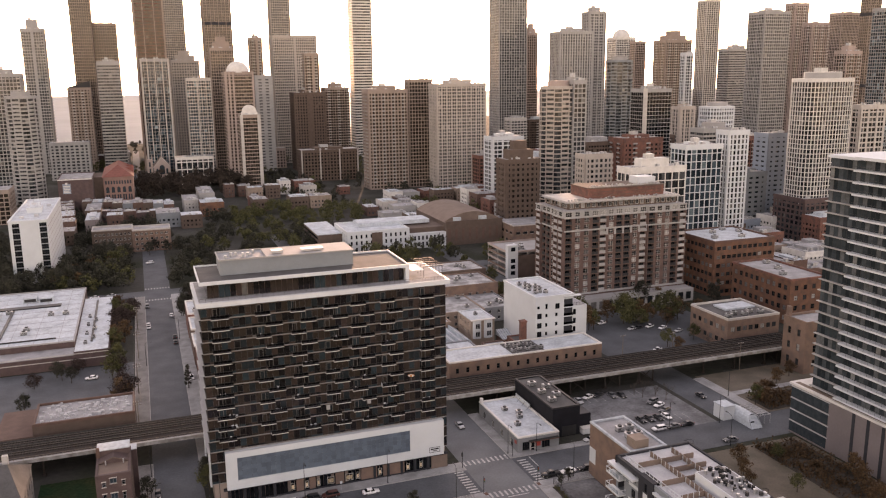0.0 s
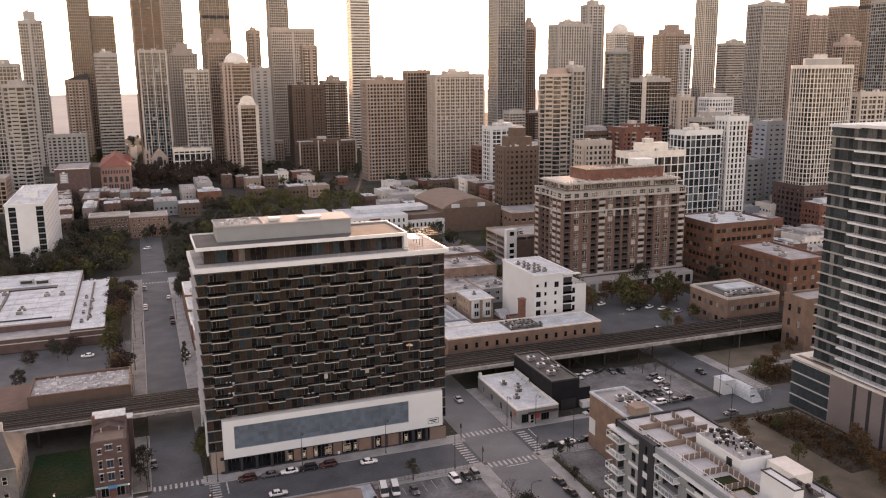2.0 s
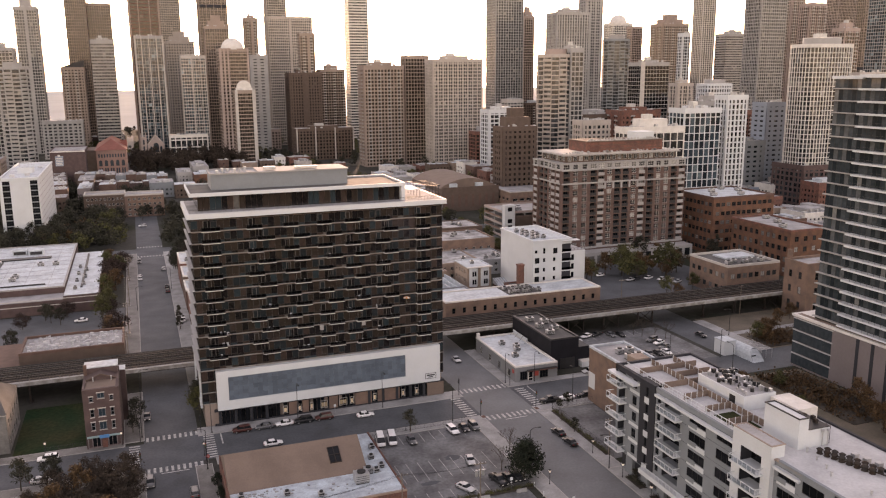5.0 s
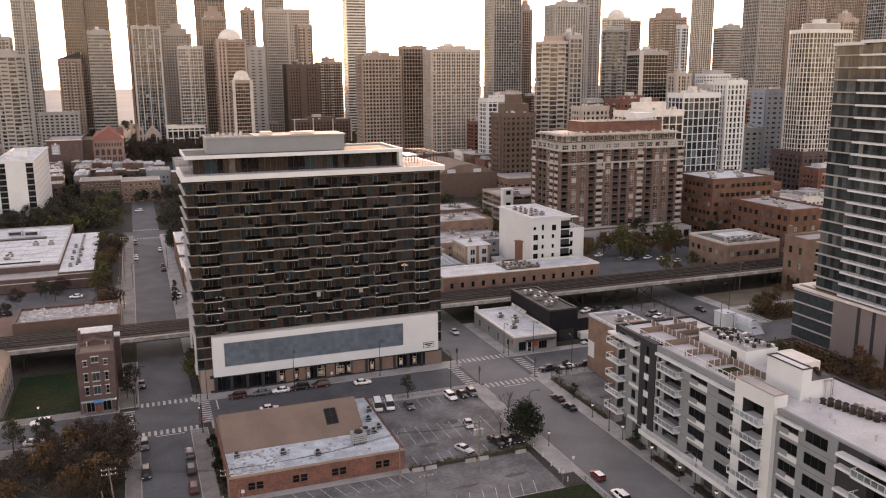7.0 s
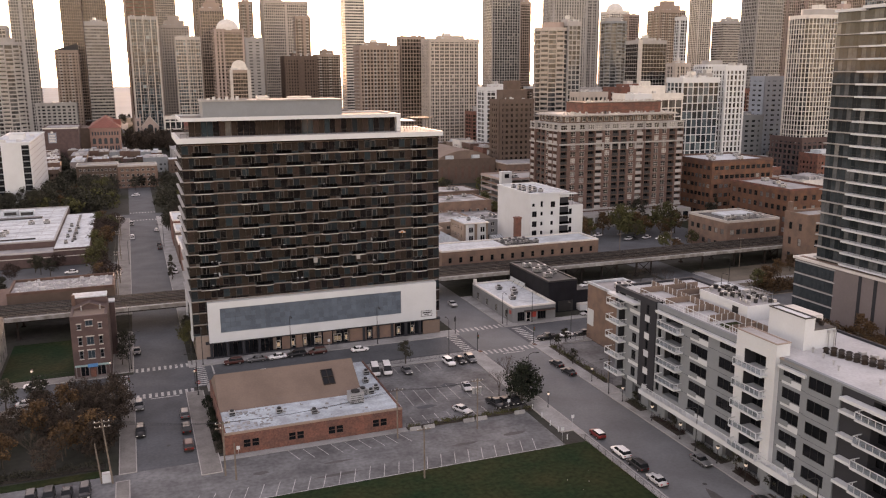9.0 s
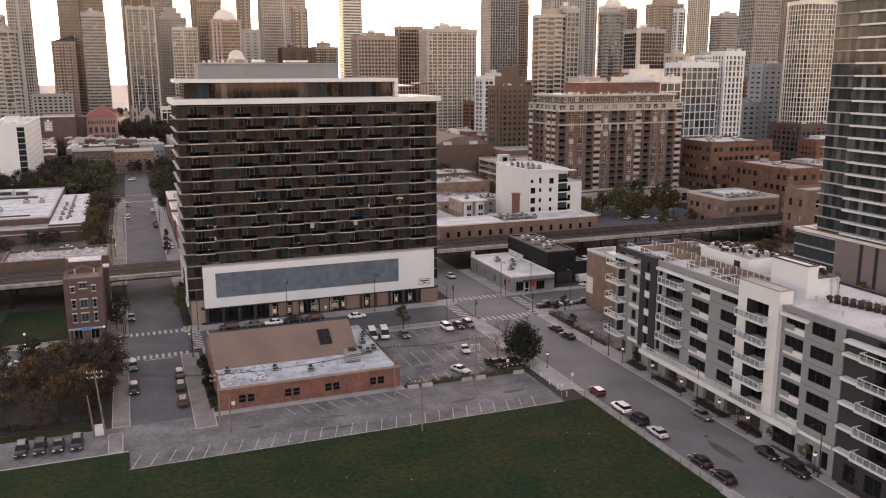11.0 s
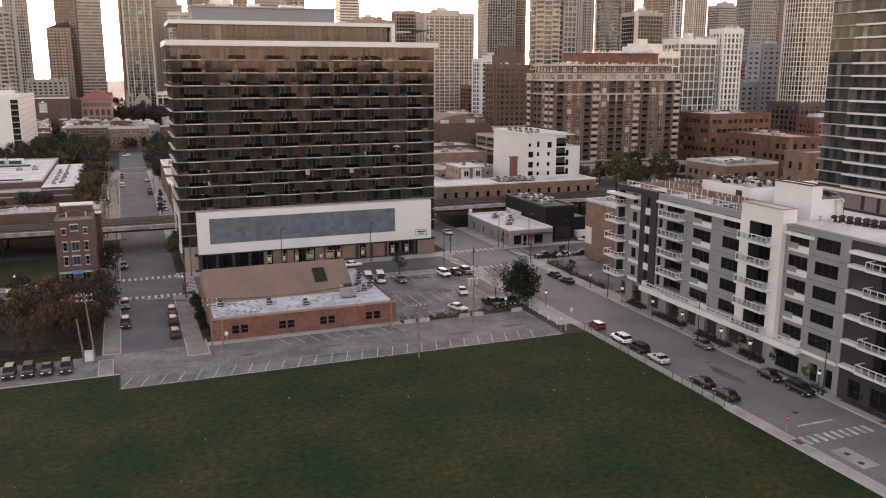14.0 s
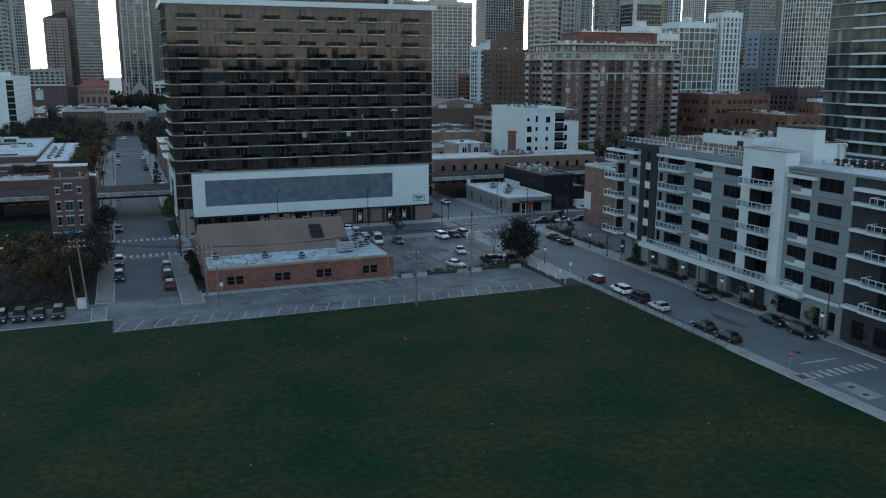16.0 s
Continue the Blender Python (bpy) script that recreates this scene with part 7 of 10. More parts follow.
def red_house():
    x, y, W, D, h, t = -16.6, 205.8, 7.6, 15.0, 14.9, 0.3
    root = thing("red_brick_house", x, y, "narrow three storey red brick house with a gable", "building")
    Geo().box(0, W, 0, D, 0, h - 0.05).out("core", M["dark_panel"], root)
    cols = ((1.1, 2.0), (2.95, 4.55), (5.7, 6.5))
    # upright and level edges of the front's openings; the top storey's middle window sits higher
    ss = [-t] + [v for c in cols for v in c] + [W + t]
    zs = [0, 0.5, 2.8, 4.75, 6.75, 8.1, 10.1, 12.0, 12.75, 13.25, 14.1, h]
    holes = {(i, j) for i in (1, 3, 5) for j in (3, 5)} | {(i, j) for i in (1, 5) for j in (7, 8)} | {(3, 8), (3, 9)} | {(i, 1) for i in (1, 2, 4, 5)}
    Geo().plate(ss, zs, lambda i, j: (i, j) not in holes, face_put("S", W, D, t)).out("wall", M["mauve_brick"], root)
    for k, (a, b) in enumerate(cols):
        mid = k == 1
        for z0, z1 in ((4.75, 6.75), (8.1, 10.1), (12.75, 14.1) if mid else (12.0, 13.25)):
            window(root, b - a, z1 - z0, (2, 1) if mid else (1, 2), "grey_panel", pose((a + b) / 2, -0.12, z0), "pane_blue" if mid else "glass")
            Geo().box(a - 0.15, b + 0.15, -t - 0.07, -t + 0.02, z1, z1 + 0.26).out("lintel", M["lime"], root)
            Geo().box(a - 0.1, b + 0.1, -t - 0.1, -t + 0.02, z0 - 0.16, z0).out("sill", M["lime"], root)
    g = Geo()
    for s, z in wall_face(g, "E", W, D, 3.4, 3, 4, 1.0, 1.7, 3.3, 0.9, t, 0.8, (0, D), h, 0.0):
        window(root, 1.0, 1.7, (1, 2), "grey_panel", face_pose("E", W, D, s, z, 0.12))
    g.out("wall", M["mauve_brick"], root)
    g = Geo()
    for side, length in (("N", W), ("W", D)):
        fbox(g, side, W, D, 0, length, 0, h, 0, t)
    g.out("wall", M["mauve_brick"], root)
    g = Geo()
    roof_edge(g, W, D, h, 0.3)
    g.out("parapet", M["mauve_brick"], root)
    Geo().box(0.3, W - 0.3, 0.3, D - 0.3, h - 0.04, h + 0.06).out("roof", M["roof_brown"], root)
    # raised gabled front of the rear rooms
    g = Geo()
    g.add([(px, py, pz) for py in (6.6, 10.6) for px, pz in ((0.4, h), (W - 0.4, h), (W - 0.4, h + 0.3), (W / 2, h + 1.5), (0.4, h + 0.3))],
          [(0, 1, 2, 3, 4), (9, 8, 7, 6, 5), (2, 7, 8, 3), (3, 8, 9, 4), (1, 6, 7, 2), (4, 9, 5, 0), (0, 5, 6, 1)])
    g.out("gable", M["mauve_brick"], root)
    for xa in (0.1, W - 0.1):
        Geo().bar((xa, 6.5, h + 0.2), (W / 2, 6.5, h + 1.6), 0.13, 0.13, 4).out("gable_moulding", M["brick_brown"], root)
    for xa in (2.0, W - 1.4):
        Geo().cyl(xa, 5.9, h, h + 1.2, 0.16, n=8).out("roof_vent", M["metal"], root)
    Geo().box(0, W, 10.6, D, h, h + 2.0).out("roof_house", M["mauve_brick"], root)
    Geo().box(-0.2, W + 0.2, 10.4, D + 0.1, h + 2.0, h + 2.25).out("roof_house_top", M["roof_white"], root, "white membrane on the raised rear roof")
    Geo().box(-0.3, 0.5, 10.2, 11.0, h, h + 2.9).out("chimney", M["brick_dark"], root)
    # shop front in a pale surround
    for a, b in ((1.1, 2.95), (4.55, 6.5)):
        Geo().box(a, b, -0.1, -0.06, 0.5, 2.8).out("shop_pane", M["glass"], root)
        Geo().box((a + b) / 2 - 0.05, (a + b) / 2 + 0.05, -0.2, -0.1, 0.5, 2.8).out("mullion", M["mauve_panel"], root)
    g = Geo()
    for xa in (0.0, 0.95, 2.8, 4.55, 6.5, 7.4):
        g.box(xa, xa + 0.2, -0.42, -0.3, 0.0, 2.9)
    g.box(0.0, W, -0.42, -0.3, 0.0, 0.45)
    g.out("shop_surround", M["mauve_panel"], root, "pale mauve timber shop surround")
    Geo().box(-0.1, W + 0.1, -0.6, -0.3, 2.9, 3.3).out("shop_cornice", M["copper"], root)
    Geo().box(2.7, 4.9, -0.75, -0.6, 2.7, 3.5).out("shop_sign", M["sign_blue"], root, "small blue shop sign")
    Geo().box(3.2, 4.4, -0.46, -0.3, 0.1, 2.4).out("shop_door", M["brick"], root, "red shop door")
    Geo().box(0.2, W + 1.6, D + 0.4, D + 3.5, 0, h - 1).out("rear_wing", M["mauve_brick"], root)
    Geo().box(0.1, W + 1.7, D + 0.3, D + 3.6, h - 1, h - 0.7).out("wing_roof", M["roof_white"], root)


red_house()


def stone_house():
    x, y, W, D, h = -56, 210.5, 21.5, 20, 9.5
    root = block("stone_house", "grey stone house with a steep slate roof", x, y, W, D, h, "stone", 2, 6, 5, 1.2, 2.1, 1.2, 4.4, style=(1, 2), roof="roof_dark", coping="lime", east=True, cap=0.3)
    Geo().add([(-0.5, -0.5, h + 0.3), (W + 0.5, -0.5, h + 0.3), (W + 0.5, D + 0.5, h + 0.3), (-0.5, D + 0.5, h + 0.3), (-0.5, D / 2, h + 5.8), (W - 3.5, D / 2, h + 5.8)], [(0, 1, 5, 4), (1, 2, 5), (2, 3, 4, 5), (3, 0, 4), (0, 3, 2, 1)]).out("slate_roof", M["roof_dark"], root, "steep dark slate roof")
    Geo().box(W - 5, W - 3.6, D / 2 + 2, D / 2 + 3.2, h + 1, h + 7.2).out("chimney", M["lime"], root)


stone_house()


def pitched_shop():
    """Brick shop with a flat front wing and a brown sloping rear roof."""
    x, y, W = 12.2, 151.8, 34.4
    root = thing("brick_shop", x, y, "low red brick shop with a brown sloping roof", "building")
    g = Geo()
    spots = [(4.6, 1), (13.2, 1), (21.0, 1), (30.0, 2)]
    ss = [0]
    for s, k in spots:
        ss += [s - 1.5, s - 0.1, s + 0.1, s + 1.5]
    ss.append(W)
    g.plate(ss, [0, 1.0, 2.6, 4.0], lambda i, j: j != 1 or i % 2 == 0, lambda s, z, o: (s, -0.3 * o, z))
    g.out("front_wall", M["brick"], root, "weathered red brick front")
    for s, k in spots:
        for d in (-0.8, 0.8):
            window(root, 1.4, 1.6, (1, 2), "brick_dark", pose(s + d, -0.1, 1.0))
    Geo().box(0, W, 0.0, 11, 0, 3.95).out("body", M["brick_dark"], root)
    Geo().box(29, W, 11, 30, 0, 3.95).out("east_wing", M["brick_dark"], root)
    Geo().box(-0.3, 0, -0.3, 30, 0, 4.3).out("west_wall", M["brick"], root)
    Geo().box(W, W + 0.3, -0.3, 30, 0, 4.3).out("east_wall", M["brick"], root)
    g = Geo().box(-0.35, W + 0.35, -0.35, 0.1, 4.0, 4.35)
    g.out("parapet", M["brick_tan"], root)
    Geo().box(0.1, W - 0.1, 0.1, 11, 3.95, 4.08).out("front_roof", M["roof_patch"], root, "patched pale blue grey roof")
    Geo().box(29.6, W - 0.1, 11, 30, 3.95, 4.07).out("side_roof", M["roof_patch"], root)
    Geo().add([(0, 11, 3.9), (29.4, 11, 3.9), (29.4, 19.8, 9.0), (0, 19.8, 9.0), (0, 30, 4.2), (29.4, 30, 4.2), (0, 11, 0), (29.4, 11, 0), (0, 30, 0), (29.4, 30, 0)], [(0, 1, 2, 3), (3, 2, 5, 4), (0, 3, 4, 8, 6), (1, 7, 9, 5, 2), (6, 7, 1, 0), (4, 5, 9, 8)]).out("sloping_roof", M["roof_brown"], root, "plain brown sloping roof")
    sk = new("skylight")
    sk.parent = root
    ang = math.degrees(math.atan2(5.1, 8.8))
    sk.matrix_basis = pose(22.0, 14.2, 5.78, ang, 0, 0)
    Geo().plate([-0.1, 0, 1.1, 1.25, 2.35, 2.45], [-0.1, 0, 1.9, 2.05, 3.95, 4.05], lambda i, j: i % 2 == 0 or j % 2 == 0, lambda s, z, o: (s, z, 0.2 * o)).out("frame", M["steel_rust"], sk)
    for i in range(2):
        for j in range(2):
            Geo().box(1.25 * i, 1.25 * i + 1.1, 2.05 * j, 2.05 * j + 1.9, 0.03, 0.08).out("pane", M["glass"], sk)
    for px, py in ((1.5, 8.2), (10.5, 6.2), (17, 3.4), (30.4, 9.5), (32, 11.2), (31, 16), (32.5, 21)):
        plant(x + px, y + py, 4.07, 1.3, 1.1, 0.9)
    plant(x + 25.4, y + 5.6, 4.07, 3.0, 2.6, 2.2)
    plant(x + 28.4, y + 9.4, 4.07, 1.8, 1.6, 1.3)
    rr = random.Random(5)
    g = Geo()
    for i in range(120):
        a, b, s = rr.uniform(0.6, 9) if i % 3 else rr.uniform(0.6, 33), rr.uniform(0.6, 10), rr.uniform(0.15, 0.7)
        g.box(a, a + s, b, b + s * 0.6, 4.08, 4.12 + rr.uniform(0.02, 0.2))
    tagged(g.out("roof_debris", M["roof_grey"], root, "scattered roof patches and rubble"), kind="stuff")


M["roof_patch"] = mat("patched_silver_roof", (0.41, 0.49, 0.54), 0.75, 0.45, 0.35, 2.5, 0.1, second=(0.25, 0.28, 0.31))
pitched_shop()

def slab_flats():
    X, Y, W, D, h, fh = -69.3, 488.0, 19.0, 87.0, 35.0, 3.12
    root = thing("white_slab_flats", X, Y, "plain white slab of flats with dark window strips", "building")
    Geo().box(0.3, W - 0.3, 0.3, D - 0.3, 0, h - 0.1).out("core", M["dark_panel"], root)
    strips = ((1.7, 5.3), (15.0, 18.6))
    ss = [0, strips[0][0], strips[0][1], strips[1][0], strips[1][1], W]
    Geo().plate(ss, [0, 0.6, h - 0.7, h], lambda i, j: i % 2 == 0 or j != 1, lambda u, z, o: (u, 0.0 if o else 0.3, z)).out("wall", M["white"], root)
    for u, v in strips:
        for f in range(11):
            z = 0.6 + f * fh
            far_window(root, v - u, 2.5, (3, 2), "steel_dark", pose((u + v) / 2, 0.14, z + 0.55), "glass")
            Geo().box(u, v, 0.04, 0.22, z, z + 0.55).out("spandrel", M["grey_panel"], root)
    g = Geo().box(0, 0.3, 0.3, D, 0, h).box(W - 0.3, W, 0.3, D, 0, h).box(0.3, W - 0.3, D - 0.3, D, 0, h)
    g.out("wall", M["white"], root)
    for f in range(1, 12):
        Geo().box(W, W + 0.06, 0.1, D, f * fh + 0.3, f * fh + 0.5).out("floor_line", M["greyc"], root)
    g = Geo()
    roof_edge(g, W, D, h, 0.9)
    g.out("parapet", M["white"], root)
    Geo().box(0.3, W - 0.3, 0.3, D - 0.3, h - 0.04, h + 0.06).out("roof", M["roof_white"], root)
    Geo().box(6, 13.5, 30, 42, h, h + 3.2).out("lift_house", M["white"], root)
    Geo().box(5.8, 13.7, 29.8, 42.2, h + 3.2, h + 3.5).out("lift_roof", M["roof_white"], root)
    for x, y, q in ((7, 33, 3.0), (9.5, 36, 4.0), (12, 31, 2.2), (12.5, 39, 3.4)):
        Geo().cyl(x, y, h + 3.5, h + 3.5 + q, 0.14, n=6).out("mast", M["metal"], root)
    for x, y in ((4, 12), (11, 17), (14, 55), (5, 64)):
        Geo().box(x, x + 2.4, y, y + 2, h, h + 1.4).out("roof_unit", M["metal"], root)


slab_flats()
block("tan_flats", "long low tan brick flats with small windows", -33, 562, 24, 16, 14.5, "brick_brown", 4, 9, 4, 1.5, 1.6, 1.0, 3.4, style=(2, 1), roof="roof_grey", coping="lime", east=True)
block("tan_flats", "long low tan brick flats with small windows", -9, 560, 23, 16, 13.5, "brown_brick_wall", 4, 7, 4, 1.7, 1.5, 1.0, 3.2, style=(2, 1), roof="roof_grey", coping="lime", east=True)


def school():
    root = block("white_school", "white three storey school with tall narrow windows", 117, 498, 40, 36, 13.5, "white", 3, 12, 7, 1.2, 2.4, 0.9, 4.0, z0=0.8, style=(1, 2), roof="roof_white", coping="white", frame_mat="steel_dark")
    Geo().box(40.4, 66, 2, 30, 0, 9.5).out("low_wing", M["white"], root, "lower white wing")
    for i in range(9):
        for z in (1.4, 5.4):
            window(root, 1.2, 2.6, (1, 2), "steel_dark", pose(42 + i * 2.7, 1.9, z))
    Geo().box(40.4, 66, 6, 32, 9.5, 12.6).out("brick_upper_floor", M["brick_brown"], root)
    Geo().box(15.4, 22.4, -0.5, -0.31, 0, 13).out("brown_panel", M["brick_brown"], root, "tall brown panel")
    Geo().box(12, 60, 18, 34, 13.5, 16).out("roof_hall", M["roof_white"], root)
    Geo().box(-16, -0.3, 14, 60, 0, 11).out("rear_wing", M["brick_brown"], root)
    Geo().box(-16.2, -0.3, 13.8, 60, 11, 11.5).out("rear_roof", M["roof_white"], root)
    for i in range(3):
        Geo().box(-16.15, -16.0, 15, 59, 2 + 3.2 * i, 3.3 + 3.2 * i).out("ribbon_window", M["glass"], root)


school()
block("brick_warehouse", "big orange brown brick warehouse with rows of windows", 262, 331, 36, 32, 27.5, "warehouse", 6, 11, 10, 2.3, 1.9, 1.0, 4.4, z0=0.6, style=(3, 2), roof="roof_white", coping="brick_dark", frame_mat="steel_dark", glass="pane_home")
block("brick_office", "dark brick office block with a pale roof", 263, 280, 21, 38, 20, "warehouse", 4, 4, 10, 2.0, 2.2, 1.2, 4.6, z0=0.6, style=(2, 2), roof="roof_grey", coping="brick", frame_mat="steel_dark", glass="pane_home")
for x, y, z in ((268, 340, 27.56), (276, 352, 27.56), (283, 338, 27.56), (291, 350, 27.56), (286, 357, 27.56), (267, 290, 20.06), (273, 300, 20.06), (276, 311, 20.06)):
    plant(x, y, z, 3.0, 2.2, 1.6)
block("tan_brick_house", "tan brick building by the railway", 224.5, 229.5, 22, 11.2, 19.2, "brown_brick_wall", 3, 3, 2, 1.5, 2.6, 1.8, 5.6, z0=0.8, style=(1, 2), roof="roof_grey", coping="brown_brick_wall", frame_mat="steel_dark", glass="pane_home")
root = block("pale_brick_office", "low pale brick office with square windows", 216.5, 262.5, 25, 24, 12.2, "brown_brick_wall", 2, 8, 6, 2.0, 2.0, 1.6, 5.2, z0=0.6, style=(2, 1), roof="roof_dark", coping="lime", frame_mat="steel_dark", glass="pane_home")
Geo().box(8, 23, 12, 20, 12.3, 13.0).out("skylight_roof", M["roof_white"], root, "white raised roof panel")
for i in range(5):
    plant(219 + 4 * i, 266 + (i % 2) * 2, 12.3, 2.2, 2.0, 1.5)

Geo().box(0.2, 1.6, 9.4, 10.8, 19.2, 23.6).out("chimney", M["brown_brick_wall"], bpy.data.objects["tan_brick_house"])
# station head house with a curved stair canopy
root = thing("station_entrance", 170, 196, "white station entrance with a curved stair canopy", "station")
Geo().box(0, 4.3, 9.6, 14.6, 0, 4.5).out("head_house", M["white"], root)
Geo().box(-0.15, 4.45, 9.45, 14.75, 4.5, 4.75).out("head_roof", M["roof_white"], root)
arch = [(6.1 - 2.1 * math.cos(radians(20 * k)), 3.9 * math.sin(radians(20 * k)) ** 0.7 if 0 < k < 9 else 0.0) for k in range(10)]
for k in range(9):
    (xa, za), (xb, zb) = arch[k], arch[k + 1]
    s0, s1 = 3.4 - 0.75 * za, 3.4 - 0.75 * zb
    g = Geo().add([(xa, 4.2 - s0, za), (xb, 4.2 - s1, zb), (xb, 12, zb), (xa, 12, za), (xa, 4.2 - s0, za - 0.12), (xb, 4.2 - s1, zb - 0.12), (xb, 12, zb - 0.12), (xa, 12, za - 0.12)],
                  [(0, 1, 2, 3), (7, 6, 5, 4), (0, 4, 5, 1), (3, 2, 6, 7), (0, 3, 7, 4), (1, 5, 6, 2)])
    g.out("canopy_strip", M["roof_white"], root, "curved white canopy strip")
Geo().add([(4.0, 0.8, 0), (8.2, 0.8, 0), (7.4, 3.6, 3.5), (4.8, 3.6, 3.5)], [(0, 1, 2, 3)]).out("end_glazing", M["roof_white"], root, "sloping white canopy end")
Geo().add([(4.4, 2.0, 1.62), (6.0, 2.0, 1.62), (6.0, 2.25, 1.94), (4.5, 2.25, 1.94)], [(0, 1, 2, 3)]).out("end_slit", M["glass"], root)
g = Geo()
for i in range(7):
    g.box(8.3, 13.0, 3.0 + 1.5 * i, 3.12 + 1.5 * i, 2.9, 3.05)
for x in (8.3, 10.6, 12.9):
    g.box(x, x + 0.12, 2.9, 12.2, 2.75, 2.9)
    for y in (3.0, 7.5, 12.0):
        g.box(x, x + 0.12, y, y + 0.12, 0, 2.75)
g.out("lattice_canopy", M["metal"], root, "open steel lattice canopy")


# church and hall at the end of the street
def arched_window(root, x, z, w, h, material="glass_far"):
    """A window with a round head, a little proud of a wall at y = 0."""
    n = 8
    pts = [(x - w / 2, z), (x + w / 2, z)] + [(x + w / 2 * math.cos(math.pi * k / n), z + h - w / 2 + w / 2 * math.sin(math.pi * k / n)) for k in range(n + 1)]
    m = len(pts)
    g = Geo().add([(px, o, pz) for o in (-0.14, -0.02) for px, pz in pts], [tuple(range(m)), tuple(range(2 * m - 1, m - 1, -1))] + [(i, m + i, m + (i + 1) % m, (i + 1) % m) for i in range(m)])
    g.out("arched_window", M[material], root)


def church():
    root = thing("stone_church_hall", -32.0, 765, "pinkish stone hall with arched windows under a red hipped roof", "church")
    W, D, h = 24.0, 84, 25.5
    Geo().box(0, W, 0, D, 0, h).out("nave", M["church_stone"], root)
    Geo().box(-0.7, W + 0.7, -0.7, D + 0.7, h, h + 0.7).out("cornice", M["church_stone"], root)
    Geo().box(-0.2, W + 0.2, -0.25, 0, 18.6, 19.1).out("string_course", M["church_stone"], root)
    e, r = h + 0.7, h + 8.5
    Geo().add([(-1, -1, e), (W + 1, -1, e), (W + 1, D + 1, e), (-1, D + 1, e), (W / 2, 26, r), (W / 2, D - 14, r)], [(0, 1, 4), (1, 2, 5, 4), (2, 3, 5), (3, 0, 4, 5), (3, 2, 1, 0)]).out("roof", M["red_tile"], root, "red tiled hipped roof")
    for y in (30, 52):
        Geo().add([(W + 0.6, y, e), (W + 0.6, y + 10, e), (W + 0.6, y + 5, e + 4.2), (W / 2 + 5, y + 5, e + 4.2), (W - 1, y, e), (W - 1, y + 10, e)], [(0, 1, 2), (0, 2, 3, 4), (1, 5, 3, 2), (4, 3, 5)]).out("roof_gable", M["red_tile"], root)
    for i in range(10):
        Geo().box(1.5 + i * 2.2, 2.7 + i * 2.2, -0.14, -0.02, 20.0, 22.9).out("window", M["glass_far"], root)
    for i in range(5):
        arched_window(root, 3.0 + i * 4.5, 12.7, 2.6, 5.0)
        for d in (-0.9, 0.9):
            Geo().box(2.4 + i * 4.5 + d, 3.6 + i * 4.5 + d, -0.14, -0.02, 6.4, 11.0).out("window", M["glass_far"], root)
    Geo().box(-7.5, 0, 3, 40, 0, 26.2).out("side_wing", M["brick_brown"], root, "brown brick side wing")


def dark_hall():
    root = thing("dark_brick_hall", -66, 745, "dark brick hall with a blank wall and pale wall sign", "building")
    W, D, h = 26.5, 50, 27.6
    Geo().box(0, W, 0, D, 0, h).out("wall", M["mauve_brick"], root)
    g = Geo()
    roof_edge(g, W, D, h, 0.8)
    g.out("parapet", M["mauve_brick"], root)
    Geo().box(-0.05, W + 0.05, -0.42, -0.36, h - 0.2, h + 0.7).out("coping", M["offwhite"], root)
    Geo().box(0.4, W - 0.4, 0.4, D - 0.4, h, h + 0.1).out("roof", M["roof_grey"], root)
    Geo().box(3.6, 9.7, -0.3, -0.05, 16.2, 24.4).out("wall_sign", M["bluec"], root, "pale blue wall sign")
    for k in range(5):
        Geo().box(4.2, 9.1 - 0.5 * (k % 2), -0.36, -0.3, 17.0 + k * 1.3, 17.6 + k * 1.3).out("sign_bar", M["offwhite"], root)
    Geo().cyl(6.6, -0.2, 23.9, 25.4, 0.9, n=10).out("sign_cap", M["offwhite"], root)


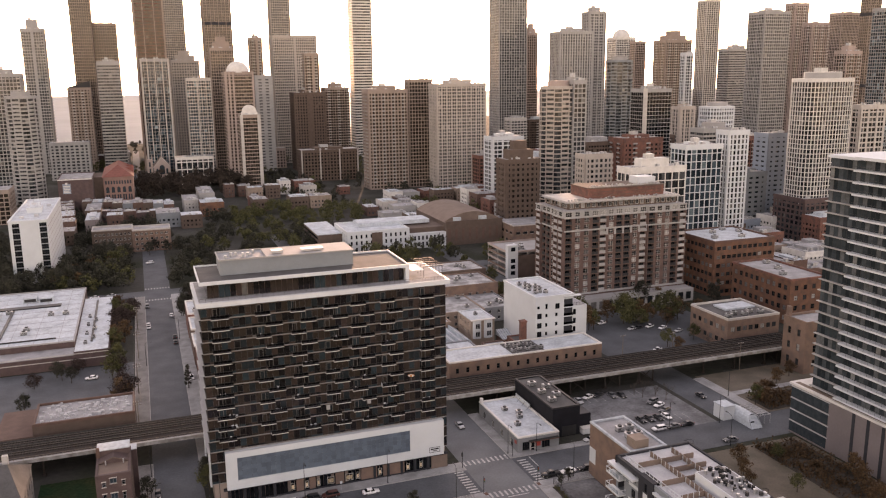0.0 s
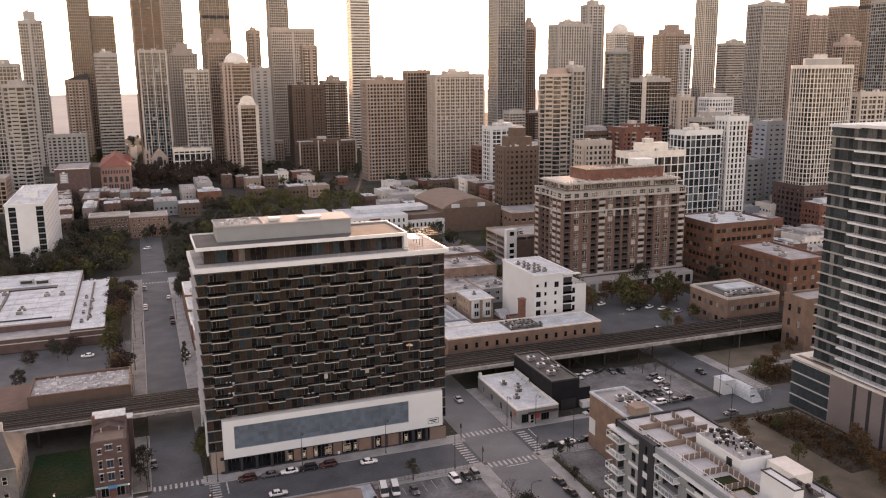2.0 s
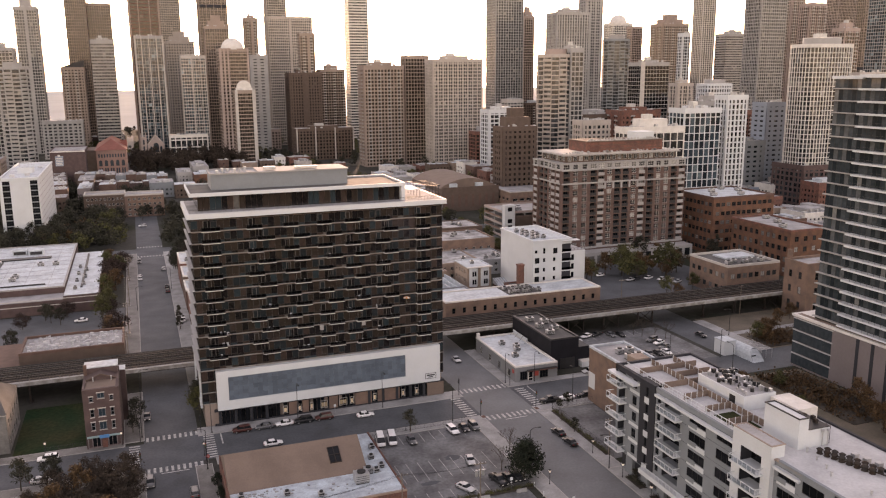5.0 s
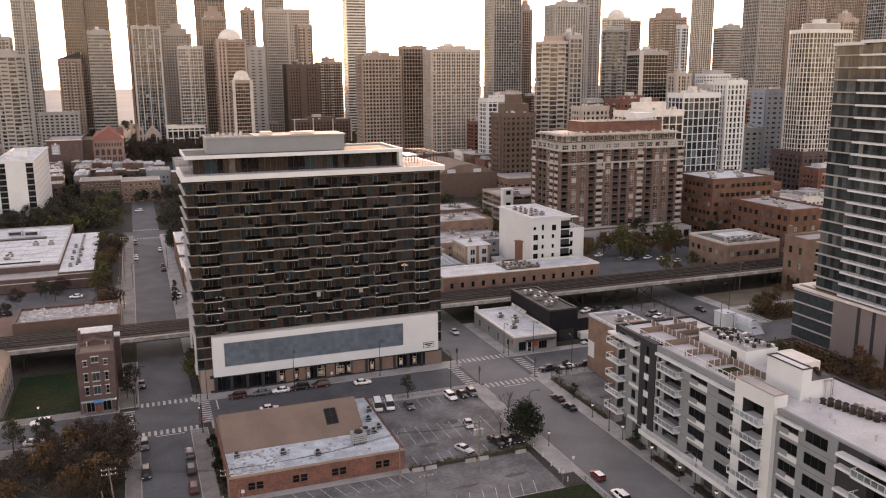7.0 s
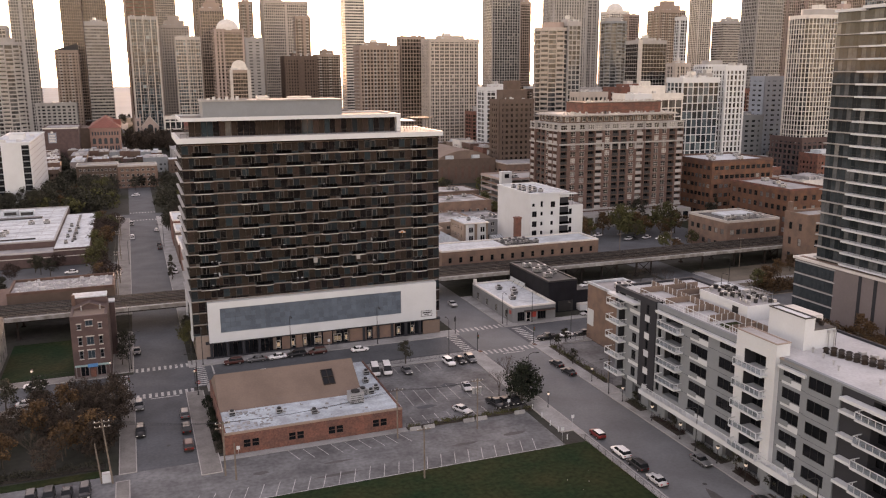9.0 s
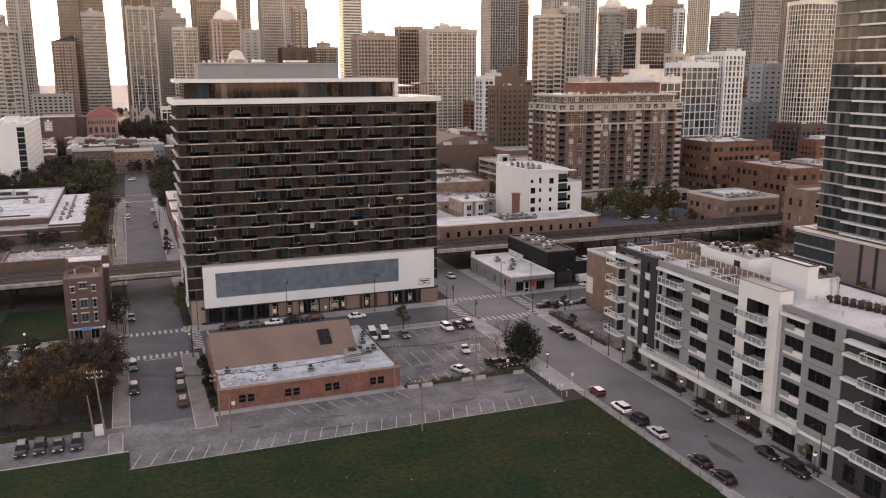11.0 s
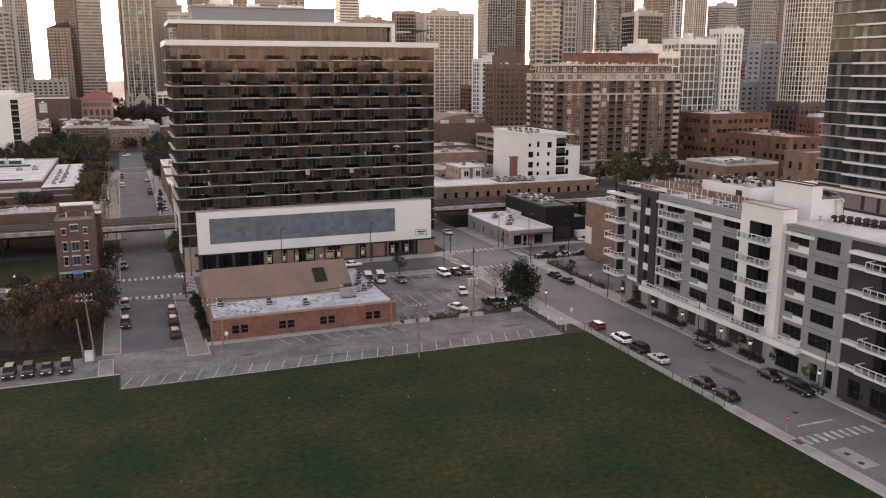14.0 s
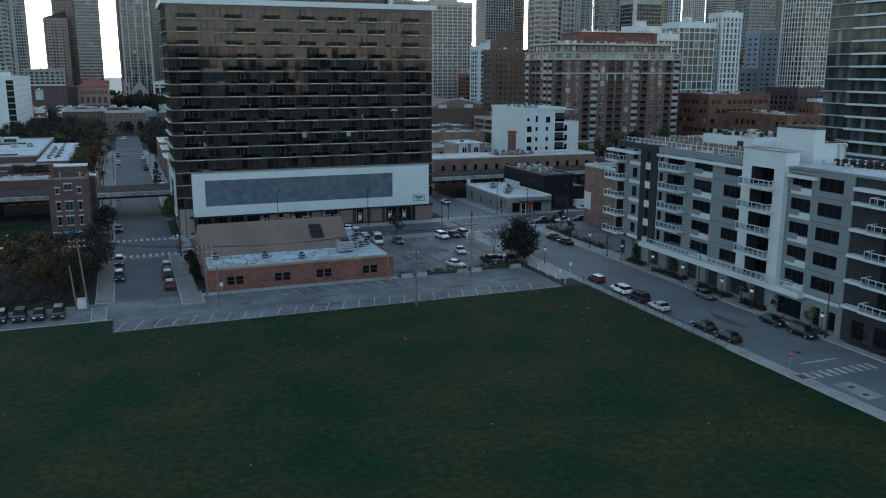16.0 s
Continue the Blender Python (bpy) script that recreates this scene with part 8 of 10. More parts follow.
def gothic_church():
    root = thing("gothic_church", 5.2, 905, "pale stone church with a gabled front and square tower", "church")
    Geo().box(0, 5.8, 0, 6, 0, 26.5).out("tower", M["pinkc"], root)
    for x in (0, 5.0):
        for y in (0, 5.2):
            Geo().box(x, x + 0.8, y, y + 0.8, 26.5, 28.6).frustum((x, x + 0.8, y, y + 0.8, 28.6), (x + 0.35, x + 0.45, y + 0.35, y + 0.45, 31.0)).out("pinnacle", M["pinkc"], root)
    for z in (12.5, 19.0):
        arched_window(root, 2.9, z, 1.6, 5.0)
    x0, x1, e, r = 6.6, 22.6, 18.6, 28.3
    Geo().add([(px, y, z) for y in (0.5, 20) for px, z in ((x0, 0), (x1, 0), (x1, e), ((x0 + x1) / 2, r), (x0, e))],
              [(0, 1, 2, 3, 4), (9, 8, 7, 6, 5), (1, 6, 7, 2), (2, 7, 8, 3), (3, 8, 9, 4), (4, 9, 5, 0)]).out("nave", M["pinkc"], root)
    for px in (x0 - 0.5, x1 + 0.5):
        Geo().bar((px, 0.4, e - 0.4), ((x0 + x1) / 2, 0.4, r + 0.3), 0.35, 0.35, 4).out("gable_coping", M["lime"], root)
    for a, b in ((x0 - 0.6, (x0 + x1) / 2), ((x0 + x1) / 2, x1 + 0.6)):
        za, zb = (e - 0.3, r + 0.35) if b < x1 else (r + 0.35, e - 0.3)
        Geo().add([(a, 0.6, za), (b, 0.6, zb), (b, 20.4, zb), (a, 20.4, za), (a, 0.6, za - 0.3), (b, 0.6, zb - 0.3), (b, 20.4, zb - 0.3), (a, 20.4, za - 0.3)],
                  [(0, 1, 2, 3), (7, 6, 5, 4), (0, 4, 5, 1), (1, 5, 6, 2), (2, 6, 7, 3), (3, 7, 4, 0)]).out("roof", M["roof_brown"], root)
    for k, w in ((14.6, 5.0), (9.8, 2.0), (19.4, 2.0)):
        arched_window(root, k, 11.0, w, 9.5 if w > 3 else 6.0)


M["red_tile"] = mat("red_roof_tile", (0.20, 0.062, 0.045), 0.85, 0.3, 0.3, 4.0)
church()
dark_hall()
gothic_church()
T("trimmed_flats", "brown brick flats with white trimmed upper floors", 187.5, 877, 61, 22, 32, "brick_brown", bay=3.4, pier=1.5, band=1.3, roof_h=3, style="balconies", ribs=((0.0, 0.02), (0.32, 0.34), (0.66, 0.68), (0.98, 1.0)))
T("pink_low_block", "low pinkish block among the towers", 150, 1020, 30, 18, 23, "pinkc", bay=3.6, pier=1.6, band=1.4)
T("grey_stone_hall", "grey stone hall near the round tower", -72, 1000, 40, 20, 40, "greyc", bay=5, pier=2.0, band=1.6)
T("low_slate_building", "low dark building with a flat roof", -112, 720, 30, 30, 26, "brown", bay=4)

# rows of low houses and sheds between the trees
rr = random.Random(77)
ROWS_OF_HOUSES = [(84, 160, 690, 735, 9, 0.4), (70, 180, 760, 800, 11, 0.5), (165, 235, 560, 660, 10, 0.5), (200, 320, 668, 720, 12, 0.6), (250, 330, 560, 640, 14, 0.6), (300, 380, 330, 405, 12, 0.7), (300, 368, 440, 520, 13, 0.6),
                  (420, 560, 470, 560, 18, 0.7), (330, 420, 500, 640, 16, 0.6)]
walls = ["brick_brown", "brick_tan", "greyc", "brick", "lime", "offwhite", "brick_dark"]
for x0, x1, y0, y1, hh, fill in ROWS_OF_HOUSES:
    y = y0
    while y < y1 - 8:
        x = x0
        dp = rr.uniform(12, 20)
        while x < x1 - 7:
            w = rr.uniform(8, 20)
            if rr.random() < fill + 0.2:
                h = hh * rr.uniform(0.55, 1.15)
                far_tower("low_house", "low flat roofed city house with small windows", x + w / 2, y + dp / 2, w, dp, h, rr.choice(walls), fh=3.2, bay=3.0, pier=1.6, band=1.7, proud=0.25, roof_h=rr.choice([0, 1.5, 2.5]), bare=True)
            x += w + rr.uniform(0.5, 5)
        y += dp + rr.uniform(4, 10)


def low_house(x, y, w, d, h, wall, label="low flat roofed brick row house", rise=0.0):
    far_tower("low_house", label, x + w / 2, y + d / 2, w, d, h, wall, fh=3.2, bay=3.0, pier=1.6, band=1.7, proud=0.25, roof_h=rise, bare=True)


# terraces and single blocks round the church quarter
for i in range(9):
    low_house(-48 + i * 7.8, 729 - i * 3.9 + rr.uniform(-2, 2), 7.4, rr.uniform(20, 30), rr.uniform(8.6, 10.4), ("brick_brown", "grey_panel", "brick_dark")[i % 3], rise=(1.5, 0, 2.5)[i % 3])
for i in range(9):
    low_house(-57 - i * 0.9, 632 + i * 12.2, 9.5, 11.6, rr.uniform(9.2, 10.4), ("brick_dark", "brick_brown")[i % 2], "low brick row house with a pale roof")
for i in range(7):
    low_house(-44 + i * 9.4, 690 - i * 4.2, 8.8, 12, rr.uniform(7.0, 8.6), ("brick_dark", "mauve_brick", "brick_brown")[i % 3])
for x, y, w, d, h, wall, rise in ((-43, 678, 11, 40, 10.2, "brick_brown", 1.5), (-41, 637, 9, 36, 9.4, "mauve_panel", 2.5), (-27, 650, 11, 17, 9.8, "brick_dark", 0), (7.6, 644, 16.4, 26, 10, "grey_panel", 1.5), (24.4, 634, 14.8, 18, 9, "brick_brown", 0), (41.6, 682, 18, 22, 10.4, "warehouse", 2.5), (30, 698, 10.8, 36, 11, "greyc", 1.5), (44, 724, 12, 46, 12.5, "greyc", 2.5), (-60, 600, 14, 20, 8.5, "brick_brown", 0), (-22, 596, 13, 16, 8, "brick_dark", 1.5)):
    low_house(x, y, w, d, h, wall, "low flat roofed city building with small windows", rise)


low_house(391, 396, 23, 15, 20, "brick", "four storey red brick block with a flat roof", 2.5)
low_house(376, 454, 20, 14, 10, "bluec", "low blue grey building with a pale roof", 0)
low_house(396, 442, 8, 16, 13, "offwhite", "low white building with small windows", 1.5)
for i in range(6):
    low_house(-58 + i * 7.6, 1086 + (i % 3) * 26, 7.2, 24, rr.uniform(12, 15), ("brick_brown", "mauve_brick", "greyc")[i % 3], rise=(0, 1.5, 2.5)[i % 3])
slab("far_street", "straight city street running between the far towers", -10.5, -2, 860, 1330, -0.05, 0.05, "asphalt", "street")


# unseen city blocks south and west, added for what the glass facades reflect
for x, y, W, D, h, wall in ((-170, -330, 60, 30, 36, "brick"), (-95, -300, 48, 30, 52, "brick_tan"), (-30, -340, 56, 30, 40, "brick_brown"), (40, -310, 60, 30, 58, "brown"), (112, -345, 70, 30, 46, "brick"), (185, -320, 62, 30, 54, "brown"), (255, -340, 66, 30, 42, "brick_brown"), (-250, -300, 60, 30, 44, "beige"), (330, -330, 60, 30, 50, "greyc")):
    far_tower("southern_block", "plain brick block out of view, for the facade's reflections", x, y, W, D, h, wall, mode="grid", pier=1.4, band=1.5)
# out of view; added for the balcony tower's west glass to mirror
for x, y, W, D, h, wall in ((-420, 430, 30, 70, 60, "greyc"), (-430, 520, 30, 70, 48, "bluec"), (-420, 605, 30, 80, 66, "bluec"), (-430, 700, 30, 80, 54, "greyc"), (-440, 800, 30, 90, 70, "bluec")):
    root = thing("western_block", x, y, "plain grey block out of view, added for tower reflections", "tower")
    Geo().box(-W / 2, W / 2, -D / 2, D / 2, 0, h).out("wall", M[wall], root)
    g = Geo()
    for k in range(int(h / 3.5)):
        g.box(W / 2, W / 2 + 0.2, -D / 2, D / 2, k * 3.5 + 1.0, k * 3.5 + 2.8)
    tagged(g.out("ribbon_windows", M["glass_far"], root), kind="stuff")


# ---- trees ----
def crown(rnd, h, r, base, leaves, size, blobs):
    """Leaf sprays gathered in clumps with gaps between them."""
    g = Geo()
    for b in range(blobs):
        a, u = rnd.uniform(0, 2 * math.pi), rnd.random()
        zz = base + (h - base) * (0.12 + 0.88 * u)
        rr_ = r * math.sqrt(max(0.05, 1 - (2 * (u - 0.42)) ** 2)) * rnd.uniform(0.35, 1.0)
        c = Vector((rr_ * math.cos(a), rr_ * math.sin(a), zz))
        br = r * rnd.uniform(0.28, 0.5)
        for _ in range(leaves):
            d = Vector((rnd.gauss(0, 1), rnd.gauss(0, 1), rnd.gauss(0, 0.8))).normalized() * br * rnd.uniform(0.35, 1.0)
            p = c + d
            n = (d.normalized() + Vector((rnd.uniform(-0.9, 0.9), rnd.uniform(-0.9, 0.9), rnd.uniform(-0.4, 1)))).normalized()
            s = size * rnd.uniform(0.5, 1.3)
            t1 = n.orthogonal().normalized()
            t1.rotate(Matrix.Rotation(rnd.uniform(0, 6.3), 3, n))
            t2 = n.cross(t1) * s * 0.6
            t1 = t1 * s
            k = len(g.v)
            g.v += [tuple(p - t1), tuple(p + t2 - n * s * 0.15), tuple(p + t1), tuple(p - t2 - n * s * 0.15)]
            g.f.append((k, k + 1, k + 2, k + 3))
            g.m.append(0)
    return g


def wood_mesh(rnd, h, r, base, thick):
    g = Geo()
    g.bar((0, 0, -0.1), (0.05, 0.03, base), thick, thick * 0.8, 8)
    g.bar((0.05, 0.03, base), (rnd.uniform(-0.3, 0.3), rnd.uniform(-0.3, 0.3), h * 0.8), thick * 0.8, thick * 0.2, 6)
    for i in range(9):
        a, z = i * 2.4 + rnd.uniform(-0.3, 0.3), base * 0.9 + (h * 0.55) * i / 9
        q = (math.cos(a) * r * 0.65, math.sin(a) * r * 0.65, z + r * 0.55)
        g.bar((0.04, 0.02, z), q, thick * 0.42, thick * 0.12, 5)
        for k in range(2):
            b = a + rnd.uniform(-0.9, 0.9)
            g.bar(q, (q[0] + math.cos(b) * r * 0.35, q[1] + math.sin(b) * r * 0.35, q[2] + r * 0.3), thick * 0.13, thick * 0.04, 4)
    return g


TREES = {}


def make_tree(key, label, h, r, base, material, leaves, size, blobs, seed):
    rnd = random.Random(seed)
    root = thing("tree", 0, -300 - seed * 10, label, "tree", "city trees")
    wood_mesh(rnd, h, r, base, 0.018 * h + 0.05).out("trunk", M["bark"], root)
    crown(rnd, h, r, base, leaves, size, blobs).out("crown", M[material], root)
    TREES[key] = root
    return root


def bare_tree(key, label, h, seed, thick=0.16):
    rnd = random.Random(seed)
    root = thing("bare_tree", 0, -300 - seed * 10, label, "tree", "bare trees")
    g = Geo()

    def grow(p, d, length, t, depth):
        q = p + d * length
        g.bar(p, q, t, t * 0.65, 5 if depth > 2 else 3)
        if depth == 0:
            return
        for _ in range(3):
            nd = (d + Vector((rnd.uniform(-0.8, 0.8), rnd.uniform(-0.8, 0.8), rnd.uniform(-0.1, 0.6)))).normalized()
            grow(q, nd, length * rnd.uniform(0.6, 0.85), t * 0.6, depth - 1)

    grow(Vector((0, 0, -0.1)), Vector((0, 0, 1)), h * 0.27, thick, 5)
    g.out("crown_wood", M["bark"], root)
    TREES[key] = root


make_tree("green", "green leafy street tree", 9.5, 3.6, 2.6, "leaf_green", 46, 0.34, 26, 1)
make_tree("green2", "broad dark green street tree", 11.5, 4.8, 3.0, "leaf_green", 52, 0.38, 32, 2)
make_tree("olive", "yellowing autumn street tree", 10, 4.0, 2.8, "leaf_olive", 46, 0.36, 28, 3)
make_tree("rust", "rust coloured autumn tree", 9, 3.6, 2.4, "leaf_rust", 44, 0.34, 26, 4)
make_tree("dark", "dark red leaved broad tree", 8.8, 4.6, 1.2, "leaf_dark", 60, 0.3, 34, 5)
make_tree("evergreen", "dense dark evergreen tree by the lot", 10.0, 4.3, 0.8, "leaf_black", 70, 0.3, 42, 15)
make_tree("small", "small young green street tree", 5.2, 1.6, 1.5, "leaf_green", 34, 0.22, 16, 6)
make_tree("slim", "slim dark upright tree", 9, 1.5, 0.8, "leaf_green", 46, 0.26, 18, 7)
make_tree("brown", "withered brown autumn tree", 8.4, 3.9, 1.4, "leaf_brown", 60, 0.24, 34, 11)
bare_tree("bare", "bare grey autumn tree", 8.5, 8)
bare_tree("bare2", "half bare grey autumn tree", 7.5, 9)

tree_rnd = random.Random(99)
USED = set()


def plant_tree(key, x, y, s=1.0):
    m = pose(x, y, 0, 0, 0, tree_rnd.uniform(0, 360))
    k = s * tree_rnd.uniform(0.88, 1.12)
    if key in USED:
        ob = copy_thing(TREES[key], m)
    else:
        USED.add(key)
        ob = TREES[key]
        ob.matrix_basis = m
    ob.scale = (k, k, k)


SPOTS = [("evergreen", 75.4, 154.8, 0.95), ("evergreen", 77.4, 157.8, 0.75), ("bare", 72.2, 160.0, 0.85), ("evergreen", 78.2, 161.0, 0.5), ("bare2", 78.2, 168.6, 0.8), ("bare", 76.5, 164, 0.8), ("small", 59.2, 187.2, 1.2), ("green", -5.6, 218.4, 0.7), ("olive", 10.3, 216.5, 0.75), ("green", 10.4, 222, 0.8),
         ("slim", 9.6, 299, 1.0), ("slim", 10.0, 304, 0.8), ("green", -29.5, 188.5, 0.75), ("green", -22.9, 188.5, 0.75), ("brown", -15.9, 187.0, 0.75), ("brown", -13.5, 185.5, 0.75), ("brown", -7.9, 181, 0.9), ("brown", -8.0, 174.5, 0.95), ("brown", -8.2, 168, 0.85), ("brown", -9.0, 162, 0.7), ("green", -6.5, 212, 0.5), ("evergreen", 11.0, 176, 0.26), ("evergreen", 11.0, 170, 0.3), ("evergreen", 11.0, 164.5, 0.28), ("evergreen", 10.9, 158, 0.24),
         ("small", 97.2, 144, 0.7), ("small", 97.4, 131, 0.7), ("small", 97.3, 112, 0.9), ("small", 97.5, 103, 0.8), ("small", 97.5, 86, 0.8), ("olive", 97.4, 96, 0.35), ("olive", 97.5, 79, 0.3), ("bare", 157, 232, 0.8), ("bare2", 160, 229, 0.75), ("bare", 163, 227, 0.8), ("bare2", 155.5, 235, 0.7),
         ("small", 97.5, 172, 0.8), ("bare2", 97.6, 179, 0.5), ("green", 101, 186, 0.35), ("small", 104, 187.6, 0.7), ("green2", 222, 332, 0.9), ("slim", 258, 322, 1.2),
         ("rust", 191.3, 313, 1.25), ("olive", 197.3, 308.9, 1.3), ("rust", 207.5, 311.6, 1.1), ("olive", 216, 302.2, 1.3), ("rust", 223.5, 305.5, 1.15), ("bare", 199, 300, 1.1), ("rust", 230, 300, 1.0)]
for key, x, y, s in SPOTS:
    plant_tree(key, x, y, s)
ZONES = [(-38, -10, 156, 183, 30, ["brown", "brown", "brown", "rust", "bare"], 0.8), (-12, -9, 158, 182, 5, ["brown"], 0.8), (-17, -9.5, 284, 425, 20, ["dark", "rust", "olive"], 0.9), (12.5, 32, 388, 438, 16, ["green", "green2", "dark"], 0.9), (-56, -9, 456, 530, 34, ["green2", "olive", "rust", "rust", "bare"], 1.05), (12, 62, 455, 555, 14, ["green2", "green", "olive"], 1.0), (-90, -56, 445, 528, 20, ["green2", "green"], 1.0), (-9, 18, 545, 558, 4, ["green", "rust"], 0.8),
         (170, 184, 300, 334, 7, ["rust", "green", "olive"], 0.9), (188, 214, 262, 280, 6, ["rust", "olive", "bare2"], 0.7), (158, 182, 358, 405, 9, ["rust", "olive", "bare"], 0.9), (196, 236, 290, 334, 5, ["rust", "olive"], 0.9), (188, 232, 210, 240, 10, ["rust", "olive", "bare2"], 0.75), (250, 300, 200, 238, 10, ["rust", "olive", "green"], 0.9), (96, 104, 430, 500, 5, ["olive"], 0.9), (240, 262, 290, 330, 4, ["green"], 0.8), (-45, -26, 285, 335, 6, ["green", "dark"], 0.7)]
for x0, x1, y0, y1, n, kinds, s in ZONES:
    for i in range(n):
        plant_tree(kinds[tree_rnd.randrange(len(kinds))], tree_rnd.uniform(x0, x1), tree_rnd.uniform(y0, y1), s)


# far woods between the low houses: crowns past counting
wood_rnd = random.Random(5)
for tail, material, zones in (("green", "leaf_green", [(-95, -78, 560, 760, 22), (-85, -70, 620, 740, 14), (-20, 6, 625, 660, 9), (40, 60, 640, 678, 8), (-60, 10, 580, 596, 8), (96, 150, 775, 930, 30), (-220, 130, 1190, 1470, 90), (120, 340, 690, 930, 60), (20, 110, 455, 600, 40), (-100, -75, 450, 532, 34), (-69, -48, 458, 482, 12), (-43, -12, 455, 552, 60), (-43, -28, 580, 630, 12), (-52, -45, 640, 700, 12), (10, 50, 452, 600, 30), (100, 180, 455, 494, 14)]), ("autumn", "leaf_olive", [(62, 112, 540, 690, 20), (110, 330, 600, 930, 60), (60, 400, 935, 1250, 110), (-70, 110, 935, 1120, 40), (60, 118, 520, 690, 46), (110, 170, 600, 690, 18), (186, 234, 290, 335, 10), (236, 330, 205, 240, 12), (180, 240, 440, 470, 10), (100, 180, 440, 494, 18), (-50, -12, 452, 500, 14)])):
    g = Geo()
    for x0, x1, y0, y1, n in zones:
        for _ in range(n):
            x, y, r = wood_rnd.uniform(x0, x1), wood_rnd.uniform(y0, y1), wood_rnd.uniform(3.0, 5.2)
            c = crown(wood_rnd, r * 2.1, r, 1.5, 22, 0.55, 20)
            k = len(g.v)
            g.v += [(a + x, b + y, d) for a, b, d in c.v]
            g.f += [tuple(q + k for q in f) for f in c.f]
            g.m += c.m
    tagged(g.out("far_woods_" + tail, M[material]), "thick far tree crowns between low houses", "woods", kind="stuff")


# tall park trees before the church
g = Geo()
for _ in range(64):
    x, y, r = wood_rnd.uniform(-2, 95), wood_rnd.uniform(788, 892), wood_rnd.uniform(5.0, 8.0)
    c = crown(wood_rnd, r * 2.0 + 2, r, 2.0, 24, 0.8, 24)
    k = len(g.v)
    g.v += [(a + x, b + y, d) for a, b, d in c.v]
    g.f += [tuple(q + k for q in f) for f in c.f]
    g.m += c.m
tagged(g.out("park_trees", M["leaf_brown"]), "tall autumn park trees past counting before a church", "woods", kind="stuff")


def shrub_bed(name, label, x0, x1, y0, y1, n, size, material, seed):
    """A planted bed: soil, and many low leaf sprays."""
    root = thing(name, 0, 0, label, "planting")
    Geo().box(x0, x1, y0, y1, 0, 0.2).out("soil", M["soil"], root)
    rnd = random.Random(seed)
    g = Geo()
    for _ in range(n):
        c = Vector((rnd.uniform(x0 + 0.2, x1 - 0.2), rnd.uniform(y0 + 0.2, y1 - 0.2), 0.3))
        for _ in range(26):
            p = c + Vector((rnd.gauss(0, 0.3), rnd.gauss(0, 0.3), abs(rnd.gauss(0, 0.28)))) * size
            a, s = rnd.uniform(0, 6.3), rnd.uniform(0.08, 0.2) * size
            dx, dy, dz = math.cos(a) * s, math.sin(a) * s, rnd.uniform(-0.6, 0.6) * s
            k = len(g.v)
            g.v += [tuple(p), (p.x + dx, p.y + dy, p.z + dz), (p.x + dx - dy * 0.6, p.y + dy + dx * 0.6, p.z + dz + s), (p.x - dy * 0.6, p.y + dx * 0.6, p.z + s * 0.6)]
            g.f.append((k, k + 1, k + 2, k + 3))
            g.m.append(0)
    tagged(g.out("shrubs", M[material], root), kind="stuff")


for i, (y0, y1) in enumerate([(141, 147), (128, 137.5), (115, 124), (106, 112), (92, 103), (76, 89)]):
    shrub_bed("planting_bed", "dark kerbed planting bed along the pavement", 96.4, 98.4, y0, y1, 26, 1.0, "leaf_dark" if i % 2 else "leaf_green", 40 + i)
shrub_bed("planting_bed", "shrubby bed beside the brick shop wall", 10.2, 11.9, 153, 168, 26, 1.0, "leaf_green", 51)
shrub_bed("hedge", "clipped dark hedge behind the parking pad", -40, -9.5, 154, 156, 90, 1.4, "leaf_green", 52)
shrub_bed("planting_bed", "weedy strip along the yard fence", 98.2, 99.4, 158, 186, 40, 1.2, "leaf_olive", 53)


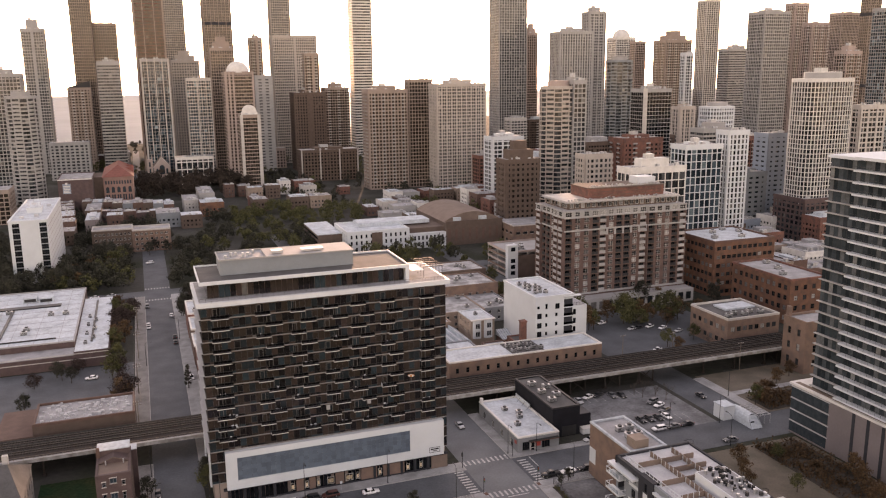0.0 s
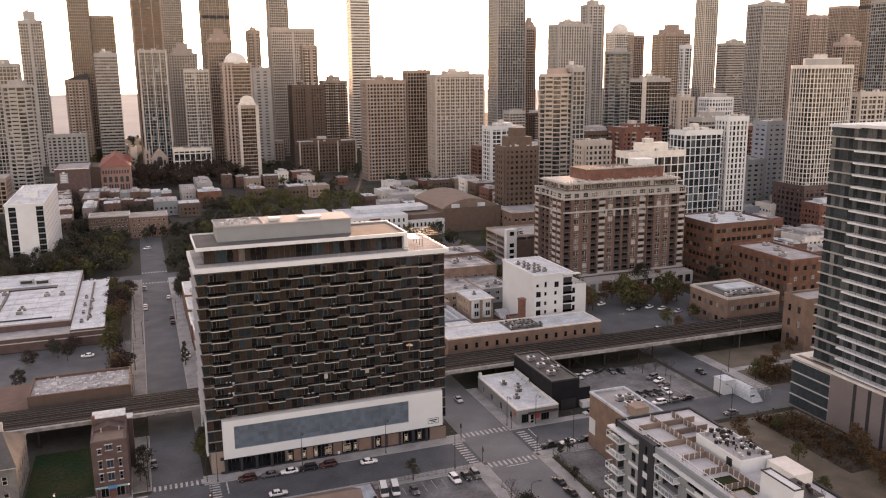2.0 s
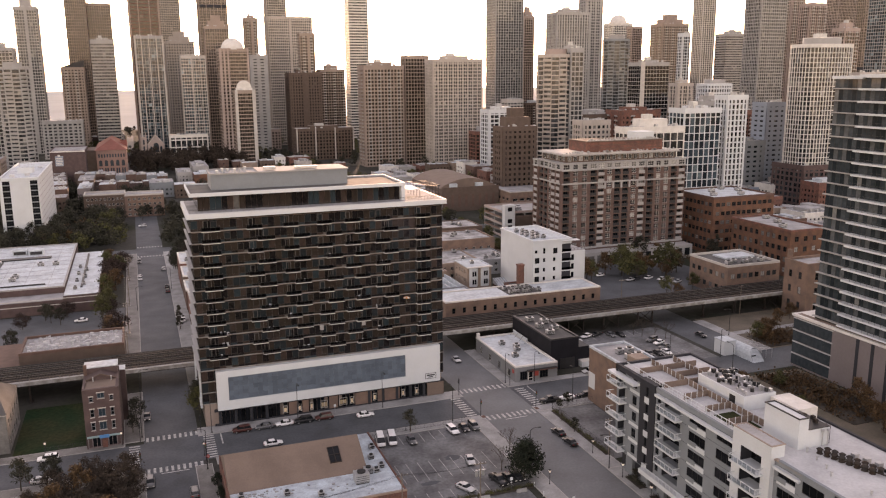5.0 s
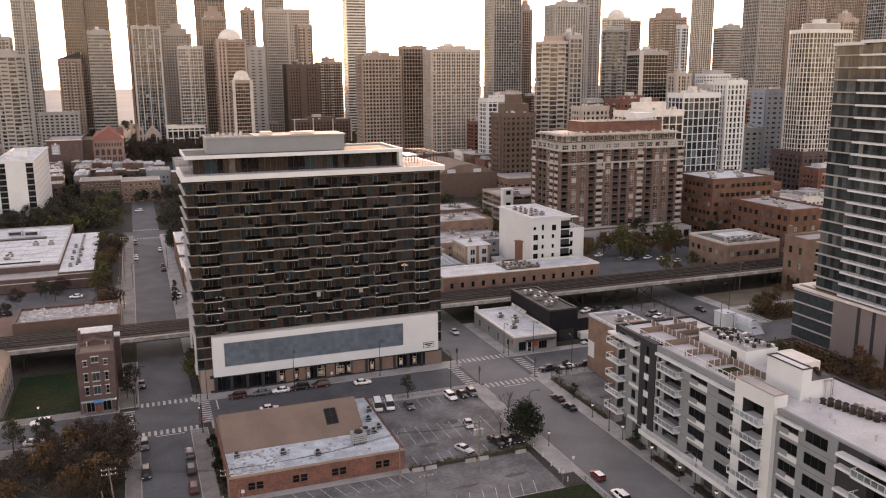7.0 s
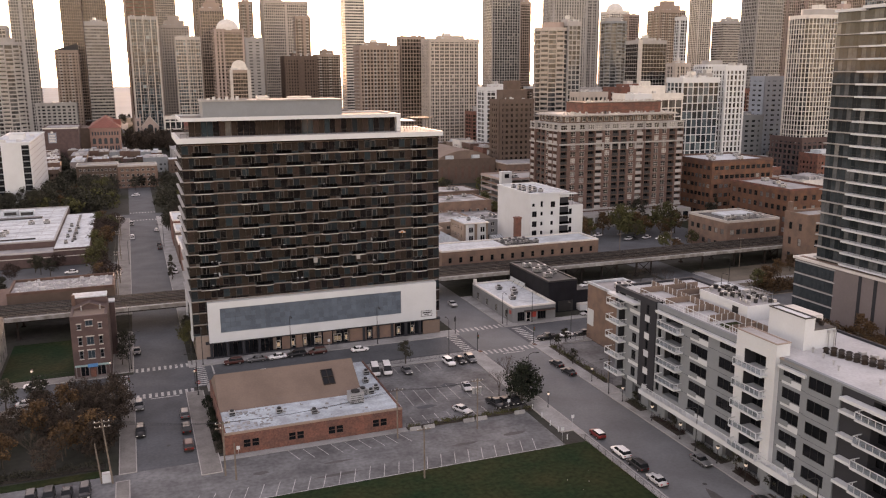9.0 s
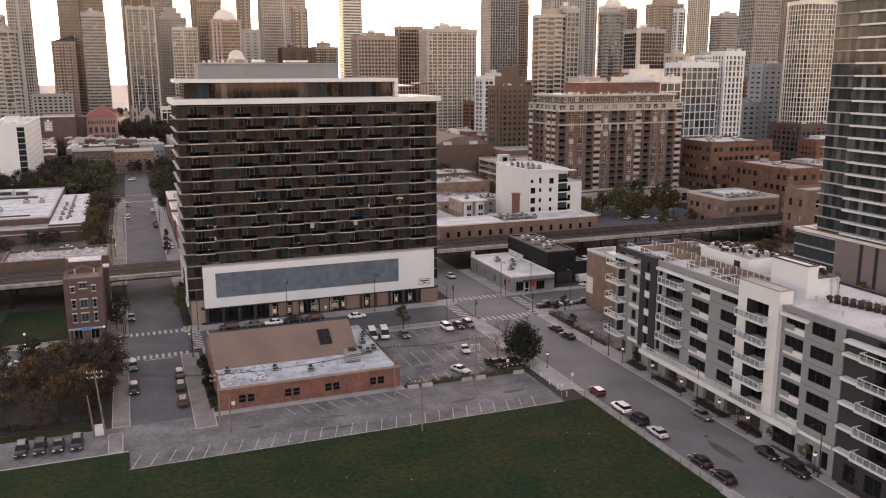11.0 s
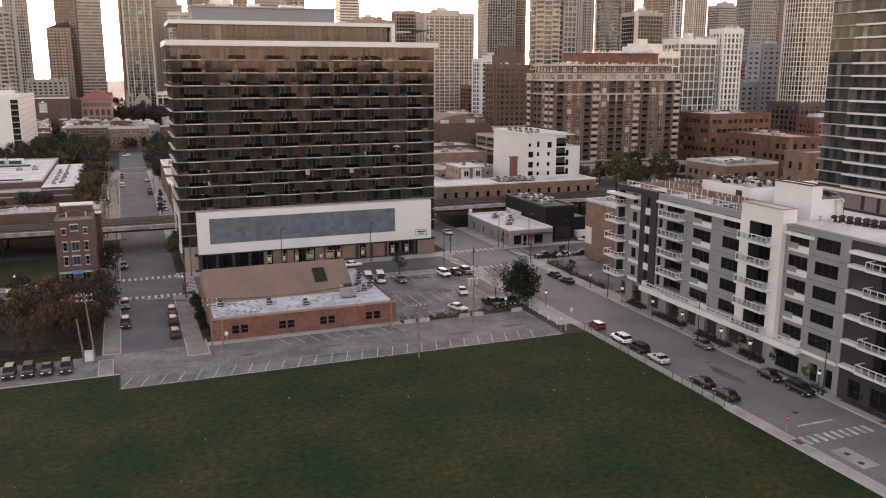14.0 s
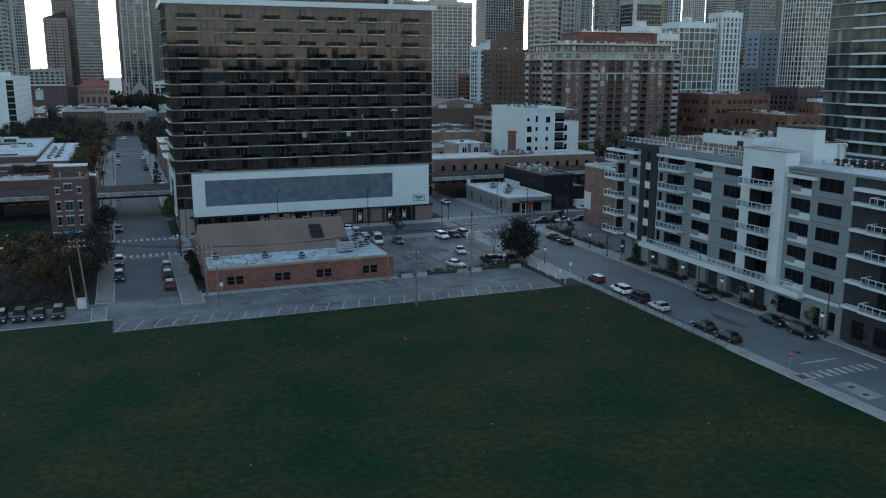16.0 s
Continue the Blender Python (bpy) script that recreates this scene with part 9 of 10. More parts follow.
# ---- vehicles ----
def make_car(key, label, paint, L=4.6, W=1.82, H=1.48, kind="sedan"):
    root = thing("car", 0, -500, label, "car", "parked cars")
    # stations from nose to tail: x, share of the half width, sill, belt
    prof = {"sedan": [(0, 0.66, 0.40, 0.64), (0.1, 0.84, 0.32, 0.72), (0.5, 0.97, 0.28, 0.82), (1.4, 1.0, 0.27, 0.93), (3.6, 1.0, 0.27, 0.98), (4.2, 0.97, 0.29, 0.99), (4.5, 0.86, 0.34, 0.93), (4.6, 0.7, 0.44, 0.8)],
            "suv": [(0, 0.7, 0.46, 0.76), (0.1, 0.88, 0.38, 0.9), (0.45, 0.98, 0.33, 1.0), (1.2, 1.0, 0.32, 1.07), (3.8, 1.0, 0.32, 1.1), (4.4, 0.97, 0.34, 1.1), (4.56, 0.88, 0.4, 1.04), (4.6, 0.76, 0.5, 0.9)],
            "van": [(0, 0.74, 0.46, 0.86), (0.1, 0.9, 0.38, 1.0), (0.5, 1.0, 0.33, 1.15), (4.4, 1.0, 0.33, 1.2), (4.56, 0.95, 0.36, 1.2), (4.6, 0.9, 0.42, 1.16)],
            "pickup": [(0, 0.74, 0.5, 0.86), (0.1, 0.9, 0.42, 0.98), (0.4, 1.0, 0.38, 1.06), (1.3, 1.0, 0.38, 1.1), (4.5, 1.0, 0.38, 1.12), (4.6, 0.94, 0.44, 1.08)]}[kind]
    cab = {"sedan": ((1.35, 3.95), (2.0, 3.35)), "suv": ((1.1, 4.5), (1.75, 4.2)), "van": ((0.45, 4.58), (1.15, 4.5)), "pickup": ((1.2, 3.0), (1.75, 2.85))}[kind]
    k = L / 4.6
    g = Geo()
    for x, wide, sill, belt in prof:
        hw, zm = wide * W / 2, sill + 0.55 * (belt - sill)
        half = [(hw * 0.86, sill), (hw * 0.97, sill + 0.1), (hw, zm), (hw * 0.97, belt - 0.1), (hw * 0.9, belt - 0.02)]
        g.v += [(x * k - L / 2, y, z) for y, z in half] + [(x * k - L / 2, 0, belt + 0.03)] + [(x * k - L / 2, -y, z) for y, z in half[::-1]]
    n, m = 11, len(prof)
    for a in range(m - 1):
        for b in range(n):
            g.f.append((a * n + b, a * n + (b + 1) % n, (a + 1) * n + (b + 1) % n, (a + 1) * n + b))
    g.f += [tuple(range(n))[::-1], tuple(range((m - 1) * n, m * n))]
    g.m = [0] * len(g.f)
    body = g.out("body", M[paint], root)
    body.data.polygons.foreach_set("use_smooth", [len(p.vertices) == 4 for p in body.data.polygons])
    zb = max(p[3] for p in prof) - 0.04
    (a0, a1), (b0, b1) = cab
    lo, hi = (a0 * k - L / 2, a1 * k - L / 2, -W / 2 + 0.09, W / 2 - 0.09, zb), (b0 * k - L / 2, b1 * k - L / 2, -W / 2 + 0.26, W / 2 - 0.26, H - 0.06)
    Geo().frustum(lo, hi).out("glasshouse", M["car_glass"], root, "dark car windows")
    Geo().frustum((hi[0] - 0.06, hi[1] + 0.06, hi[2] - 0.03, hi[3] + 0.03, H - 0.08), (hi[0] + 0.1, hi[1] - 0.1, hi[2] + 0.08, hi[3] - 0.08, H)).out("roof", M["car_white" if key == "r" else paint], root)
    mid = (lo[0] + lo[1]) / 2
    for px in ((mid,) if kind != "van" else (mid - 0.6, mid + 0.8)):
        g = Geo()
        for sgn in (-1, 1):
            g.frustum((px - 0.06, px + 0.06, sgn * (W / 2 - 0.1) - 0.02, sgn * (W / 2 - 0.1) + 0.02, zb), (px - 0.05, px + 0.05, sgn * (W / 2 - 0.25) - 0.02, sgn * (W / 2 - 0.25) + 0.02, H - 0.05))
        g.out("door_pillar", M[paint], root)
    if kind == "pickup":
        Geo().box(3.1 * k - L / 2, L / 2 - 0.1, -W / 2 + 0.15, W / 2 - 0.15, 1.08, 1.14).out("load_bed", M["tyre"], root)
    wr = 0.33 if kind == "sedan" else 0.37
    for wx in (-L * 0.31, L * 0.30):
        for sgn in (-1, 1):
            wh = Geo().cyl(0, 0, -0.11, 0.11, wr, n=14).out("wheel", M["tyre"], root, at=pose(wx, sgn * (W / 2 - 0.1), wr, 90, 0, 0))
            Geo().cyl(0, 0, -0.125, 0.125, wr * 0.6, n=10).out("rim", M["rim"], wh)
    for sgn in (-1, 1):
        y = sgn * (W / 2 - 0.32)
        Geo().box(-L / 2 - 0.02, -L / 2 + 0.1, y - 0.2, y + 0.2, 0.6, 0.74).out("headlight", M["lamp_white"], root)
        Geo().box(L / 2 - 0.1, L / 2 + 0.02, y - 0.18, y + 0.18, 0.72, 0.88).out("tail_light", M["lamp_red"], root)
    Geo().box(-L / 2 - 0.03, L / 2 + 0.03, -W / 2 + 0.15, W / 2 - 0.15, 0.3, 0.5).out("bumper", M["tyre"], root)
    CARS[key] = root


CARS, CAR_USED = {}, set()
make_car("w", "white parked saloon car", "car_white")
make_car("k", "black parked saloon car", "car_black")
make_car("s", "silver parked saloon car", "car_silver")
make_car("g", "dark grey parked saloon car", "car_grey")
make_car("r", "red parked hatchback with white roof", "car_red", L=3.9, H=1.45, kind="suv")
make_car("b", "dark blue parked saloon car", "car_blue")
make_car("K", "black parked sport utility car", "car_black", L=4.8, W=1.92, H=1.75, kind="suv")
make_car("W", "white parked sport utility car", "car_white", L=4.7, W=1.9, H=1.7, kind="suv")
make_car("G", "grey parked sport utility car", "car_grey", L=4.7, W=1.9, H=1.7, kind="suv")
make_car("R", "dark red parked sport utility car", "car_rust", L=4.7, W=1.9, H=1.7, kind="suv")
make_car("V", "white parked delivery van", "car_white", L=5.6, W=2.05, H=2.3, kind="van")
make_car("P", "dark parked pickup truck", "car_black", L=5.5, W=1.98, H=1.85, kind="pickup")


def park(key, x, y, rz, z=0.01):
    m = pose(x, y, z, 0, 0, rz)
    if key in CAR_USED:
        copy_thing(CARS[key], m)
    else:
        CAR_USED.add(key)
        CARS[key].matrix_basis = m


PARKED = [("G", -3.0, 181.5, 90), ("K", -3.0, 167.4, 90), ("G", 5.9, 173.6, -90), ("K", 5.7, 165.9, -90), ("R", 5.6, 157.6, -90), ("k", -3.0, 220, 90), ("G", -2.9, 418.3, 90), ("s", -2.9, 381.5, 90), ("w", 7.6, 398, -90), ("k", 7.6, 363, -90), ("W", 0.0, 520, 20),
          ("K", -20.8, 145.2, 90), ("K", -18.0, 145.2, 90), ("k", -15.2, 145.0, 90), ("K", -12.3, 144.8, 90), ("W", -25.3, 202.6, 0), ("s", -25.7, 191.4, 180), ("w", -12.6, 191.5, 180),
          ("R", 19.4, 202.7, 0), ("g", 25.1, 202.7, 0), ("w", 30.2, 202.7, 0), ("K", 35.2, 202.8, 0), ("R", 40.5, 202.8, 0), ("w", 51.1, 200.6, 180), ("w", 25.6, 192.0, 180), ("V", 50.3, 183.4, 80), ("V", 53.2, 183.2, 80), ("g", 57.6, 181.4, 90), ("W", 69.1, 183.2, 95), ("k", 72.3, 183.6, 90), ("G", 75.0, 183.6, 90),
          ("s", 67.0, 166.3, 80), ("s", 61.2, 154.6, 115), ("P", 69.2, 155.0, 100), ("k", 71.6, 155.2, 98), ("k", 73.8, 155.2, 98), ("k", 93.4, 172.6, -85), ("k", 93.4, 166.6, -85), ("P", 100.9, 192.0, 0), ("w", 106.3, 192.0, 0), ("k", 111.9, 192.0, 0), ("s", 122.6, 207.9, 0), ("w", 128.2, 208.6, 0), ("r", 81.6, 133.6, -90), ("s", 89.0, 232, 90),
          ("W", 81.5, 125.0, -90), ("K", 81.5, 119.4, -90), ("s", 81.5, 113.4, -90), ("k", 81.5, 101.8, -90), ("k", 81.5, 96.2, -90), ("g", 93.4, 116.8, 90), ("k", 93.4, 100.2, 90), ("K", 93.4, 93.8, 90),
          ("s", 134.2, 236, 90), ("w", 138.9, 238.0, 20), ("k", 143.0, 238.4, 20), ("g", 147.4, 236.4, 90), ("k", 150.6, 235.4, 90), ("G", 157.3, 226.5, 20), ("w", 157.7, 223.2, 20), ("g", 157, 219, 20), ("k", 145.2, 215, 90), ("k", 148.3, 214.9, 90), ("k", 151.4, 214.4, 90), ("w", 154.4, 214.2, 90), ("W", 146.6, 206.9, 0), ("g", 152.0, 206.9, 0), ("k", 157.0, 206.9, 0), ("k", 175.8, 225, 90), ("g", 162.2, 192.4, 0),
          ("w", -2.9, 384.9, 90), ("k", 7.6, 355, -90), ("w", 11.2, 308.8, 90), ("w", -28, 446, 0), ("s", -20, 447, 0), ("w", 205, 300, 20), ("w", 209, 296, 20), ("s", 213, 290, 20)]
for key, x, y, rz in PARKED:
    park(key, x, y, rz)
for key, x, y in (("w", 191, 415), ("k", 194.2, 415), ("g", 197.4, 415.3), ("w", 196, 423), ("s", 200.5, 423)):
    park(key, x, y, 90, 13.56)
for key, x, y, rz in (("w", 190, 272, 20), ("w", 193, 267, 20), ("s", 196, 300, 15), ("k", 199, 300, 15), ("w", 188, 312, 15), ("w", -24, 322, 0)):
    park(key, x, y, rz)


# ---- poles, lamps, fences, signs ----
def utility_pole(x, y, h, arms=1, gear=False, lean=0.0):
    root = thing("utility_pole", x, y, "weathered wooden utility pole with cross arms", "pole", "utility poles")
    Geo().bar((0, 0, -0.1), (lean, 0, h), 0.17, 0.11, 8).out("pole", M["wood"], root)
    for k in range(arms):
        z = h - 0.5 - 0.9 * k
        Geo().box(lean * z / h - 1.3, lean * z / h + 1.3, -0.07, 0.07, z - 0.07, z + 0.07).out("cross_arm", M["wood"], root)
        g = Geo()
        for i in range(4):
            g.cyl(lean - 1.15 + i * 0.76, 0, z + 0.07, z + 0.3, 0.06, 0.04, 6)
        tagged(g.out("insulators", M["lamp_white"], root), kind="stuff")
    if gear:
        for i in range(3):
            Geo().cyl(-0.75 + i * 0.75, 0.3, h - 3.3, h - 2.0, 0.3, n=10).out("transformer", M["metal"], root)


for x, y, h, arms, gear, lean in ((-7.9, 147.5, 12.2, 2, False, -0.9), (-9.7, 148.2, 7.6, 0, False, -0.6), (11.0, 143.3, 10.5, 2, False, 0), (44.5, 147.1, 10.5, 1, False, 0), (60.9, 145.6, 10.8, 1, True, 0), (44.0, 129.6, 9.8, 1, False, 0), (12.6, 141.0, 7.0, 0, False, 0), (-7.3, 262, 12, 2, False, 0), (-7.4, 300, 11.5, 2, False, 0), (-7.3, 340, 11.5, 2, False, 0), (-7.4, 380, 11, 2, False, 0), (99, 158, 9.5, 1, False, 0), (170, 266, 11, 1, False, 0), (190, 262, 11, 1, False, 0), (206, 242, 11, 1, False, 0)):
    utility_pole(x, y, h, arms, gear, lean)


def cable(a, b, sag):
    pts = [Vector(a).lerp(Vector(b), i / 10) - Vector((0, 0, sag * 4 * (i / 10) * (1 - i / 10))) for i in range(11)]
    across = Vector((b[1] - a[1], a[0] - b[0], 0)).normalized() * 0.025
    up = Vector((0, 0, 0.025))
    vs = [tuple(p + o) for p in pts for o in (across, up, -across, -up)]
    fs = [(4 * i + j, 4 * i + (j + 1) % 4, 4 * i + 4 + (j + 1) % 4, 4 * i + 4 + j) for i in range(10) for j in range(4)]
    g = Geo().add(vs, fs + [(3, 2, 1, 0), (40, 41, 42, 43)])
    tagged(g.out("cable", M["steel_dark"]), "thin black overhead cable between poles", "cable", "overhead cables")


for d in (-1.0, 0.0, 1.0):
    cable((11 + d, 143.3, 10.2), (44.5 + d, 147.1, 10.2), 0.9)
    cable((44.5 + d, 147.1, 10.2), (60.9 + d, 145.6, 10.4), 0.6)
    cable((-8.6 + d, 147.5, 11.9), (11 + d, 143.3, 10.2), 0.5)
    cable((-7.3 + d, 262, 11.6), (-7.4 + d, 300, 11.1), 0.8)
    cable((-7.4 + d, 300, 11.1), (-7.3 + d, 340, 11.1), 0.8)


def street_lamp(x, y, h, arm, rz=0.0):
    root = thing("street_lamp", x, y, "dark steel street lamp with a curved arm", "lamp", "street lamps", rz=rz)
    Geo().cyl(0, 0, 0, 0.5, 0.2, 0.16, 8).out("foot", M["steel_dark"], root)
    Geo().bar((0, 0, 0.4), (0, 0, h), 0.1, 0.07, 8).out("pole", M["steel_dark"], root)
    g = Geo()
    pts = [(0, 0, h), (-arm * 0.3, 0, h + 0.45), (-arm * 0.7, 0, h + 0.6), (-arm, 0, h + 0.55)]
    for p, q in zip(pts, pts[1:]):
        g.bar(p, q, 0.055, 0.05, 6)
    g.out("arm", M["steel_dark"], root)
    Geo().box(-arm - 0.6, -arm + 0.1, -0.16, 0.16, h + 0.42, h + 0.58).out("lamp_head", M["steel_dark"], root)


for x, y, h, arm, rz in ((95.5, 121.3, 8.5, 2.0, 0), (95.5, 91.5, 8.5, 2.0, 0), (95.4, 152, 8.0, 2.0, 0), (79.3, 160, 8.5, 2, 180), (9.5, 184.5, 9.5, 2, 0), (-4.4, 232, 9, 2, 180), (-4.4, 208, 9, 2, 180), (34, 204.6, 10, 2.2, 90), (57, 204.6, 10, 2.2, 90), (12.2, 204.6, 9.5, 2, 90), (95.4, 209, 9, 2, 90), (104, 207.4, 9, 2.2, 90), (106.7, 189.6, 9.5, 1.2, -90), (71.5, 189.4, 9, 2, -90), (-4.4, 330, 9, 2, 180), (9.4, 360, 9, 2, 0), (168, 205, 9, 2, 90), (185, 222, 9, 2, 0), (150, 206.4, 9, 2, 90)):
    street_lamp(x, y, h, arm, rz)


def lantern(x, y):
    root = thing("pavement_lantern", x, y, "short black lantern post with a pale square lamp", "lamp", "pavement lanterns")
    Geo().cyl(0, 0, 0, 0.5, 0.16, 0.12, 8).out("foot", M["steel_dark"], root)
    Geo().cyl(0, 0, 0.5, 3.0, 0.07, 0.06, 8).out("pole", M["steel_dark"], root)
    Geo().frustum((-0.16, 0.16, -0.16, 0.16, 3.0), (-0.24, 0.24, -0.24, 0.24, 3.5)).out("lamp_glass", M["globe"], root, "pale square lamp glass")
    Geo().frustum((-0.28, 0.28, -0.28, 0.28, 3.5), (-0.06, 0.06, -0.06, 0.06, 3.72)).out("cap", M["steel_dark"], root)


M["tactile"] = mat("rust_paving_pad", (0.12, 0.06, 0.045), 0.9, 0.3, 1.0, 8.0)
M["globe"] = emit("warm_globe", (1.0, 0.9, 0.78), 0.02)
for x, y in ((95.8, 147), (95.8, 136), (95.8, 126.5), (95.9, 115.5), (95.9, 108), (95.9, 92.8), (-9.0, 205.2), (-26, 205.4), (9.4, 192), (95.8, 160), (79.2, 150)):
    lantern(x, y)


def traffic_light(x, y, rz):
    root = thing("traffic_light", x, y, "black traffic signal on a steel post", "traffic light", "traffic lights", rz=rz)
    Geo().cyl(0, 0, 0, 5.2, 0.1, 0.08, 8).out("pole", M["steel_dark"], root)
    Geo().box(-0.2, 0.2, -0.32, -0.08, 3.6, 4.7).out("signal_box", M["steel_dark"], root)
    for i, m in enumerate(("sign_green_dim", "sign_amber_dim", "sign_red")):
        me = Geo().cyl(0, 0, 0, 0.05, 0.13, n=10).out("lens", M[m], root)
        me.matrix_basis = pose(0, -0.31, 3.8 + i * 0.34, 90, 0, 0)


M["sign_green_dim"] = mat("unlit_green_lens", (0.03, 0.12, 0.06), 0.3)
M["sign_amber_dim"] = mat("unlit_amber_lens", (0.22, 0.12, 0.02), 0.3)
for x, y, rz in ((9.6, 189.2, 0), (9.6, 205.4, 180), (-4.8, 205.2, 180), (-4.8, 189, 0), (79.4, 189.4, 0), (79.4, 205.2, 180), (95.8, 206.8, 180), (95.8, 190, 0)):
    traffic_light(x, y, rz)


def fence(x0, y0, x1, y1, h=1.25, step=2.4, wire=0.35, label="low black wire fence on thin posts"):
    L = math.hypot(x1 - x0, y1 - y0)
    root = thing("fence", x0, y0, label, "fence", rz=math.degrees(math.atan2(y1 - y0, x1 - x0)))
    n = max(1, int(L / step))
    me = Geo().cyl(0, 0, 0, h, 0.035, n=6).mesh("post", M["steel_dark"])
    for i in range(n + 1):
        shared("post", me, root, pose(L * i / n, 0, 0))
    for z in (h - 0.05, 0.15):
        Geo().box(0, L, -0.02, 0.02, z, z + 0.04).out("rail", M["steel_dark"], root)
    g = Geo()
    for i in range(int(L / wire)):
        g.box(i * wire, i * wire + 0.012, -0.006, 0.006, 0.15, h - 0.05)
    for z in [0.3 + 0.2 * k for k in range(int((h - 0.4) / 0.2))]:
        g.box(0, L, -0.005, 0.005, z, z + 0.012)
    tagged(g.out("wire", M["steel_dark"], root), kind="stuff")


fence(78.5, 93, 78.5, 133)
fence(73.8, 133.2, 78.5, 133.2)
fence(47.5, 150.6, 76, 150.6)
fence(48, 188, 76, 188)
fence(99.2, 156.4, 99.2, 187, 1.9)
fence(99.2, 187.2, 111.8, 187.2, 1.9)
fence(-44, 153.6, -9, 153.6, 1.1)
fence(-26.5, 207.8, -17.2, 207.8, 1.2)
fence(131, 240, 168, 240, 1.9)


def sign_post(x, y, material, label, shape="round", rz=0.0, h=2.4):
    root = thing("road_sign", x, y, label, "sign", "road signs", rz=rz, z=0.05)
    Geo().cyl(0, 0, 0, h + 0.4, 0.035, n=6).out("post", M["metal"], root)
    if shape == "round":
        me = Geo().cyl(0, 0, 0, 0.04, 0.42, n=20).out("disc", M[material], root)
        me.matrix_basis = pose(0, -0.05, h, 90, 0, 0)
        Geo().box(-0.3, 0.3, -0.11, -0.095, h - 0.07, h + 0.07).out("bar", M["white"], root)
    else:
        Geo().box(-0.32, 0.32, -0.07, -0.04, h - 0.3, h + 0.4).out("plate", M[material], root)


sign_post(80.1, 82.4, "sign_red", "red round no entry sign on a thin post", rz=8, h=2.5)
sign_post(9.8, 186.4, "sign_red", "red stop sign on a thin post")
sign_post(74.2, 134.4, "white", "small white sign on a thin post", "square")
sign_post(70.5, 151.2, "white", "small white sign on a thin post", "square")
sign_post(14.2, 150.9, "white", "small white sign on a thin post", "square", h=1.4)
sign_post(79, 139, "white", "small white sign on a thin post", "square")
sign_post(44, 205, "white", "small white sign on a thin post", "square")

root = thing("electrical_cabinet", -8.9, 148.4, "white metal electrical cabinet beside a pole", "cabinet")
Geo().box(-0.7, 0.7, -0.5, 0.5, 0.1, 1.7).out("body", M["white"], root)
Geo().box(-0.75, 0.75, -0.55, 0.55, 0, 0.12).out("plinth", M["concrete"], root)
Geo().box(-0.72, 0.72, -0.53, 0.53, 1.7, 1.78).out("lid", M["metal"], root)

# covers, patches and litter on the ground
for x, y in ((83.4, 75.2), (83.0, 72.6), (87, 88), (2, 160), (89, 110), (3, 185), (40, 197)):
    g = Geo().cyl(x, y, 0.0, 0.016, 0.42, n=16)
    tagged(g.out("manhole_cover", M["steel_dark"]), "round iron cover set in the road", "manhole cover", "manhole covers")
slab("road_patch_pale", "pale concrete slab round two iron covers", 82.0, 84.8, 71.3, 76.8, -0.05, 0.008, "concrete", "road patch")
for x, y in ((80.0, 80.0), (95.7, 80.2), (80.0, 189.0), (95.6, 189.0)):
    tagged(Geo().box(-0.5, 0.5, -0.75, 0.75, 0, 0.02).out("tactile_pad", M["tactile"], at=pose(x, y, 0.142)), "rust red ribbed paving pad at a crossing", "paving pad", "paving pads")
rr = random.Random(15)
for x, y, w, d in ((31, 141.5, 5.5, 0.9), (17, 142, 3.0, 1.4), (56, 140, 6, 1.2), (67, 141, 5.0, 1.5), (22, 197, 9, 2.2), (60, 199, 12, 1.6), (2, 172, 3, 7), (88, 104, 2.4, 9), (64, 170, 4, 3), (55, 160, 5, 2), (30, 136.5, 9, 1)):
    n = 14
    pts = [(x + w / 2 * math.cos(2 * math.pi * i / n) * rr.uniform(0.7, 1.1), y + d / 2 * math.sin(2 * math.pi * i / n) * rr.uniform(0.7, 1.1)) for i in range(n)]
    tagged(Geo().prism(pts, 0.0, 0.013).out("asphalt_patch", M["asphalt"] if y > 150 else M["roof_dark"]), "dark irregular patch of newer asphalt", "road patch", "road patches", "structure")
g = Geo()
for i in range(90):
    x, y, s = rr.uniform(-40, 76), rr.uniform(40, 128), rr.uniform(0.06, 0.2)
    a = rr.uniform(0, 6.3)
    g.add([(x, y, 0.2), (x + s * math.cos(a), y + s * math.sin(a), 0.22), (x + s * math.cos(a + 1.3), y + s * math.sin(a + 1.3), 0.28)], [(0, 1, 2)])
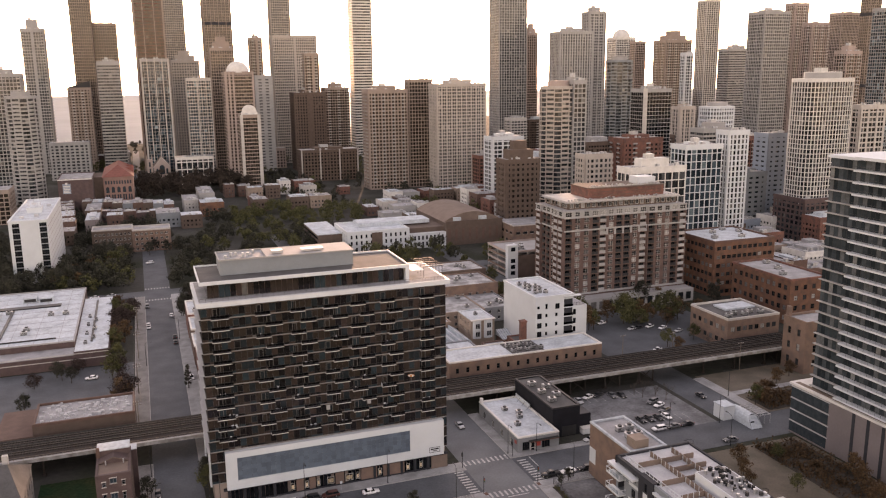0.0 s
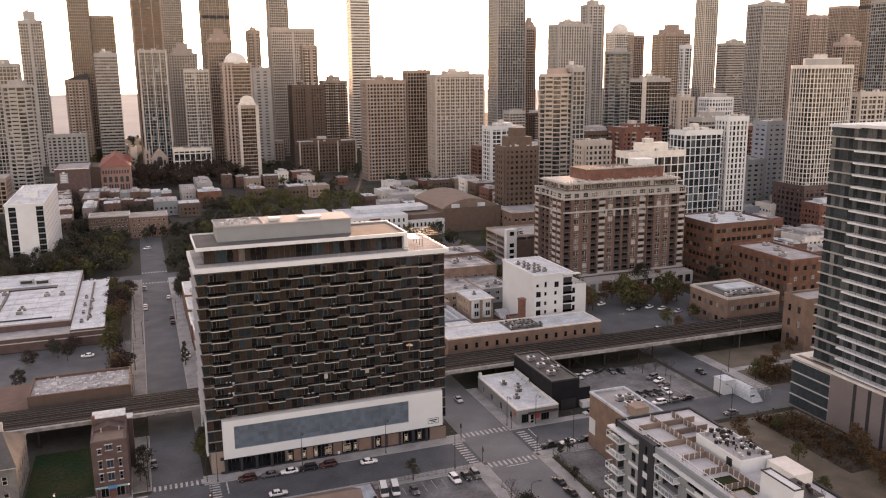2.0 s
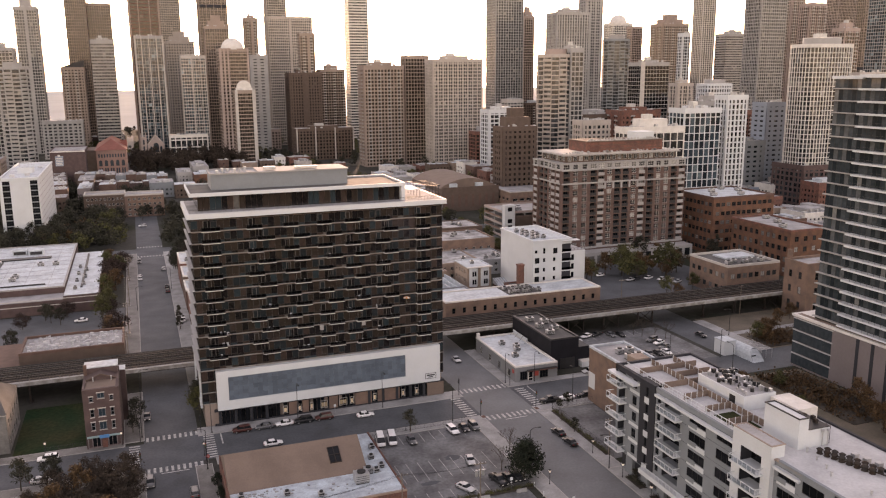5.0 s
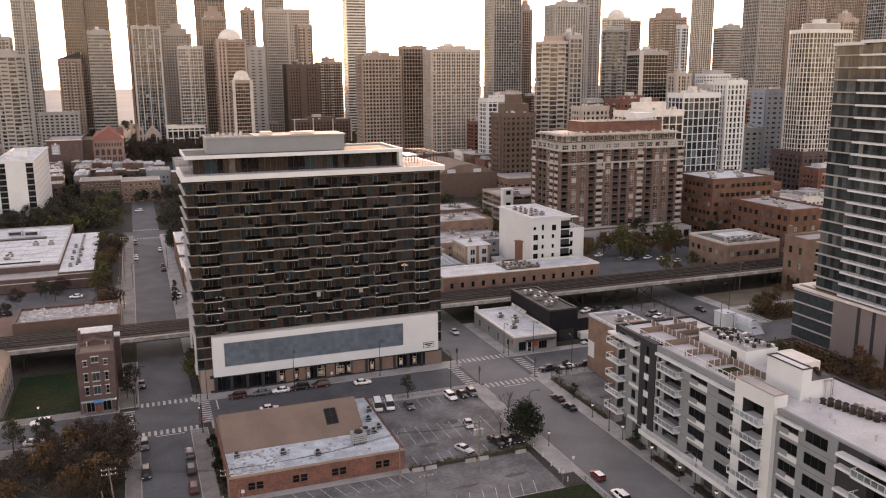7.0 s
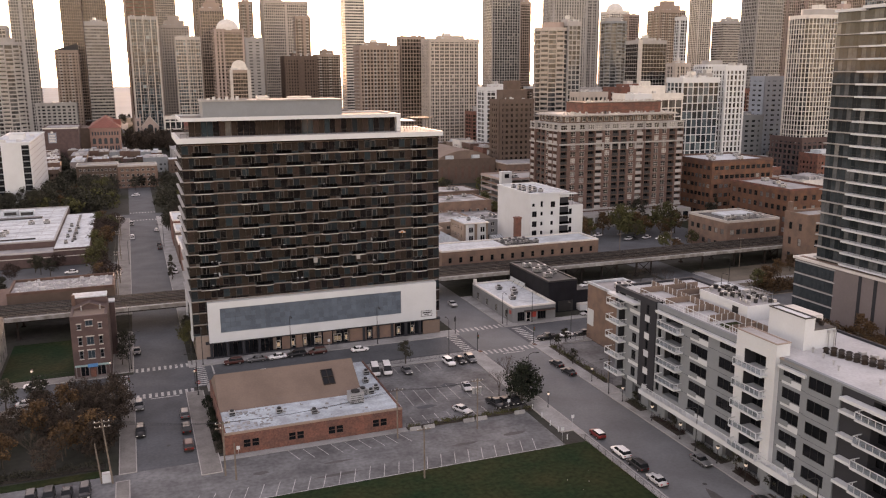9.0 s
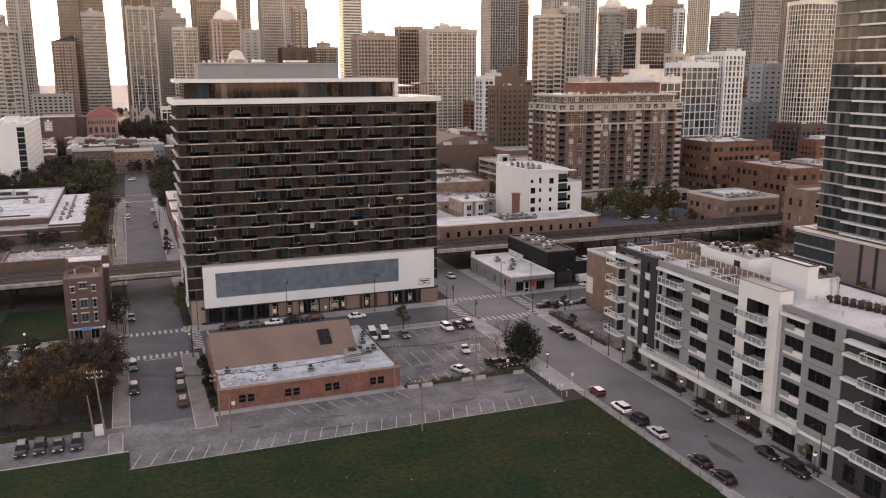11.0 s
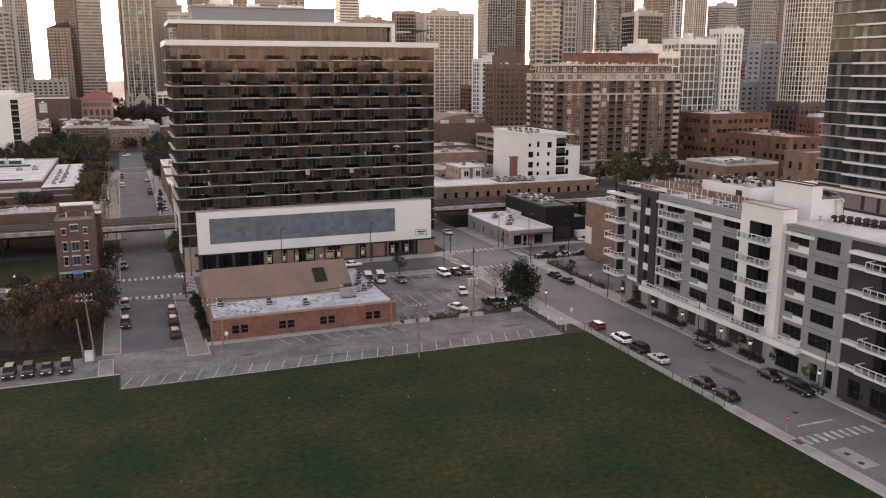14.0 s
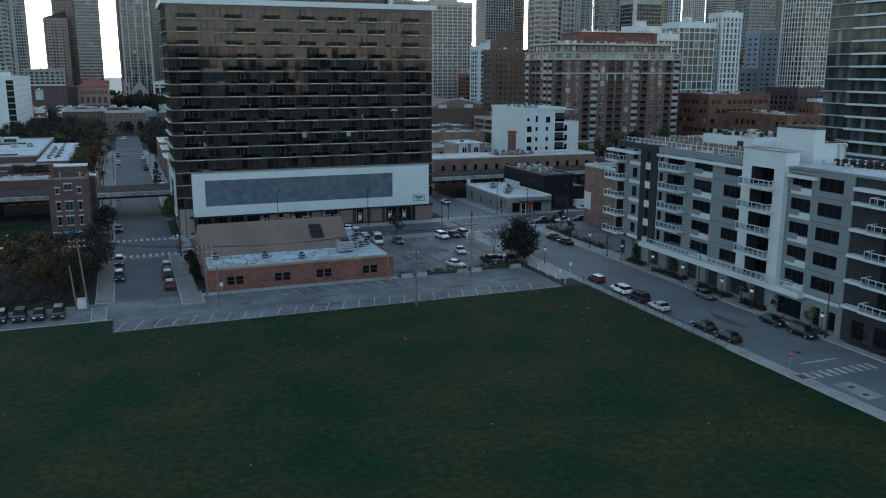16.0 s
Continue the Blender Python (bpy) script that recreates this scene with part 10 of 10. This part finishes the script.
tagged(g.out("litter", M["offwhite"]), "scraps of pale litter on the lawn", "litter", kind="stuff")


# verges east of the apartment house
slab("verge_east", "rough autumn grass verge beside the side street", 122, 183, 60, 188, -0.05, 0.06, "dry_ground", "verge")
slab("path_east", "pale concrete path across the verge", 140, 143, 60, 188, -0.05, 0.1, "concrete", "path")
slab("verge_north", "rough grass verge under the railway", 186, 236, 206, 242, -0.05, 0.06, "dry_ground", "verge")
slab("path_north", "pale curved path across the verge", 188, 236, 222, 225, -0.05, 0.1, "concrete", "path")
for key, x, y, s in [("rust", 146 + (i * 37) % 34, 100 + i * 5.6, 0.55 + 0.1 * (i % 3)) for i in range(15)] + [("olive", 126 + (i * 29) % 50, 92 + i * 8.5, 0.5) for i in range(11)]:
    plant_tree(key, x, y, s)
shrub_bed("shrubbery", "rusty autumn shrubs on the verge", 166, 181, 150, 186, 150, 2.6, "leaf_rust", 61)
shrub_bed("shrubbery", "rusty autumn shrubs on the verge", 190, 234, 207, 219, 150, 2.6, "leaf_rust", 62)
for x, y, rz in ((139, 120, 0), (139, 150, 0), (139, 180, 0), (160, 189.6, -90), (130, 189.6, -90)):
    street_lamp(x, y, 9.5, 2.4, rz)

shrub_bed("weed_strip", "rough weedy strip along the car park fence", 47.6, 75.5, 150.0, 151.2, 70, 1.0, "leaf_olive", 71)
for i in (0, 1, 4, 5, 8):
    g = Geo().frustum((-1.2, 1.2, -0.3, 0.3, 0), (-1.15, 1.15, -0.12, 0.12, 0.75))
    tagged(g.out("concrete_barrier", M["concrete"], at=pose(49 + i * 2.9, 149.4, 0.006, 0, 0, (i * 7) % 5 - 2)), "short worn concrete barrier beside the fence", "barrier", "concrete barriers")
for x, y in ((75.8, 150.6), (75.7, 146.0), (75.4, 141.7), (75.5, 138.4), (75.4, 134.6)):
    g = Geo().cyl(0, 0, 0, 1.0, 0.11, n=10).cyl(0, 0, 1.0, 1.12, 0.11, 0.03, 10)
    tagged(g.out("bollard", M["white"], at=pose(x, y, 0.0)), "short white steel bollard at the lot edge", "bollard", "lot bollards")
